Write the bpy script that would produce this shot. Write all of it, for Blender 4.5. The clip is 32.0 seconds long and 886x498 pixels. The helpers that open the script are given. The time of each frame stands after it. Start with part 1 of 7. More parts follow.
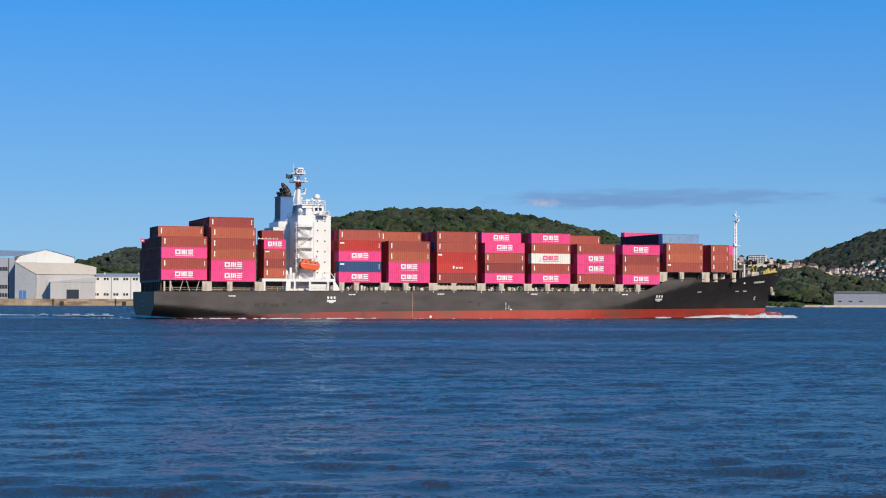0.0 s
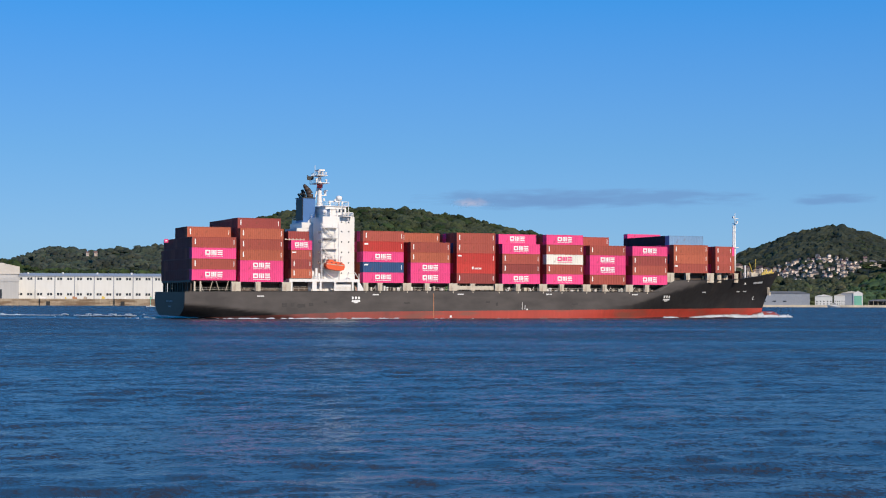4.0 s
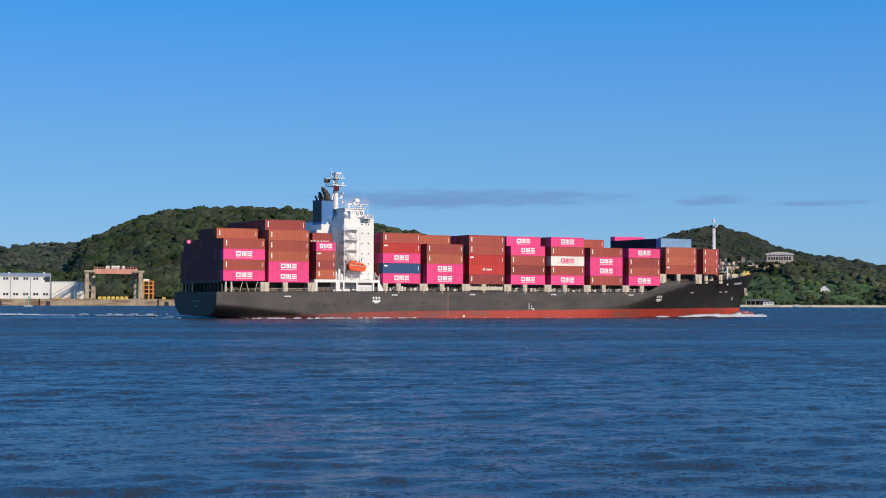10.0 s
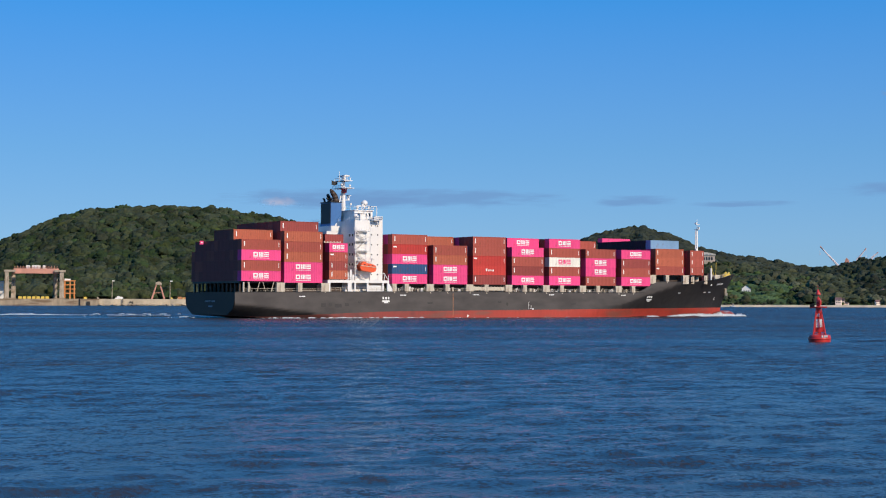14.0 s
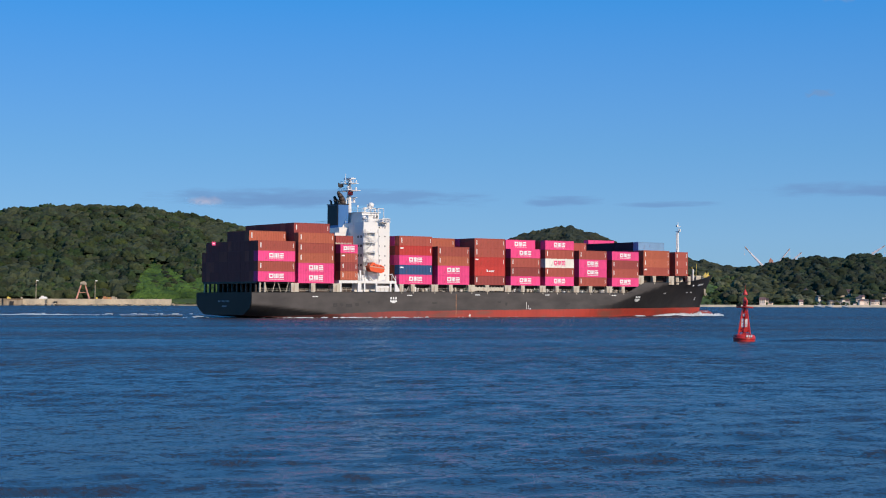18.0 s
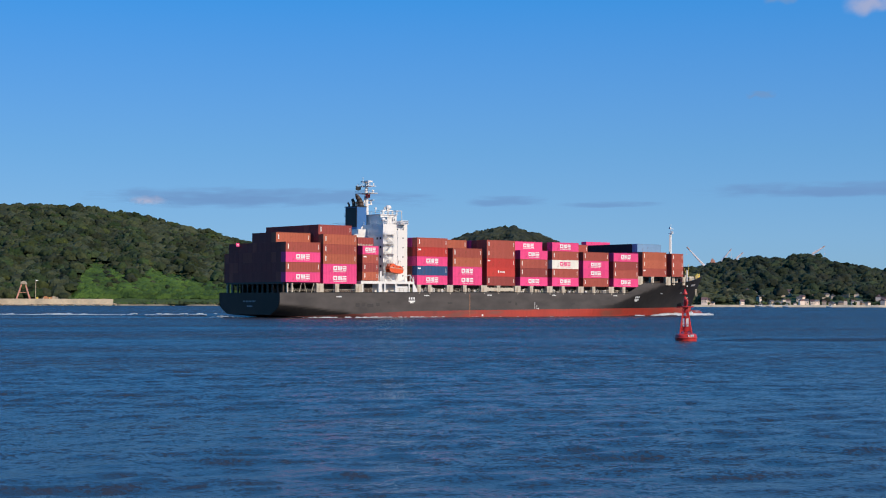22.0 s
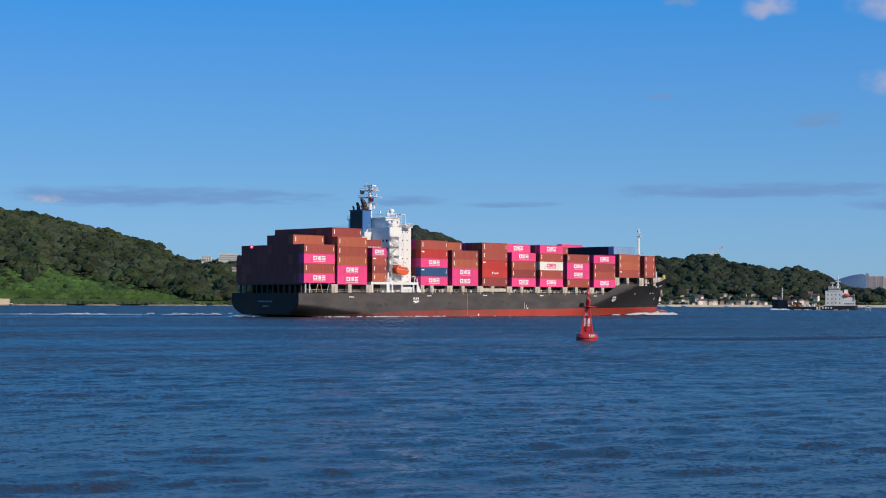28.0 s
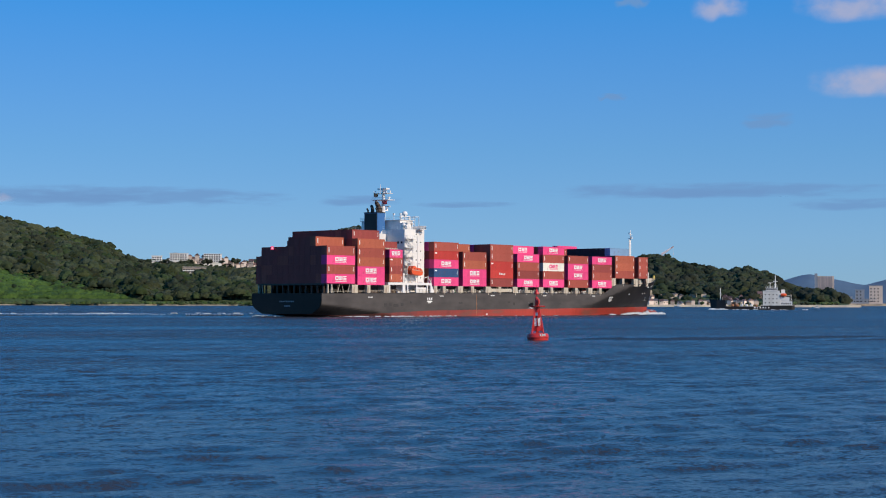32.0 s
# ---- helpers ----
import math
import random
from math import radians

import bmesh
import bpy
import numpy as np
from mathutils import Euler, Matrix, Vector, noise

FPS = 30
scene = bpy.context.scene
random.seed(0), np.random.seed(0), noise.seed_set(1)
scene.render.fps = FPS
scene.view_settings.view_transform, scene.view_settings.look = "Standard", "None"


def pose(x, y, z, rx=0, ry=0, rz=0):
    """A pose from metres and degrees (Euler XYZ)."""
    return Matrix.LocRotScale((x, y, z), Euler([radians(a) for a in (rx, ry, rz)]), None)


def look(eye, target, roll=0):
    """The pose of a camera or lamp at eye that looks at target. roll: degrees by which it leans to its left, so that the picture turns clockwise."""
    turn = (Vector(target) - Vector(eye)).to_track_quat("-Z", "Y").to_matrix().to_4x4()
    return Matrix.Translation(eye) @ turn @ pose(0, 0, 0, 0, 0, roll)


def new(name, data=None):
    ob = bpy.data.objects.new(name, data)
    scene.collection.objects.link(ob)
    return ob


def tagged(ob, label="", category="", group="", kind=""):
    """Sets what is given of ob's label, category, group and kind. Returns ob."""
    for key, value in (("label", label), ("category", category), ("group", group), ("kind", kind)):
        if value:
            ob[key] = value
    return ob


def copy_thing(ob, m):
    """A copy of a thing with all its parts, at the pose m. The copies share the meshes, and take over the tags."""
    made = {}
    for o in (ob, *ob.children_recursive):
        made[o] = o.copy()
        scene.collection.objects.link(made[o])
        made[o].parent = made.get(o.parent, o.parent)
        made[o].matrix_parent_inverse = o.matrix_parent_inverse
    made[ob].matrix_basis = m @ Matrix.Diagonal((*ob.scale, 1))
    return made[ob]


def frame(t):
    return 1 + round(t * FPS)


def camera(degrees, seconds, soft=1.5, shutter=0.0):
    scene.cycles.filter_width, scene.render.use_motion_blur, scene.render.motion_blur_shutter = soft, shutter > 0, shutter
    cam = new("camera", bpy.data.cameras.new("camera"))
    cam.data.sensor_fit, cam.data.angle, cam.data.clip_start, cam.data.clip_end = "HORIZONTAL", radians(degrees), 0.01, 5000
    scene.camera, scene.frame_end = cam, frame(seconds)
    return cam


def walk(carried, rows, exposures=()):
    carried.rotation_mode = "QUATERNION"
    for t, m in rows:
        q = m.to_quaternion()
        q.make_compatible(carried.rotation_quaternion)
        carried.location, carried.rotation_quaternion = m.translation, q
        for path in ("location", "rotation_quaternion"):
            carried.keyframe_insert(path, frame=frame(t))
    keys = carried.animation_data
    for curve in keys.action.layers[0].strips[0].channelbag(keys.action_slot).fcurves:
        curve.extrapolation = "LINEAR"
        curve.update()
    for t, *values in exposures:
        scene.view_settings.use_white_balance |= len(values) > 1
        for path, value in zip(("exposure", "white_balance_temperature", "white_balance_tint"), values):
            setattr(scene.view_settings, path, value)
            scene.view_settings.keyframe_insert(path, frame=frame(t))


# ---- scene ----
EYE = 4.59
PANS = ((0.0, 0.0), (0.5, 0.355), (1.0, 0.669), (1.5, 0.909), (2.0, 1.2), (2.5, 1.491), (3.0, 1.919), (3.5, 2.259), (5.5, 3.474), (6.0, 3.857), (6.5, 4.271), (7.0, 4.606), (7.5, 4.961), (8.0, 5.384), (8.5, 5.735), (9.0, 5.993), (9.5, 6.311), (10.0, 6.651), (10.5, 7.092), (11.0, 7.481), (11.5, 7.859), (12.0, 8.128), (12.5, 8.459), (13.0, 8.819), (13.5, 9.108), (14.0, 9.311), (14.5, 9.613), (16.5, 10.919), (17.0, 11.194), (17.5, 11.52), (18.0, 11.857), (18.5, 12.116), (19.0, 12.345), (19.5, 12.565), (20.0, 12.788), (20.5, 13.122), (21.0, 13.436), (21.5, 13.649), (22.0, 13.842), (22.5, 14.066), (23.0, 14.375), (23.5, 14.692), (24.0, 14.925), (24.5, 15.134), (25.0, 15.371), (25.5, 15.743), (27.5, 16.99), (28.0, 17.289), (28.5, 17.564), (29.0, 17.729), (29.5, 17.868), (30.0, 18.034), (30.5, 18.355), (31.0, 18.611), (31.5, 18.822), (32.0, 18.99))
TILT, ROLL = 1.874, 0.148


def aim(pan):
    a, e = radians(pan), radians(TILT)
    return look((0, 0, EYE), (1000 * math.sin(a) * math.cos(e), 1000 * math.cos(a) * math.cos(e), EYE + 1000 * math.sin(e)), ROLL)


cam = camera(30.445, 32.0, soft=1.1)
# a tripod head on the shore: the camera only pans
walk(cam, [(t, aim(p)) for t, p in PANS], exposures=((0, 0.02, 6400, 10), (14, -0.01, 6400, 10), (32, -0.06, 6400, 10)))

# ---- light ----
SUN_AZ, SUN_EL = 147.0, 31.0
world = bpy.data.worlds.new("sky")
scene.world = world
world.use_nodes = True
wn = world.node_tree.nodes
sky = wn.new("ShaderNodeTexSky")
sky.sky_type = "NISHITA"
sky.sun_disc = False
sky.sun_elevation, sky.sun_rotation = radians(SUN_EL), radians(SUN_AZ)
sky.air_density, sky.dust_density, sky.ozone_density = 1.0, 0.0, 6.0
wn["Background"].inputs["Strength"].default_value = 0.155
depth = wn.new("ShaderNodeHueSaturation")
depth.inputs["Saturation"].default_value = 1.7
soften = wn.new("ShaderNodeGamma")
soften.inputs["Gamma"].default_value = 0.72
world.node_tree.links.new(sky.outputs[0], soften.inputs["Color"])
world.node_tree.links.new(soften.outputs[0], depth.inputs["Color"])
tint = wn.new("ShaderNodeMix")
tint.data_type, tint.blend_type = "RGBA", "MULTIPLY"
tint.inputs["Factor"].default_value, tint.inputs["B"].default_value = 1.0, (0.95, 0.93, 1.06, 1)
world.node_tree.links.new(depth.outputs[0], tint.inputs["A"])
# a clear, evenly blue summer sky
even = wn.new("ShaderNodeGamma")
even.inputs["Gamma"].default_value = 0.47
blue = wn.new("ShaderNodeMix")
blue.data_type, blue.blend_type = "RGBA", "MULTIPLY"
blue.inputs["Factor"].default_value, blue.inputs["B"].default_value = 1.0, (0.95, 1.6, 2.44, 1)
world.node_tree.links.new(tint.outputs["Result"], even.inputs["Color"])
world.node_tree.links.new(even.outputs[0], blue.inputs["A"])
# haze: greener where the sky pales towards the horizon, purer blue above
split, join, pale = wn.new("ShaderNodeSeparateColor"), wn.new("ShaderNodeCombineColor"), wn.new("ShaderNodeMath")
pale.operation = "DIVIDE"
world.node_tree.links.new(blue.outputs["Result"], split.inputs[0])
world.node_tree.links.new(split.outputs[0], pale.inputs[0])
world.node_tree.links.new(split.outputs[2], pale.inputs[1])
for k, (high, low) in enumerate(((1.13, 1.03), (0.99, 1.02), (1.05, 0.97))):
    shift, by = wn.new("ShaderNodeMapRange"), wn.new("ShaderNodeMath")
    shift.inputs["From Min"].default_value, shift.inputs["From Max"].default_value = 0.075, 0.195
    shift.inputs["To Min"].default_value, shift.inputs["To Max"].default_value = high, low
    by.operation = "MULTIPLY"
    world.node_tree.links.new(pale.outputs[0], shift.inputs["Value"])
    world.node_tree.links.new(shift.outputs[0], by.inputs[0])
    world.node_tree.links.new(split.outputs[k], by.inputs[1])
    world.node_tree.links.new(by.outputs[0], join.inputs[k])
world.node_tree.links.new(join.outputs[0], wn["Background"].inputs["Color"])
sun_data = bpy.data.lights.new("sun", "SUN")
sun_data.energy, sun_data.angle, sun_data.color = 4.5, radians(0.55), (1.0, 0.85, 0.66)
sun = new("sun", sun_data)
sun.matrix_world = look((0, 0, 0), (-math.sin(radians(SUN_AZ)) * math.cos(radians(SUN_EL)), -math.cos(radians(SUN_AZ)) * math.cos(radians(SUN_EL)), -math.sin(radians(SUN_EL))))


# ---- materials ----
def mat(name, color, rough=0.6, metal=0.0, vary=0.18, scale=1.0, bump=0.0, streak=False, spread=0.0, hue2=None, soft=0.5, stain=None):
    """A painted, mineral or leafy surface: base colour broken up at two scales, with fine relief."""
    m = bpy.data.materials.new(name)
    m.use_nodes = True
    nt, n = m.node_tree, m.node_tree.nodes
    L = nt.links.new
    b = n["Principled BSDF"]
    b.inputs["Roughness"].default_value, b.inputs["Metallic"].default_value = rough, metal
    tc = n.new("ShaderNodeTexCoord")
    mp = n.new("ShaderNodeMapping")
    L(tc.outputs["Object"], mp.inputs[0])
    if streak:
        mp.inputs["Scale"].default_value = (1, 1, 0.12)
    big, fine = n.new("ShaderNodeTexNoise"), n.new("ShaderNodeTexNoise")
    for node, k, d in ((big, 0.35 * scale, 4), (fine, 4.0 * scale, 5)):
        node.inputs["Scale"].default_value, node.inputs["Detail"].default_value = k, d
        L(mp.outputs[0], node.inputs["Vector"])
    mix = n.new("ShaderNodeMix")
    mix.data_type = "RGBA"
    second = hue2 or [max(0, c * (1 - 2.2 * vary)) for c in color]
    mix.inputs["A"].default_value, mix.inputs["B"].default_value = (*[min(1, c * (1 + vary * 0.6)) for c in color], 1), (*second, 1)
    ramp = n.new("ShaderNodeMapRange")
    ramp.inputs["From Min"].default_value, ramp.inputs["From Max"].default_value = 0.5 - 0.5 * soft, 0.5 + 0.5 * soft
    add = n.new("ShaderNodeMath")
    add.operation = "MULTIPLY_ADD"
    add.inputs[1].default_value = 0.45
    L(fine.outputs[0], add.inputs[0])
    half = n.new("ShaderNodeMath")
    half.operation = "MULTIPLY"
    half.inputs[1].default_value = 0.55
    L(big.outputs[0], half.inputs[0])
    L(half.outputs[0], add.inputs[2])
    L(add.outputs[0], ramp.inputs["Value"])
    L(ramp.outputs[0], mix.inputs["Factor"])
    out = mix.outputs["Result"]
    if stain:
        sn = n.new("ShaderNodeTexNoise")
        sm = n.new("ShaderNodeMapping")
        sm.inputs["Scale"].default_value = stain[1]
        L(tc.outputs["Object"], sm.inputs[0])
        L(sm.outputs[0], sn.inputs["Vector"])
        sn.inputs["Scale"].default_value, sn.inputs["Detail"].default_value = 1.0, 6
        sr = n.new("ShaderNodeMapRange")
        sr.inputs["From Min"].default_value, sr.inputs["From Max"].default_value, sr.inputs["To Max"].default_value = stain[2], stain[2] + 0.16, stain[3]
        L(sn.outputs[0], sr.inputs["Value"])
        smix = n.new("ShaderNodeMix")
        smix.data_type = "RGBA"
        smix.inputs["B"].default_value = (*stain[0], 1)
        L(out, smix.inputs["A"])
        L(sr.outputs[0], smix.inputs["Factor"])
        out = smix.outputs["Result"]
    if spread:
        oi, hs = n.new("ShaderNodeObjectInfo"), n.new("ShaderNodeHueSaturation")
        mr = n.new("ShaderNodeMapRange")
        mr.inputs["To Min"].default_value, mr.inputs["To Max"].default_value = 1 - spread, 1 + spread
        L(oi.outputs["Random"], mr.inputs["Value"])
        L(mr.outputs[0], hs.inputs["Value"])
        L(out, hs.inputs["Color"])
        out = hs.outputs[0]
    L(out, b.inputs["Base Color"])
    if bump:
        bp = n.new("ShaderNodeBump")
        bp.inputs["Strength"].default_value, bp.inputs["Distance"].default_value = 0.5, bump
        L(fine.outputs[0], bp.inputs["Height"])
        L(bp.outputs[0], b.inputs["Normal"])
    return m


def leaf_mat(name, light, dark, scale=0.25, hues=(0.466, 0.535), greys=(0.65, 1.15)):
    """Foliage: colour by tree, by stand and by noise, with a rough, leafy relief."""
    m = mat(name, light, 0.85, 0, 0.2, 0.5 * scale, bump=1.5, hue2=dark, soft=0.24)
    nt, n = m.node_tree, m.node_tree.nodes
    L = nt.links.new
    geo, hs = n.new("ShaderNodeNewGeometry"), n.new("ShaderNodeHueSaturation")

    def span(source, low, high, most=1.0):
        r = n.new("ShaderNodeMapRange")
        r.inputs["From Max"].default_value = most
        r.inputs["To Min"].default_value, r.inputs["To Max"].default_value = low, high
        L(source, r.inputs["Value"])
        return r.outputs[0]

    def other(k):
        """A second and third number for each tree, out of its first."""
        times, cut = n.new("ShaderNodeMath"), n.new("ShaderNodeMath")
        times.operation, cut.operation = "MULTIPLY", "FRACT"
        times.inputs[1].default_value = k
        L(geo.outputs["Random Per Island"], times.inputs[0])
        L(times.outputs[0], cut.inputs[0])
        return cut.outputs[0]

    tone, both = n.new("ShaderNodeAttribute"), n.new("ShaderNodeMath")
    tone.attribute_name = "tone"
    both.operation = "MULTIPLY_ADD"
    both.inputs[1].default_value = 0.55
    L(geo.outputs["Random Per Island"], both.inputs[0])
    L(tone.outputs["Fac"], both.inputs[2])
    L(span(both.outputs[0], 0.5, 1.7, 1.5), hs.inputs["Value"])
    L(span(other(17.3), *hues), hs.inputs["Hue"])
    L(span(other(41.7), *greys), hs.inputs["Saturation"])
    b = n["Principled BSDF"]
    L(b.inputs["Base Color"].links[0].from_socket, hs.inputs["Color"])
    L(hs.outputs[0], b.inputs["Base Color"])
    b.inputs["Specular IOR Level"].default_value = 0.15
    return m


def water_mat():
    """Choppy sea: slopes from noise at three scales tilt the surface; wind patches change their steepness."""
    m = bpy.data.materials.new("sea_water")
    m.use_nodes = True
    nt, n = m.node_tree, m.node_tree.nodes
    L = nt.links.new
    b = n["Principled BSDF"]
    b.inputs["Base Color"].default_value = (0.031, 0.031, 0.039, 1)
    b.inputs["Roughness"].default_value, b.inputs["IOR"].default_value = 0.25, 1.333
    tc = n.new("ShaderNodeTexCoord")

    def noise_at(scale, stretch, detail, turn, out):
        mp, t = n.new("ShaderNodeMapping"), n.new("ShaderNodeTexNoise")
        mp.inputs["Scale"].default_value, mp.inputs["Rotation"].default_value = stretch, (0, 0, turn)
        L(tc.outputs["Object"], mp.inputs[0])
        L(mp.outputs[0], t.inputs["Vector"])
        t.inputs["Scale"].default_value, t.inputs["Detail"].default_value, t.inputs["Roughness"].default_value = scale, detail, 0.55
        return t.outputs[out]

    def vec(op, a, c):
        v = n.new("ShaderNodeVectorMath")
        v.operation = op
        for k, x in enumerate((a, c)):
            if isinstance(x, tuple):
                v.inputs[k].default_value = x
            else:
                L(x, v.inputs[k])
        return v.outputs[0]

    total = None
    for scale, stretch, detail, turn, amp in ((7.0, (0.95, 1.1, 1), 3, 0.15, (1.2, 1.75, 0)), (2.2, (0.85, 1.15, 1), 3, -0.2, (0.7, 1.05, 0)), (0.55, (0.75, 1.2, 1), 3, 0.25, (0.32, 0.58, 0)), (0.07, (0.35, 1.5, 1), 3, 0.1, (0.08, 0.19, 0))):
        slope = vec("MULTIPLY", vec("SUBTRACT", noise_at(scale, stretch, detail, turn, 1), (0.5, 0.5, 0.5)), amp)
        total = slope if total is None else vec("ADD", total, slope)

    def spread(source, a0, a1, b0, b1):
        r = n.new("ShaderNodeMapRange")
        for key, value in (("From Min", a0), ("From Max", a1), ("To Min", b0), ("To Max", b1)):
            r.inputs[key].default_value = value
        L(source, r.inputs["Value"])
        return r.outputs[0]

    def times(a, c):
        r = n.new("ShaderNodeMath")
        r.operation = "MULTIPLY"
        L(a, r.inputs[0])
        L(c, r.inputs[1])
        return r.outputs[0]

    gust = spread(noise_at(0.02, (0.35, 1.5, 1), 5, 0.06, 0), 0.33, 0.67, 0.45, 1.4)
    lane = spread(noise_at(0.13, (0.35, 1.0, 1), 3, -0.05, 0), 0.35, 0.65, 0.55, 1.25)
    sc = n.new("ShaderNodeVectorMath")
    sc.operation = "SCALE"
    L(total, sc.inputs[0])
    L(times(gust, lane), sc.inputs["Scale"])
    # the normals lean with distance, to brighten near reflections and darken far ones
    cut, lean, bent = n.new("ShaderNodeSeparateXYZ"), n.new("ShaderNodeCombineXYZ"), n.new("ShaderNodeMath")
    bent.operation = "MULTIPLY"
    bent.inputs[1].default_value = -1.0
    L(tc.outputs["Object"], cut.inputs[0])
    L(times(times(spread(cut.outputs[1], 38, 110, -0.05, 0.15), spread(cut.outputs[1], 110, 300, 1.0, 1.85)), gust), bent.inputs[0])
    L(bent.outputs[0], lean.inputs[1])
    sc_out = vec("ADD", sc.outputs[0], lean.outputs[0])
    geo = n.new("ShaderNodeNewGeometry")
    L(vec("NORMALIZE", vec("ADD", geo.outputs["Normal"], sc_out), (0, 0, 0)), b.inputs["Normal"])
    return m


def cloud_mat(name, color, glow, scale, low, high):
    """Thin vapour: a noise veil that fades out towards the cloud's rim."""
    m = bpy.data.materials.new(name)
    m.use_nodes = True
    nt, n = m.node_tree, m.node_tree.nodes
    L = nt.links.new
    n.remove(n["Principled BSDF"])
    tc, mp, t = n.new("ShaderNodeTexCoord"), n.new("ShaderNodeMapping"), n.new("ShaderNodeTexNoise")
    mp.inputs["Scale"].default_value = scale
    L(tc.outputs["Object"], mp.inputs[0])
    L(mp.outputs[0], t.inputs["Vector"])
    t.inputs["Scale"].default_value, t.inputs["Detail"].default_value = 1.0, 6
    at = n.new("ShaderNodeAttribute")
    at.attribute_name = "rim"
    mul, mr = n.new("ShaderNodeMath"), n.new("ShaderNodeMapRange")
    mul.operation = "MULTIPLY"
    L(t.outputs[0], mul.inputs[0])
    L(at.outputs["Fac"], mul.inputs[1])
    mr.inputs["From Min"].default_value, mr.inputs["From Max"].default_value, mr.inputs["To Max"].default_value = low, high, glow
    mr.interpolation_type = "SMOOTHSTEP"
    L(mul.outputs[0], mr.inputs["Value"])
    em, tr, mx = n.new("ShaderNodeEmission"), n.new("ShaderNodeBsdfTransparent"), n.new("ShaderNodeMixShader")
    em.inputs["Color"].default_value = (*color, 1)
    L(mr.outputs[0], mx.inputs[0])
    L(tr.outputs[0], mx.inputs[1])
    L(em.outputs[0], mx.inputs[2])
    L(mx.outputs[0], n["Material Output"].inputs["Surface"])
    return m


# the black look holds the shade on the forward stack's ends
BOX_LOOKS = {
    "pink": (0.85, 0.075, 0.245), "brown": (0.385, 0.086, 0.063), "maroon": (0.3, 0.063, 0.055), "orange": (0.44, 0.115, 0.066),
    "red": (0.52, 0.05, 0.042), "navy": (0.035, 0.085, 0.2), "white": (0.78, 0.74, 0.66), "grey_blue": (0.18, 0.31, 0.48), "black": (0.022, 0.024, 0.036)}
M_BOX = {k: mat("container_" + k, c, 0.7, 0, 0.1, 0.5, bump=0.01, spread=0.1, stain=((0.16, 0.06, 0.03), (0.6, 0.6, 0.35), 0.62, 0.55)) for k, c in BOX_LOOKS.items()}
for _m in M_BOX.values():
    _m.node_tree.nodes["Principled BSDF"].inputs["Specular IOR Level"].default_value = 0.25
# the transom's shade is put into this darker, browner black
M_TRANSOM = mat("shade_black_paint", (0.034, 0.019, 0.014), 0.5, 0, 0.25, 0.4)
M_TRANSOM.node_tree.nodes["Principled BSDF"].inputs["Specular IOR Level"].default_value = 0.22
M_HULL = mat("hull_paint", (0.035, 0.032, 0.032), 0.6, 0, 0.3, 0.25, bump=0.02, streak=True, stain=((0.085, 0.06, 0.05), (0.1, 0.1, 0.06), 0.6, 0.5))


def faded_shaded_hull():
    """Black paint, chalked and scuffed to grey on the flat of the side, where fenders and tugs rub; the black flare and
    counter also have their shade put into the colour.
    """
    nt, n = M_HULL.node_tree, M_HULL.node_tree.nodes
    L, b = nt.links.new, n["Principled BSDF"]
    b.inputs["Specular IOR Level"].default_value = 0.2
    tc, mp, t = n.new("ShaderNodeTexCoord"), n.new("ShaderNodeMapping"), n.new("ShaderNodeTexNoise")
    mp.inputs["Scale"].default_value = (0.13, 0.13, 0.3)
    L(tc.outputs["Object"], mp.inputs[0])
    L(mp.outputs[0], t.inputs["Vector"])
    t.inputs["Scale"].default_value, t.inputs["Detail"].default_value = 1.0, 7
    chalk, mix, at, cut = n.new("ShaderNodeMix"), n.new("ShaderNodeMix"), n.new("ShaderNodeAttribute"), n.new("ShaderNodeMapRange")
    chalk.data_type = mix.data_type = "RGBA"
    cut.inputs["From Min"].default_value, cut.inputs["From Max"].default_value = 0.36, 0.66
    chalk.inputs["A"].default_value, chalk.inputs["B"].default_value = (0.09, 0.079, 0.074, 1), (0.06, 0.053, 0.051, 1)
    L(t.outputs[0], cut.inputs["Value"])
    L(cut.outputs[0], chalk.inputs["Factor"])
    at.attribute_name = "wear_and_shade"
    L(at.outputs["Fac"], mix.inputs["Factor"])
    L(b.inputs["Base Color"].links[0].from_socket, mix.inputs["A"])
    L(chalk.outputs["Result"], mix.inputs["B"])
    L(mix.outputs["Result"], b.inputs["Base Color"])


faded_shaded_hull()
M_SCUFF = mat("rubbed_paint", (0.05, 0.044, 0.042), 0.7, 0, 0.3, 0.8)
M_BOOT = mat("boot_topping", (0.46, 0.05, 0.028), 0.55, 0, 0.18, 0.3, bump=0.02, streak=True, stain=((0.2, 0.075, 0.05), (0.1, 0.1, 0.4), 0.5, 0.75))


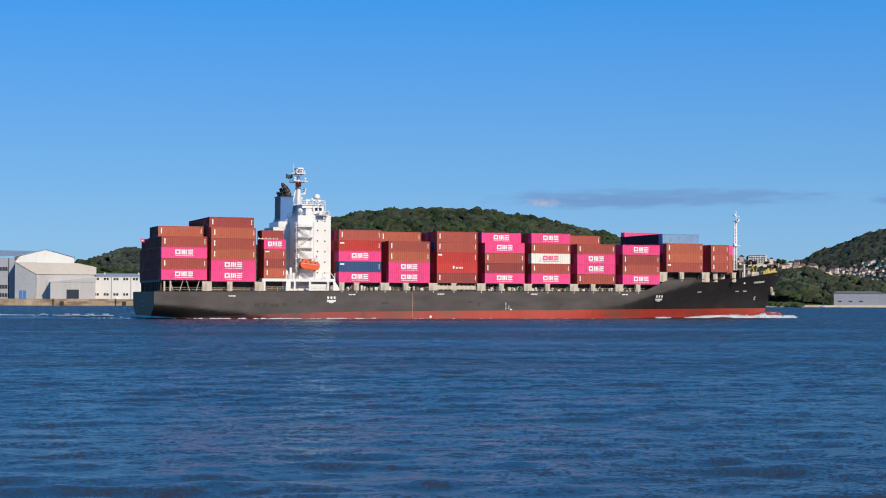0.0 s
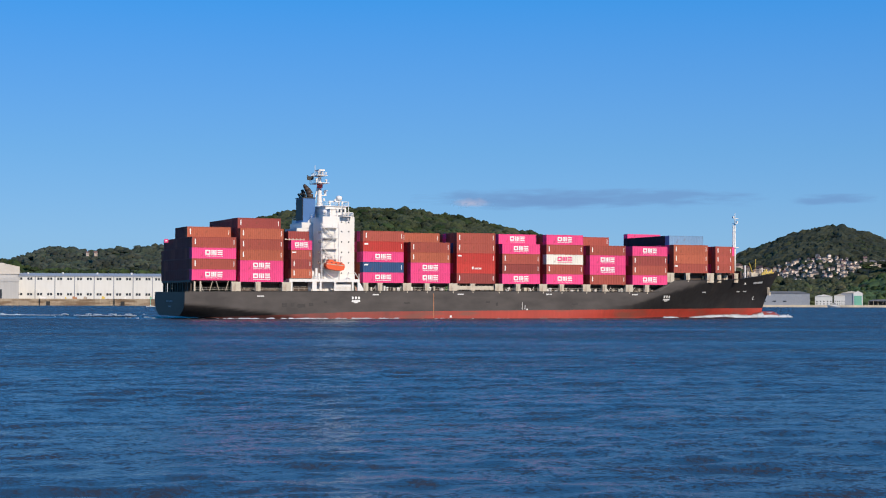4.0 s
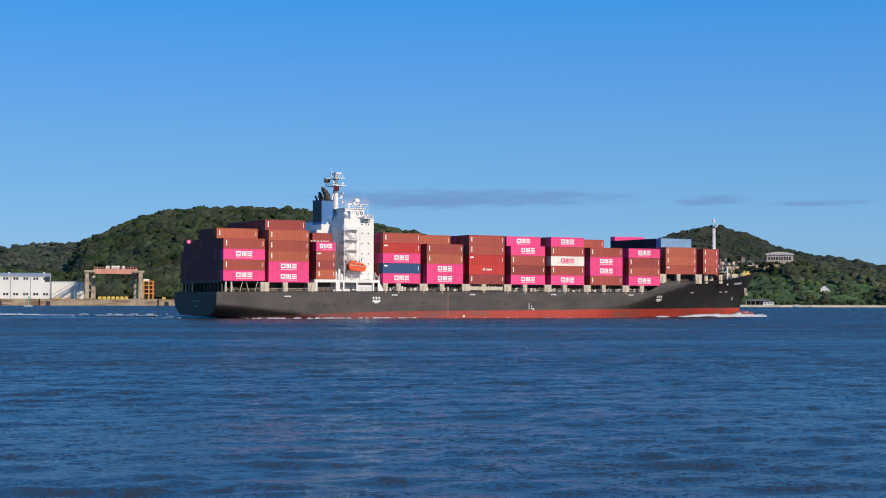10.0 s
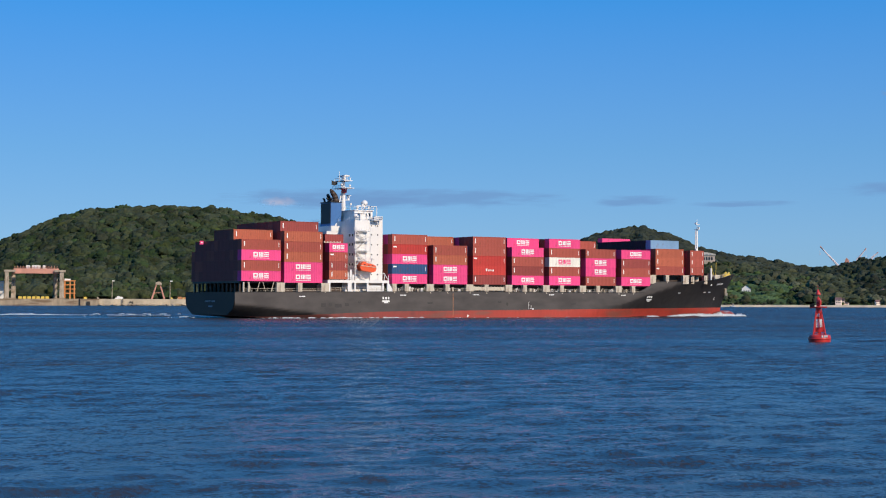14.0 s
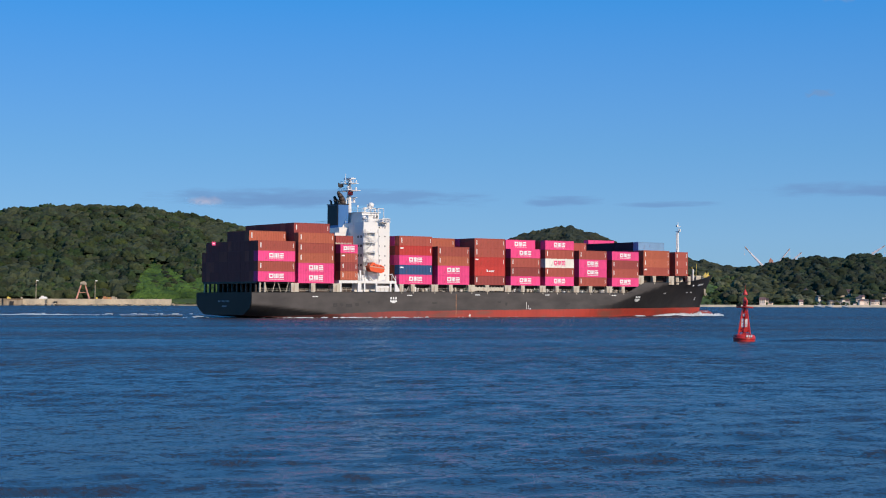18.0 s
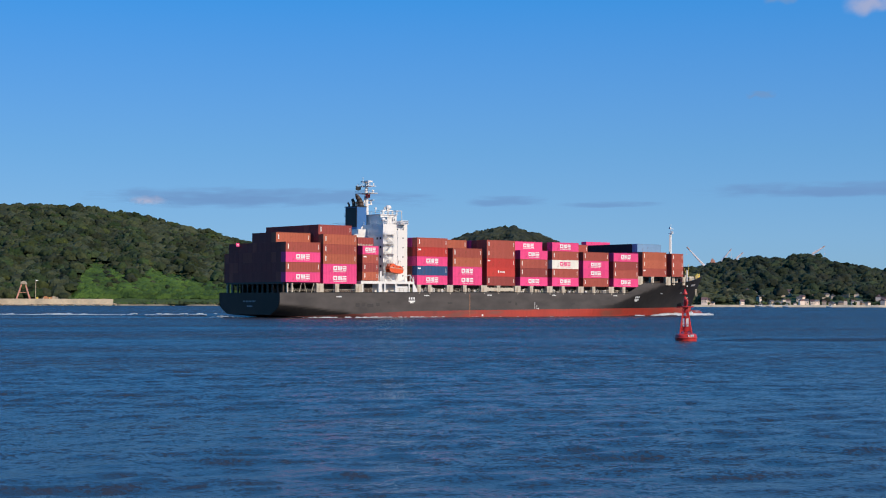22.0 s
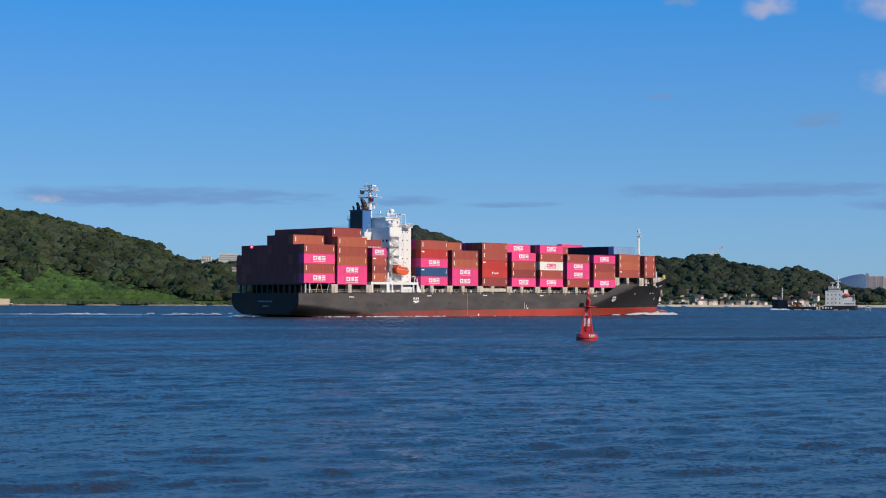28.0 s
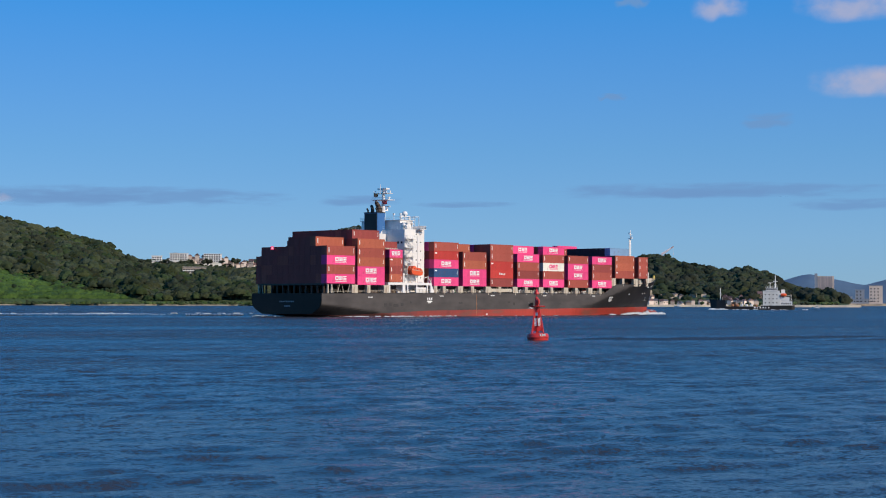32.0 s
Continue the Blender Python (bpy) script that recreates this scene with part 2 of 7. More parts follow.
def fouled_boot():
    """Brown slime and grime over the red on the after part of the waterline, thinning out towards midships."""
    nt, n = M_BOOT.node_tree, M_BOOT.node_tree.nodes
    L, b = nt.links.new, n["Principled BSDF"]
    tc, cut, aft, t, mul, mix = n.new("ShaderNodeTexCoord"), n.new("ShaderNodeSeparateXYZ"), n.new("ShaderNodeMapRange"), n.new("ShaderNodeTexNoise"), n.new("ShaderNodeMath"), n.new("ShaderNodeMix")
    t.inputs["Scale"].default_value, t.inputs["Detail"].default_value = 0.22, 5
    L(tc.outputs["Object"], cut.inputs[0])
    L(tc.outputs["Object"], t.inputs["Vector"])
    for key, value in (("From Min", -25), ("From Max", 45), ("To Min", 1.6), ("To Max", 0.1)):
        aft.inputs[key].default_value = value
    L(cut.outputs[0], aft.inputs["Value"])
    mul.operation, mul.use_clamp = "MULTIPLY", True
    L(aft.outputs[0], mul.inputs[0])
    L(t.outputs[0], mul.inputs[1])
    mix.data_type = "RGBA"
    mix.inputs["B"].default_value = (0.09, 0.035, 0.03, 1)
    L(mul.outputs[0], mix.inputs["Factor"])
    L(b.inputs["Base Color"].links[0].from_socket, mix.inputs["A"])
    L(mix.outputs["Result"], b.inputs["Base Color"])


fouled_boot()
M_WHITE = mat("white_paint", (0.76, 0.73, 0.7), 0.5, 0, 0.05, 0.4, stain=((0.42, 0.25, 0.14), (0.7, 0.7, 0.12), 0.66, 0.5))
M_MARK = mat("marking_paint", (0.8, 0.79, 0.77), 0.6, 0, 0.04)
M_BEIGE = mat("deck_beige", (0.6, 0.52, 0.41), 0.65, 0, 0.16, 1.0, stain=((0.25, 0.12, 0.07), (0.6, 0.6, 0.25), 0.58, 0.6))
M_DECK = mat("deck_brown", (0.2, 0.08, 0.055), 0.7, 0, 0.2)
M_BLUE = mat("funnel_blue", (0.045, 0.15, 0.37), 0.45, 0, 0.08)
M_DARK = mat("dark_steel", (0.025, 0.024, 0.024), 0.5, 0.2, 0.2)
# brown of sooty pipes; also the painted shade under the deck cargo
M_SOOT_SHADE = mat("soot_shade_steel", (0.09, 0.06, 0.045), 0.6, 0.3, 0.3)
M_LIFE = mat("lifeboat_orange", (0.8, 0.11, 0.03), 0.4, 0, 0.06)
M_YEL = mat("yellow_paint", (0.7, 0.5, 0.08), 0.5, 0, 0.1)
M_RUST = mat("rusty_iron", (0.5, 0.22, 0.1), 0.8, 0, 0.25)
M_BUOY = mat("buoy_red", (0.6, 0.032, 0.026), 0.4, 0, 0.14, 1.5, stain=((0.3, 0.03, 0.03), (1.5, 1.5, 0.7), 0.56, 0.6))
M_WALL = mat("shed_cladding", (0.66, 0.65, 0.62), 0.65, 0, 0.06, 0.1, streak=True, stain=((0.4, 0.37, 0.33), (0.15, 0.15, 0.04), 0.58, 0.4))
M_ROOF = mat("grey_roofing", (0.3, 0.32, 0.36), 0.6, 0, 0.12, 0.1)
# greyed cladding: the shade on the hall's annexe and lean-to walls
M_CLAD = mat("shade_grey_cladding", (0.47, 0.46, 0.45), 0.7, 0, 0.1, 0.12, streak=True)
M_TAN = mat("tan_roofing", (0.55, 0.5, 0.44), 0.65, 0, 0.08, 0.1)
M_GLASS = mat("dark_window", (0.04, 0.045, 0.055), 0.15, 0, 0.15)
M_QUAY = mat("quay_concrete", (0.42, 0.33, 0.23), 0.9, 0, 0.28, 0.3, bump=0.3, streak=True, stain=((0.13, 0.075, 0.04), (0.05, 0.05, 0.3), 0.46, 0.8))
M_CONC = mat("aged_concrete", (0.5, 0.41, 0.31), 0.85, 0, 0.3, 0.6, stain=((0.16, 0.1, 0.06), (0.4, 0.4, 0.12), 0.5, 0.7))
M_GIRDER = mat("faded_red_paint", (0.62, 0.28, 0.2), 0.6, 0, 0.2, 0.5)
M_ORANGE = mat("orange_paint", (0.72, 0.26, 0.07), 0.55, 0, 0.15, 0.6)
M_SLATE = mat("slate_cladding", (0.15, 0.16, 0.185), 0.6, 0, 0.12, 0.1, streak=True)
M_SAND = mat("pale_sand", (0.58, 0.475, 0.34), 0.95, 0, 0.2, 0.1)
M_LAND = mat("undergrowth", (0.05, 0.075, 0.022), 0.95, 0, 0.25, 0.12, bump=0.6, hue2=(0.022, 0.04, 0.012))
M_GRASS = mat("bright_grass", (0.045, 0.075, 0.014), 0.95, 0, 0.2, 0.3, bump=0.6, hue2=(0.024, 0.044, 0.009))
M_LEAF = leaf_mat("broadleaf_crowns", (0.033, 0.045, 0.0165), (0.0148, 0.023, 0.009), 0.25)
M_LEAF2 = leaf_mat("far_crowns", (0.027, 0.034, 0.017), (0.013, 0.019, 0.0115), 0.25)
# paler, bluer leaves: the low hill's haze painted into their colour
M_LEAF3 = leaf_mat("haze_tinted_crowns", (0.045, 0.052, 0.034), (0.026, 0.034, 0.026), 0.25)
M_SHRUB = leaf_mat("kudzu_leaves", (0.042, 0.08, 0.014), (0.021, 0.045, 0.009), 0.25, (0.488, 0.51), (0.95, 1.12))
M_SCRUB = leaf_mat("shore_scrub_leaves", (0.046, 0.07, 0.021), (0.022, 0.039, 0.012), 0.25, (0.475, 0.515), (0.75, 1.1))
# the paler leaf tone carries the sunlight on the shore slope
M_SLOPE = leaf_mat("sunlit_tint_crowns", (0.056, 0.062, 0.03), (0.028, 0.034, 0.016), 0.25)
M_SHORE = mat("shore_gravel", (0.36, 0.29, 0.2), 0.95, 0, 0.3, 0.4, bump=0.3, stain=((0.08, 0.07, 0.045), (0.05, 0.05, 0.2), 0.5, 0.8))
# the haze of distance is put into this blue base colour
M_MTN = mat("haze_tinted_forest", (0.075, 0.13, 0.205), 1.0, 0, 0.1, 0.01)
M_FOAM = mat("foam", (0.6, 0.64, 0.68), 0.8, 0, 0.25, 1.0, bump=0.1)
M_TILE = mat("roof_tile", (0.1, 0.09, 0.088), 0.6, 0, 0.25, 0.4, spread=0.6)
M_TILE_RED = mat("red_roof_tile", (0.16, 0.09, 0.08), 0.6, 0, 0.25, 0.4, spread=0.6)
M_HOUSE = mat("house_render", (0.61, 0.49, 0.41), 0.75, 0, 0.1, 0.4, spread=0.6)
M_TOWER = mat("apartment_concrete", (0.62, 0.51, 0.46), 0.8, 0, 0.08, 0.1)
M_CRANE = mat("crane_red_white", (0.8, 0.72, 0.74), 0.6, 0, 0.2, 0.1)
M_GREEN = mat("green_door_paint", (0.2, 0.5, 0.36), 0.6, 0, 0.1, 0.2)
M_WATER = water_mat()
M_CLOUD = cloud_mat("lavender_cloud", (0.165, 0.32, 0.585), 0.75, (0.0075, 0.002, 0.05), 0.2, 0.52)
M_PUFF = cloud_mat("lit_cloud", (0.5, 0.48, 0.6), 0.7, (0.011, 0.004, 0.016), 0.17, 0.62)


# ---- mesh helpers ----
class Build:
    """Collects boxes, tubes and sheets into one mesh."""

    def __init__(self):
        self.v, self.f = [], []

    def add(self, verts, faces):
        k = len(self.v)
        self.v += [tuple(p) for p in verts]
        self.f += [tuple(k + i for i in q) for q in faces]
        return self

    def box(self, x0, x1, y0, y1, z0, z1):
        return self.add([(x, y, z) for z in (z0, z1) for x, y in ((x0, y0), (x1, y0), (x1, y1), (x0, y1))],
                        [(3, 2, 1, 0), (4, 5, 6, 7), (0, 1, 5, 4), (1, 2, 6, 5), (2, 3, 7, 6), (3, 0, 4, 7)])

    def tube(self, a, b, r, r2=None, n=8):
        a, b = Vector(a), Vector(b)
        r2 = r if r2 is None else r2
        d = (b - a).normalized()
        u = d.orthogonal().normalized()
        w = d.cross(u)
        ring = [(math.cos(2 * math.pi * i / n), math.sin(2 * math.pi * i / n)) for i in range(n)]
        vs = [a + r * (c * u + s * w) for c, s in ring] + [b + r2 * (c * u + s * w) for c, s in ring]
        fs = [(i, (i + 1) % n, n + (i + 1) % n, n + i) for i in range(n)]
        return self.add(vs, fs + [tuple(range(n - 1, -1, -1)), tuple(range(n, 2 * n))])

    def prism(self, pts, y0, y1):
        """A polygon of (x, z), drawn out from y0 to y1."""
        n = len(pts)
        return self.add([(x, y0, z) for x, z in pts] + [(x, y1, z) for x, z in pts],
                        [tuple(range(n)), tuple(range(2 * n - 1, n - 1, -1))] + [((i + 1) % n, i, n + i, n + (i + 1) % n) for i in range(n)])

    def lathe(self, profile, n=16, at=(0, 0, 0), caps=True):
        k = []
        for r, z in profile:
            k += [(at[0] + r * math.cos(2 * math.pi * i / n), at[1] + r * math.sin(2 * math.pi * i / n), at[2] + z) for i in range(n)]
        fs = [(j * n + i, j * n + (i + 1) % n, (j + 1) * n + (i + 1) % n, (j + 1) * n + i) for j in range(len(profile) - 1) for i in range(n)]
        if caps:
            fs += [tuple(range(n - 1, -1, -1)), tuple(range(len(k) - n, len(k)))]
        return self.add(k, fs)

    def mesh(self, name, material, smooth=False):
        me = bpy.data.meshes.new(name)
        me.from_pydata(self.v, [], self.f)
        me.materials.append(material)
        if smooth:
            me.polygons.foreach_set("use_smooth", [True] * len(me.polygons))
        me.update()
        return me


def part(name, b, material, parent, label="", smooth=False):
    """Links a Build (or a mesh) as one mesh object under a thing or a part."""
    ob = new(name, b if isinstance(b, bpy.types.Mesh) else b.mesh(name, material, smooth))
    ob.parent = parent
    if label:
        ob["label"] = label
    return ob


def sheet(name, verts, faces, material, smooth=True):
    me = bpy.data.meshes.new(name)
    me.from_pydata([tuple(map(float, p)) for p in verts], [], [tuple(map(int, q)) for q in faces])
    me.materials.append(material)
    if smooth:
        me.polygons.foreach_set("use_smooth", [True] * len(me.polygons))
    me.update()
    return new(name, me)


def grid_faces(rows, cols, wrap=False):
    i = np.arange(rows - 1)[:, None] * cols
    j = np.arange(cols if wrap else cols - 1)[None, :]
    k = (j + 1) % cols
    return np.stack([i + j, i + k, i + cols + k, i + cols + j], -1).reshape(-1, 4)


def place(az, d, z=0.0):
    """A pose d metres off in the direction az (degrees to the right of ahead), with its front towards the shore of the camera."""
    a = radians(az)
    return pose(d * math.sin(a), d * math.cos(a), z, 0, 0, -az)


def up(el, d):
    """The height of what is seen el degrees over the eye's level at the distance d."""
    return EYE + d * math.tan(radians(el))


# ---- water ----
def sea():
    fine = np.linspace(-17, 36, 440)
    az = np.radians(np.concatenate([fine, np.linspace(36, 343, 60)[1:-1]]))
    r = np.concatenate([[0.02], np.geomspace(8, 33, 12), np.geomspace(33.3, 300, 400), np.geomspace(305, 4940, 75)])
    R, A = np.meshgrid(r, az, indexing="ij")
    x, y = R * np.sin(A), R * np.cos(A)
    rng = np.random.RandomState(4)
    z = np.zeros_like(x)
    group = 1 + 0.45 * np.sin(x / 9.0 + 1.3 * np.sin(y / 13.0)) * np.sin(y / 7.0 + 0.8 * np.sin(x / 21.0))
    for _ in range(52):
        wl = 0.8 * (5.0 / 0.8) ** rng.rand()
        th = rng.normal(-1.45, 0.5)
        fade = np.clip((60 * wl - R) / (30 * wl), 0, 1)
        ph = 2 * np.pi / wl * (x * np.cos(th) + y * np.sin(th)) + rng.rand() * 6.3
        z += 0.0042 * wl ** 0.7 * np.sin(ph + 0.35 * np.sin(ph * 0.31 + 1.7)) * fade * group
    v = np.stack([x, y, z], -1).reshape(-1, 3)
    ob = sheet("water", v, grid_faces(len(r), len(az), True), M_WATER)
    return tagged(ob, "deep blue choppy strait water with small wind waves", "water", kind="structure")


WATER = sea()


# ---- the container ship ----
MID, HALF = 16.3, 16.3          # centre line and half breadth; the starboard side lies at y = 0


def ship_pose(t):
    a = 0.3576 + 0.0047 * t
    return pose(-28.709 + 6.6663 * t - 0.01365 * t * t, 445.51 + 1.7228 * t + 0.00455 * t * t, 0, 0, 0, math.degrees(a))


SHIP_TIMES = (0, 4, 8, 12, 16, 20, 24, 28, 32)
AFLOAT = []                      # what sails with the ship: object and its pose on board


def deck_height(x):
    if x < 95.6:
        return 7.25 + 0.55 * min(1, max(0, (x + 50) / 70))
    if x < 102.2:
        return 7.8 + 3.7 * (x - 95.6) / 6.6
    return 11.5 + 3.3 * max(0, (x - 116) / 34) ** 1.5


def stem(z):
    return 144.0 + 7.2 * max(0, z / 14.5) ** 1.5


def half_breadth(x, z):
    u = max(0.0, stem(z) - x)
    k = min(1, max(0, z / 12))
    full = 74 - 38 * k
    b = HALF * (1 - (1 - min(1, u / full)) ** (1.45 + 0.3 * k))
    knuckle = float(np.interp(x, (-50.3, -40, -27, -12), (4.2, 3.1, 1.6, -1.2)))
    under = max(0.0, knuckle - z)
    lean = float(np.interp(x, (-50.3, -44, -32), (0.25, 0.6, 0.9)))
    curl = float(np.interp(x, (-50.3, -38), (0.36, 0.03)))
    return max(0.3, min(b, HALF - 0.025 * max(0.0, -38 - x) - lean * under - curl * under * under))


def hull_rows(levels):
    taus = np.concatenate([np.linspace(0, 0.2, 16), np.linspace(0.2, 0.7, 14)[1:], np.linspace(0.7, 1, 34)[1:]])
    rows = []
    for lv in levels:
        row = []
        for tau in taus:
            x0 = -50.3 + tau * 200
            rise = float(np.interp(x0, (-50.3, -40, -28, -18), (0.85, 0.2, -0.8, -3.0)))
            line = max(rise + 0.02, float(np.interp(x0, (-50, -32, 0, 100, 145), (0.15, 0.75, 1.9, 2.7, 3.0))))
            z = lv * line / 2.35 if 0 < lv <= 2.35 else line + (lv - 2.35) * (5 - line) / 2.65 if 2.35 < lv <= 5 else lv if lv <= 0 else 5 + (lv - 5) * (deck_height(x0) - 5)
            z = max(z, rise)
            x = -50.3 + tau * (stem(z) + 50.3)
            row.append((x, z, 0.3 if lv <= -3 and rise > -3 else half_breadth(x, z)))
        rows.append(row)
    return rows


def hull_skin(levels):
    b = Build()
    rows = hull_rows(levels)
    n = len(rows[0])
    for side in (-1, 1):
        vs = [(x, MID + side * h, z) for row in rows for x, z, h in row]
        fs = [tuple(q if side < 0 else q[::-1]) for q in grid_faces(len(rows), n).tolist()]
        b.add(vs, fs)
    return b


def transom(levels):
    ends = [row[0] for row in hull_rows(levels)]
    m = len(ends)
    return Build().add([(x, MID - h, z) for x, z, h in ends] + [(x, MID + h, z) for x, z, h in ends], [(j + 1, j, m + j, m + j + 1) for j in range(m - 1)])


ship = tagged(new("container_ship"), "black-hulled container ship under way with loaded deck and white deckhouse", "container ship")
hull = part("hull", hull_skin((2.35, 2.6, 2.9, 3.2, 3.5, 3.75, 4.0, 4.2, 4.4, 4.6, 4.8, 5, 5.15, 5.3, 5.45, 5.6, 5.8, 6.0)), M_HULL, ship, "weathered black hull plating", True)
# cut by hull shape: flare and counter stay black, their shade included
wear_and_shade = hull.data.attributes.new("wear_and_shade", "FLOAT", "POINT")
wear_and_shade.data.foreach_set("value", [min(1.0, max(0.0, ((half_breadth(v.co.x, 7.2) if v.co.x < 60 else HALF) - abs(v.co.y - MID)) * -9.0 + 2.2)) for v in hull.data.vertices])
part("transom", transom((-3, -1.5, 0, 1.2, 2.35, 3.5, 5, 5.5, 6.0)), M_TRANSOM, ship, "flat transom, its shade painted black")
part("boot_topping", hull_skin((-3, -1.5, -0.6, 0, 0.6, 1.2, 1.8, 2.35)), M_BOOT, ship, "red antifouling band at the waterline", True)
b = Build().lathe([(0.2, 0), (1.5, 0.8), (2.2, 2.4), (2.3, 6), (2.0, 12)], 14)
bulb = part("bulbous_bow", b, M_BOOT, ship, "red bulb awash at the stem", True)
bulb.matrix_basis = pose(151.4, MID, -0.3, 0, -90, 0)

b = Build()
xs = np.linspace(-50, 146, 99)
vs = []
for x in xs:
    z = deck_height(x) - (0.25 if x < 95 else 1.1)
    h = max(0.05, half_breadth(x, z) - 0.12)
    vs += [(x, MID - h, z), (x, MID + h, z)]
b.add(vs, [(2 * i, 2 * i + 2, 2 * i + 3, 2 * i + 1) for i in range(len(xs) - 1)])
part("deck", b, M_DECK, ship, "red-brown painted weather deck")

# gunwale rail, bulwark cap
for side in (-1, 1):
    b = Build()
    for x0, x1 in zip(xs[:-1], xs[1:]):
        z0, z1 = deck_height(x0), deck_height(x1)
        b.tube((x0, MID + side * half_breadth(x0, z0), z0), (x1, MID + side * half_breadth(x1, z1), z1), 0.09, n=5)
    part("gunwale", b, M_DARK, ship)

TIER = 2.896
BASE = 9.98
# bay: start along the ship, length, base height, tier height, tiers of each row from starboard to port
BAYS = [
    (-48.5, 12.19, 10.3, 2.9, (4, 4, 5, 5, 5, 5, 5, 4, 4, 4, 4, 4, 3)), (-35.2, 12.19, BASE, TIER, (5,) + (6,) * 11 + (5,)), (-20.8, 6.06, 11.05, 2.591, (4, 5, 5)),
    (0.25, 12.19, BASE, TIER, (5,) * 13), (14.6, 12.19, BASE, TIER, (4, 4, 4) + (5,) * 9 + (4,)), (28.85, 12.19, BASE, TIER, (5,) * 12 + (4,)),
    (43.35, 12.19, BASE, TIER, (4,) + (5,) * 12), (57.7, 12.19, BASE, TIER, (5,) * 13), (72.15, 12.19, BASE, TIER, (4, 4, 4, 4) + (5,) * 8 + (4,)),
    (86.75, 12.19, BASE, TIER, (4,) * 13), (101.2, 12.19, 13.7, 2.85, (3,) + (4,) * 11 + (3,)), (116.2, 6.06, 13.8, 2.72, (3, 3)), (114.3, 12.19, 13.8, 2.75, (0, 0) + (3,) * 8 + (0, 0, 0))]
FRONT = [
    ("pink", "brown", "pink", "brown"), ("pink", "pink", "orange", "brown", "orange"), ("orange", "maroon", "brown", "pink"), ("pink", "navy", "pink", "red", "brown"),
    ("pink", "pink", "orange", "brown"), ("maroon", "red", "red", "brown", "brown"), ("pink", "maroon", "brown", "pink"), ("pink", "brown", "white", "brown", "pink"),
    ("brown", "pink", "pink", "brown"), ("pink", "brown", "maroon", "pink"), ("brown", "orange", "orange"), ("brown", "brown", "brown"), ()]
INNER = {(0, 2, 4): "orange", (1, 1, 5): "maroon", (4, 3, 4): "orange", (6, 1, 4): "pink", (8, 4, 4): "brown", (10, 1, 3): "grey_blue", (12, 2, 2): "pink", (12, 2, 1): "orange", (12, 2, 0): "orange"}
COLOUR_WORDS = {"pink": "magenta pink", "brown": "red-brown", "maroon": "dark maroon", "orange": "rusty orange-brown", "red": "bright red", "navy": "dark blue", "white": "off-white", "grey_blue": "pale grey-blue", "black": "shade-dark blue-black"}
BOX_MESH = {}


def box_mesh(length, height, look_name):
    """A freight container: corner posts, rails, corrugated walls set back between them, ribbed roof, a door end aft."""
    key = (length, height, look_name)
    if key in BOX_MESH:
        return BOX_MESH[key]
    b, w = Build(), 2.438
    p = 0.16
    for x0, x1 in ((0, p), (length - p, length)):
        for y0, y1 in ((0, p), (w - p, w)):
            b.box(x0, x1, y0, y1, 0, height - 0.02)
    for z0, z1 in ((0.0, 0.17), (height - 0.14, height - 0.02)):
        for y0, y1 in ((0, p), (w - p, w)):
            b.box(p, length - p, y0, y1, z0, z1)
        for x0, x1 in ((0, p), (length - p, length)):
            b.box(x0, x1, p, w - p, z0, z1)
    n = int(length / 0.56)
    for y, out in ((0.03, 1), (w - 0.03, -1)):
        pts = []
        for i in range(n):
            x = p + (length - 2 * p) * i / n
            s = (length - 2 * p) / n
            pts += [(x, y), (x + 0.3 * s, y), (x + 0.5 * s, y + out * 0.045), (x + 0.8 * s, y + out * 0.045)]
        pts.append((length - p, y))
        vs = [(x, yy, z) for z in (0.17, height - 0.14) for x, yy in pts]
        m = len(pts)
        b.add(vs, [(i, i + 1, m + i + 1, m + i) if out > 0 else (i + 1, i, m + i, m + i + 1) for i in range(m - 1)])
    b.add([(p, p, height - 0.05), (length - p, p, height - 0.05), (length - p, w - p, height - 0.05), (p, w - p, height - 0.05)], [(0, 1, 2, 3)])
    b.add([(p, p, 0.12), (length - p, p, 0.12), (length - p, w - p, 0.12), (p, w - p, 0.12)], [(3, 2, 1, 0)])
    b.box(length - 0.1, length - 0.05, p, w - p, 0.17, height - 0.14)
    BOX_MESH[key] = b.mesh("container", M_BOX[look_name])
    return BOX_MESH[key]


DOORS = {}


def doors(c, height, look_name):
    """The two door leaves at a container's after end, each with its locking bars."""
    key = (height, look_name)
    if key not in DOORS:
        leaf, bar = Build().box(0.05, 0.1, 0, 1.052, 0.17, height - 0.14), Build().box(0.005, 0.045, 0, 0.05, 0.1, height - 0.1)
        for z in (0.55, 1.25, 1.95):
            leaf.box(0.035, 0.05, 0.06, 0.99, z, z + 0.42)
        DOORS[key] = (leaf.mesh("door", M_BOX[look_name]), bar.mesh("locking_bar", M_BOX[look_name]))
    for y0 in (0.162, 1.224):
        d = part("door", DOORS[key][0], None, c)
        d.matrix_basis = pose(0, y0, 0)
        for y in (0.24, 0.76):
            part("locking_bar", DOORS[key][1], None, d).matrix_basis = pose(0, y, 0)


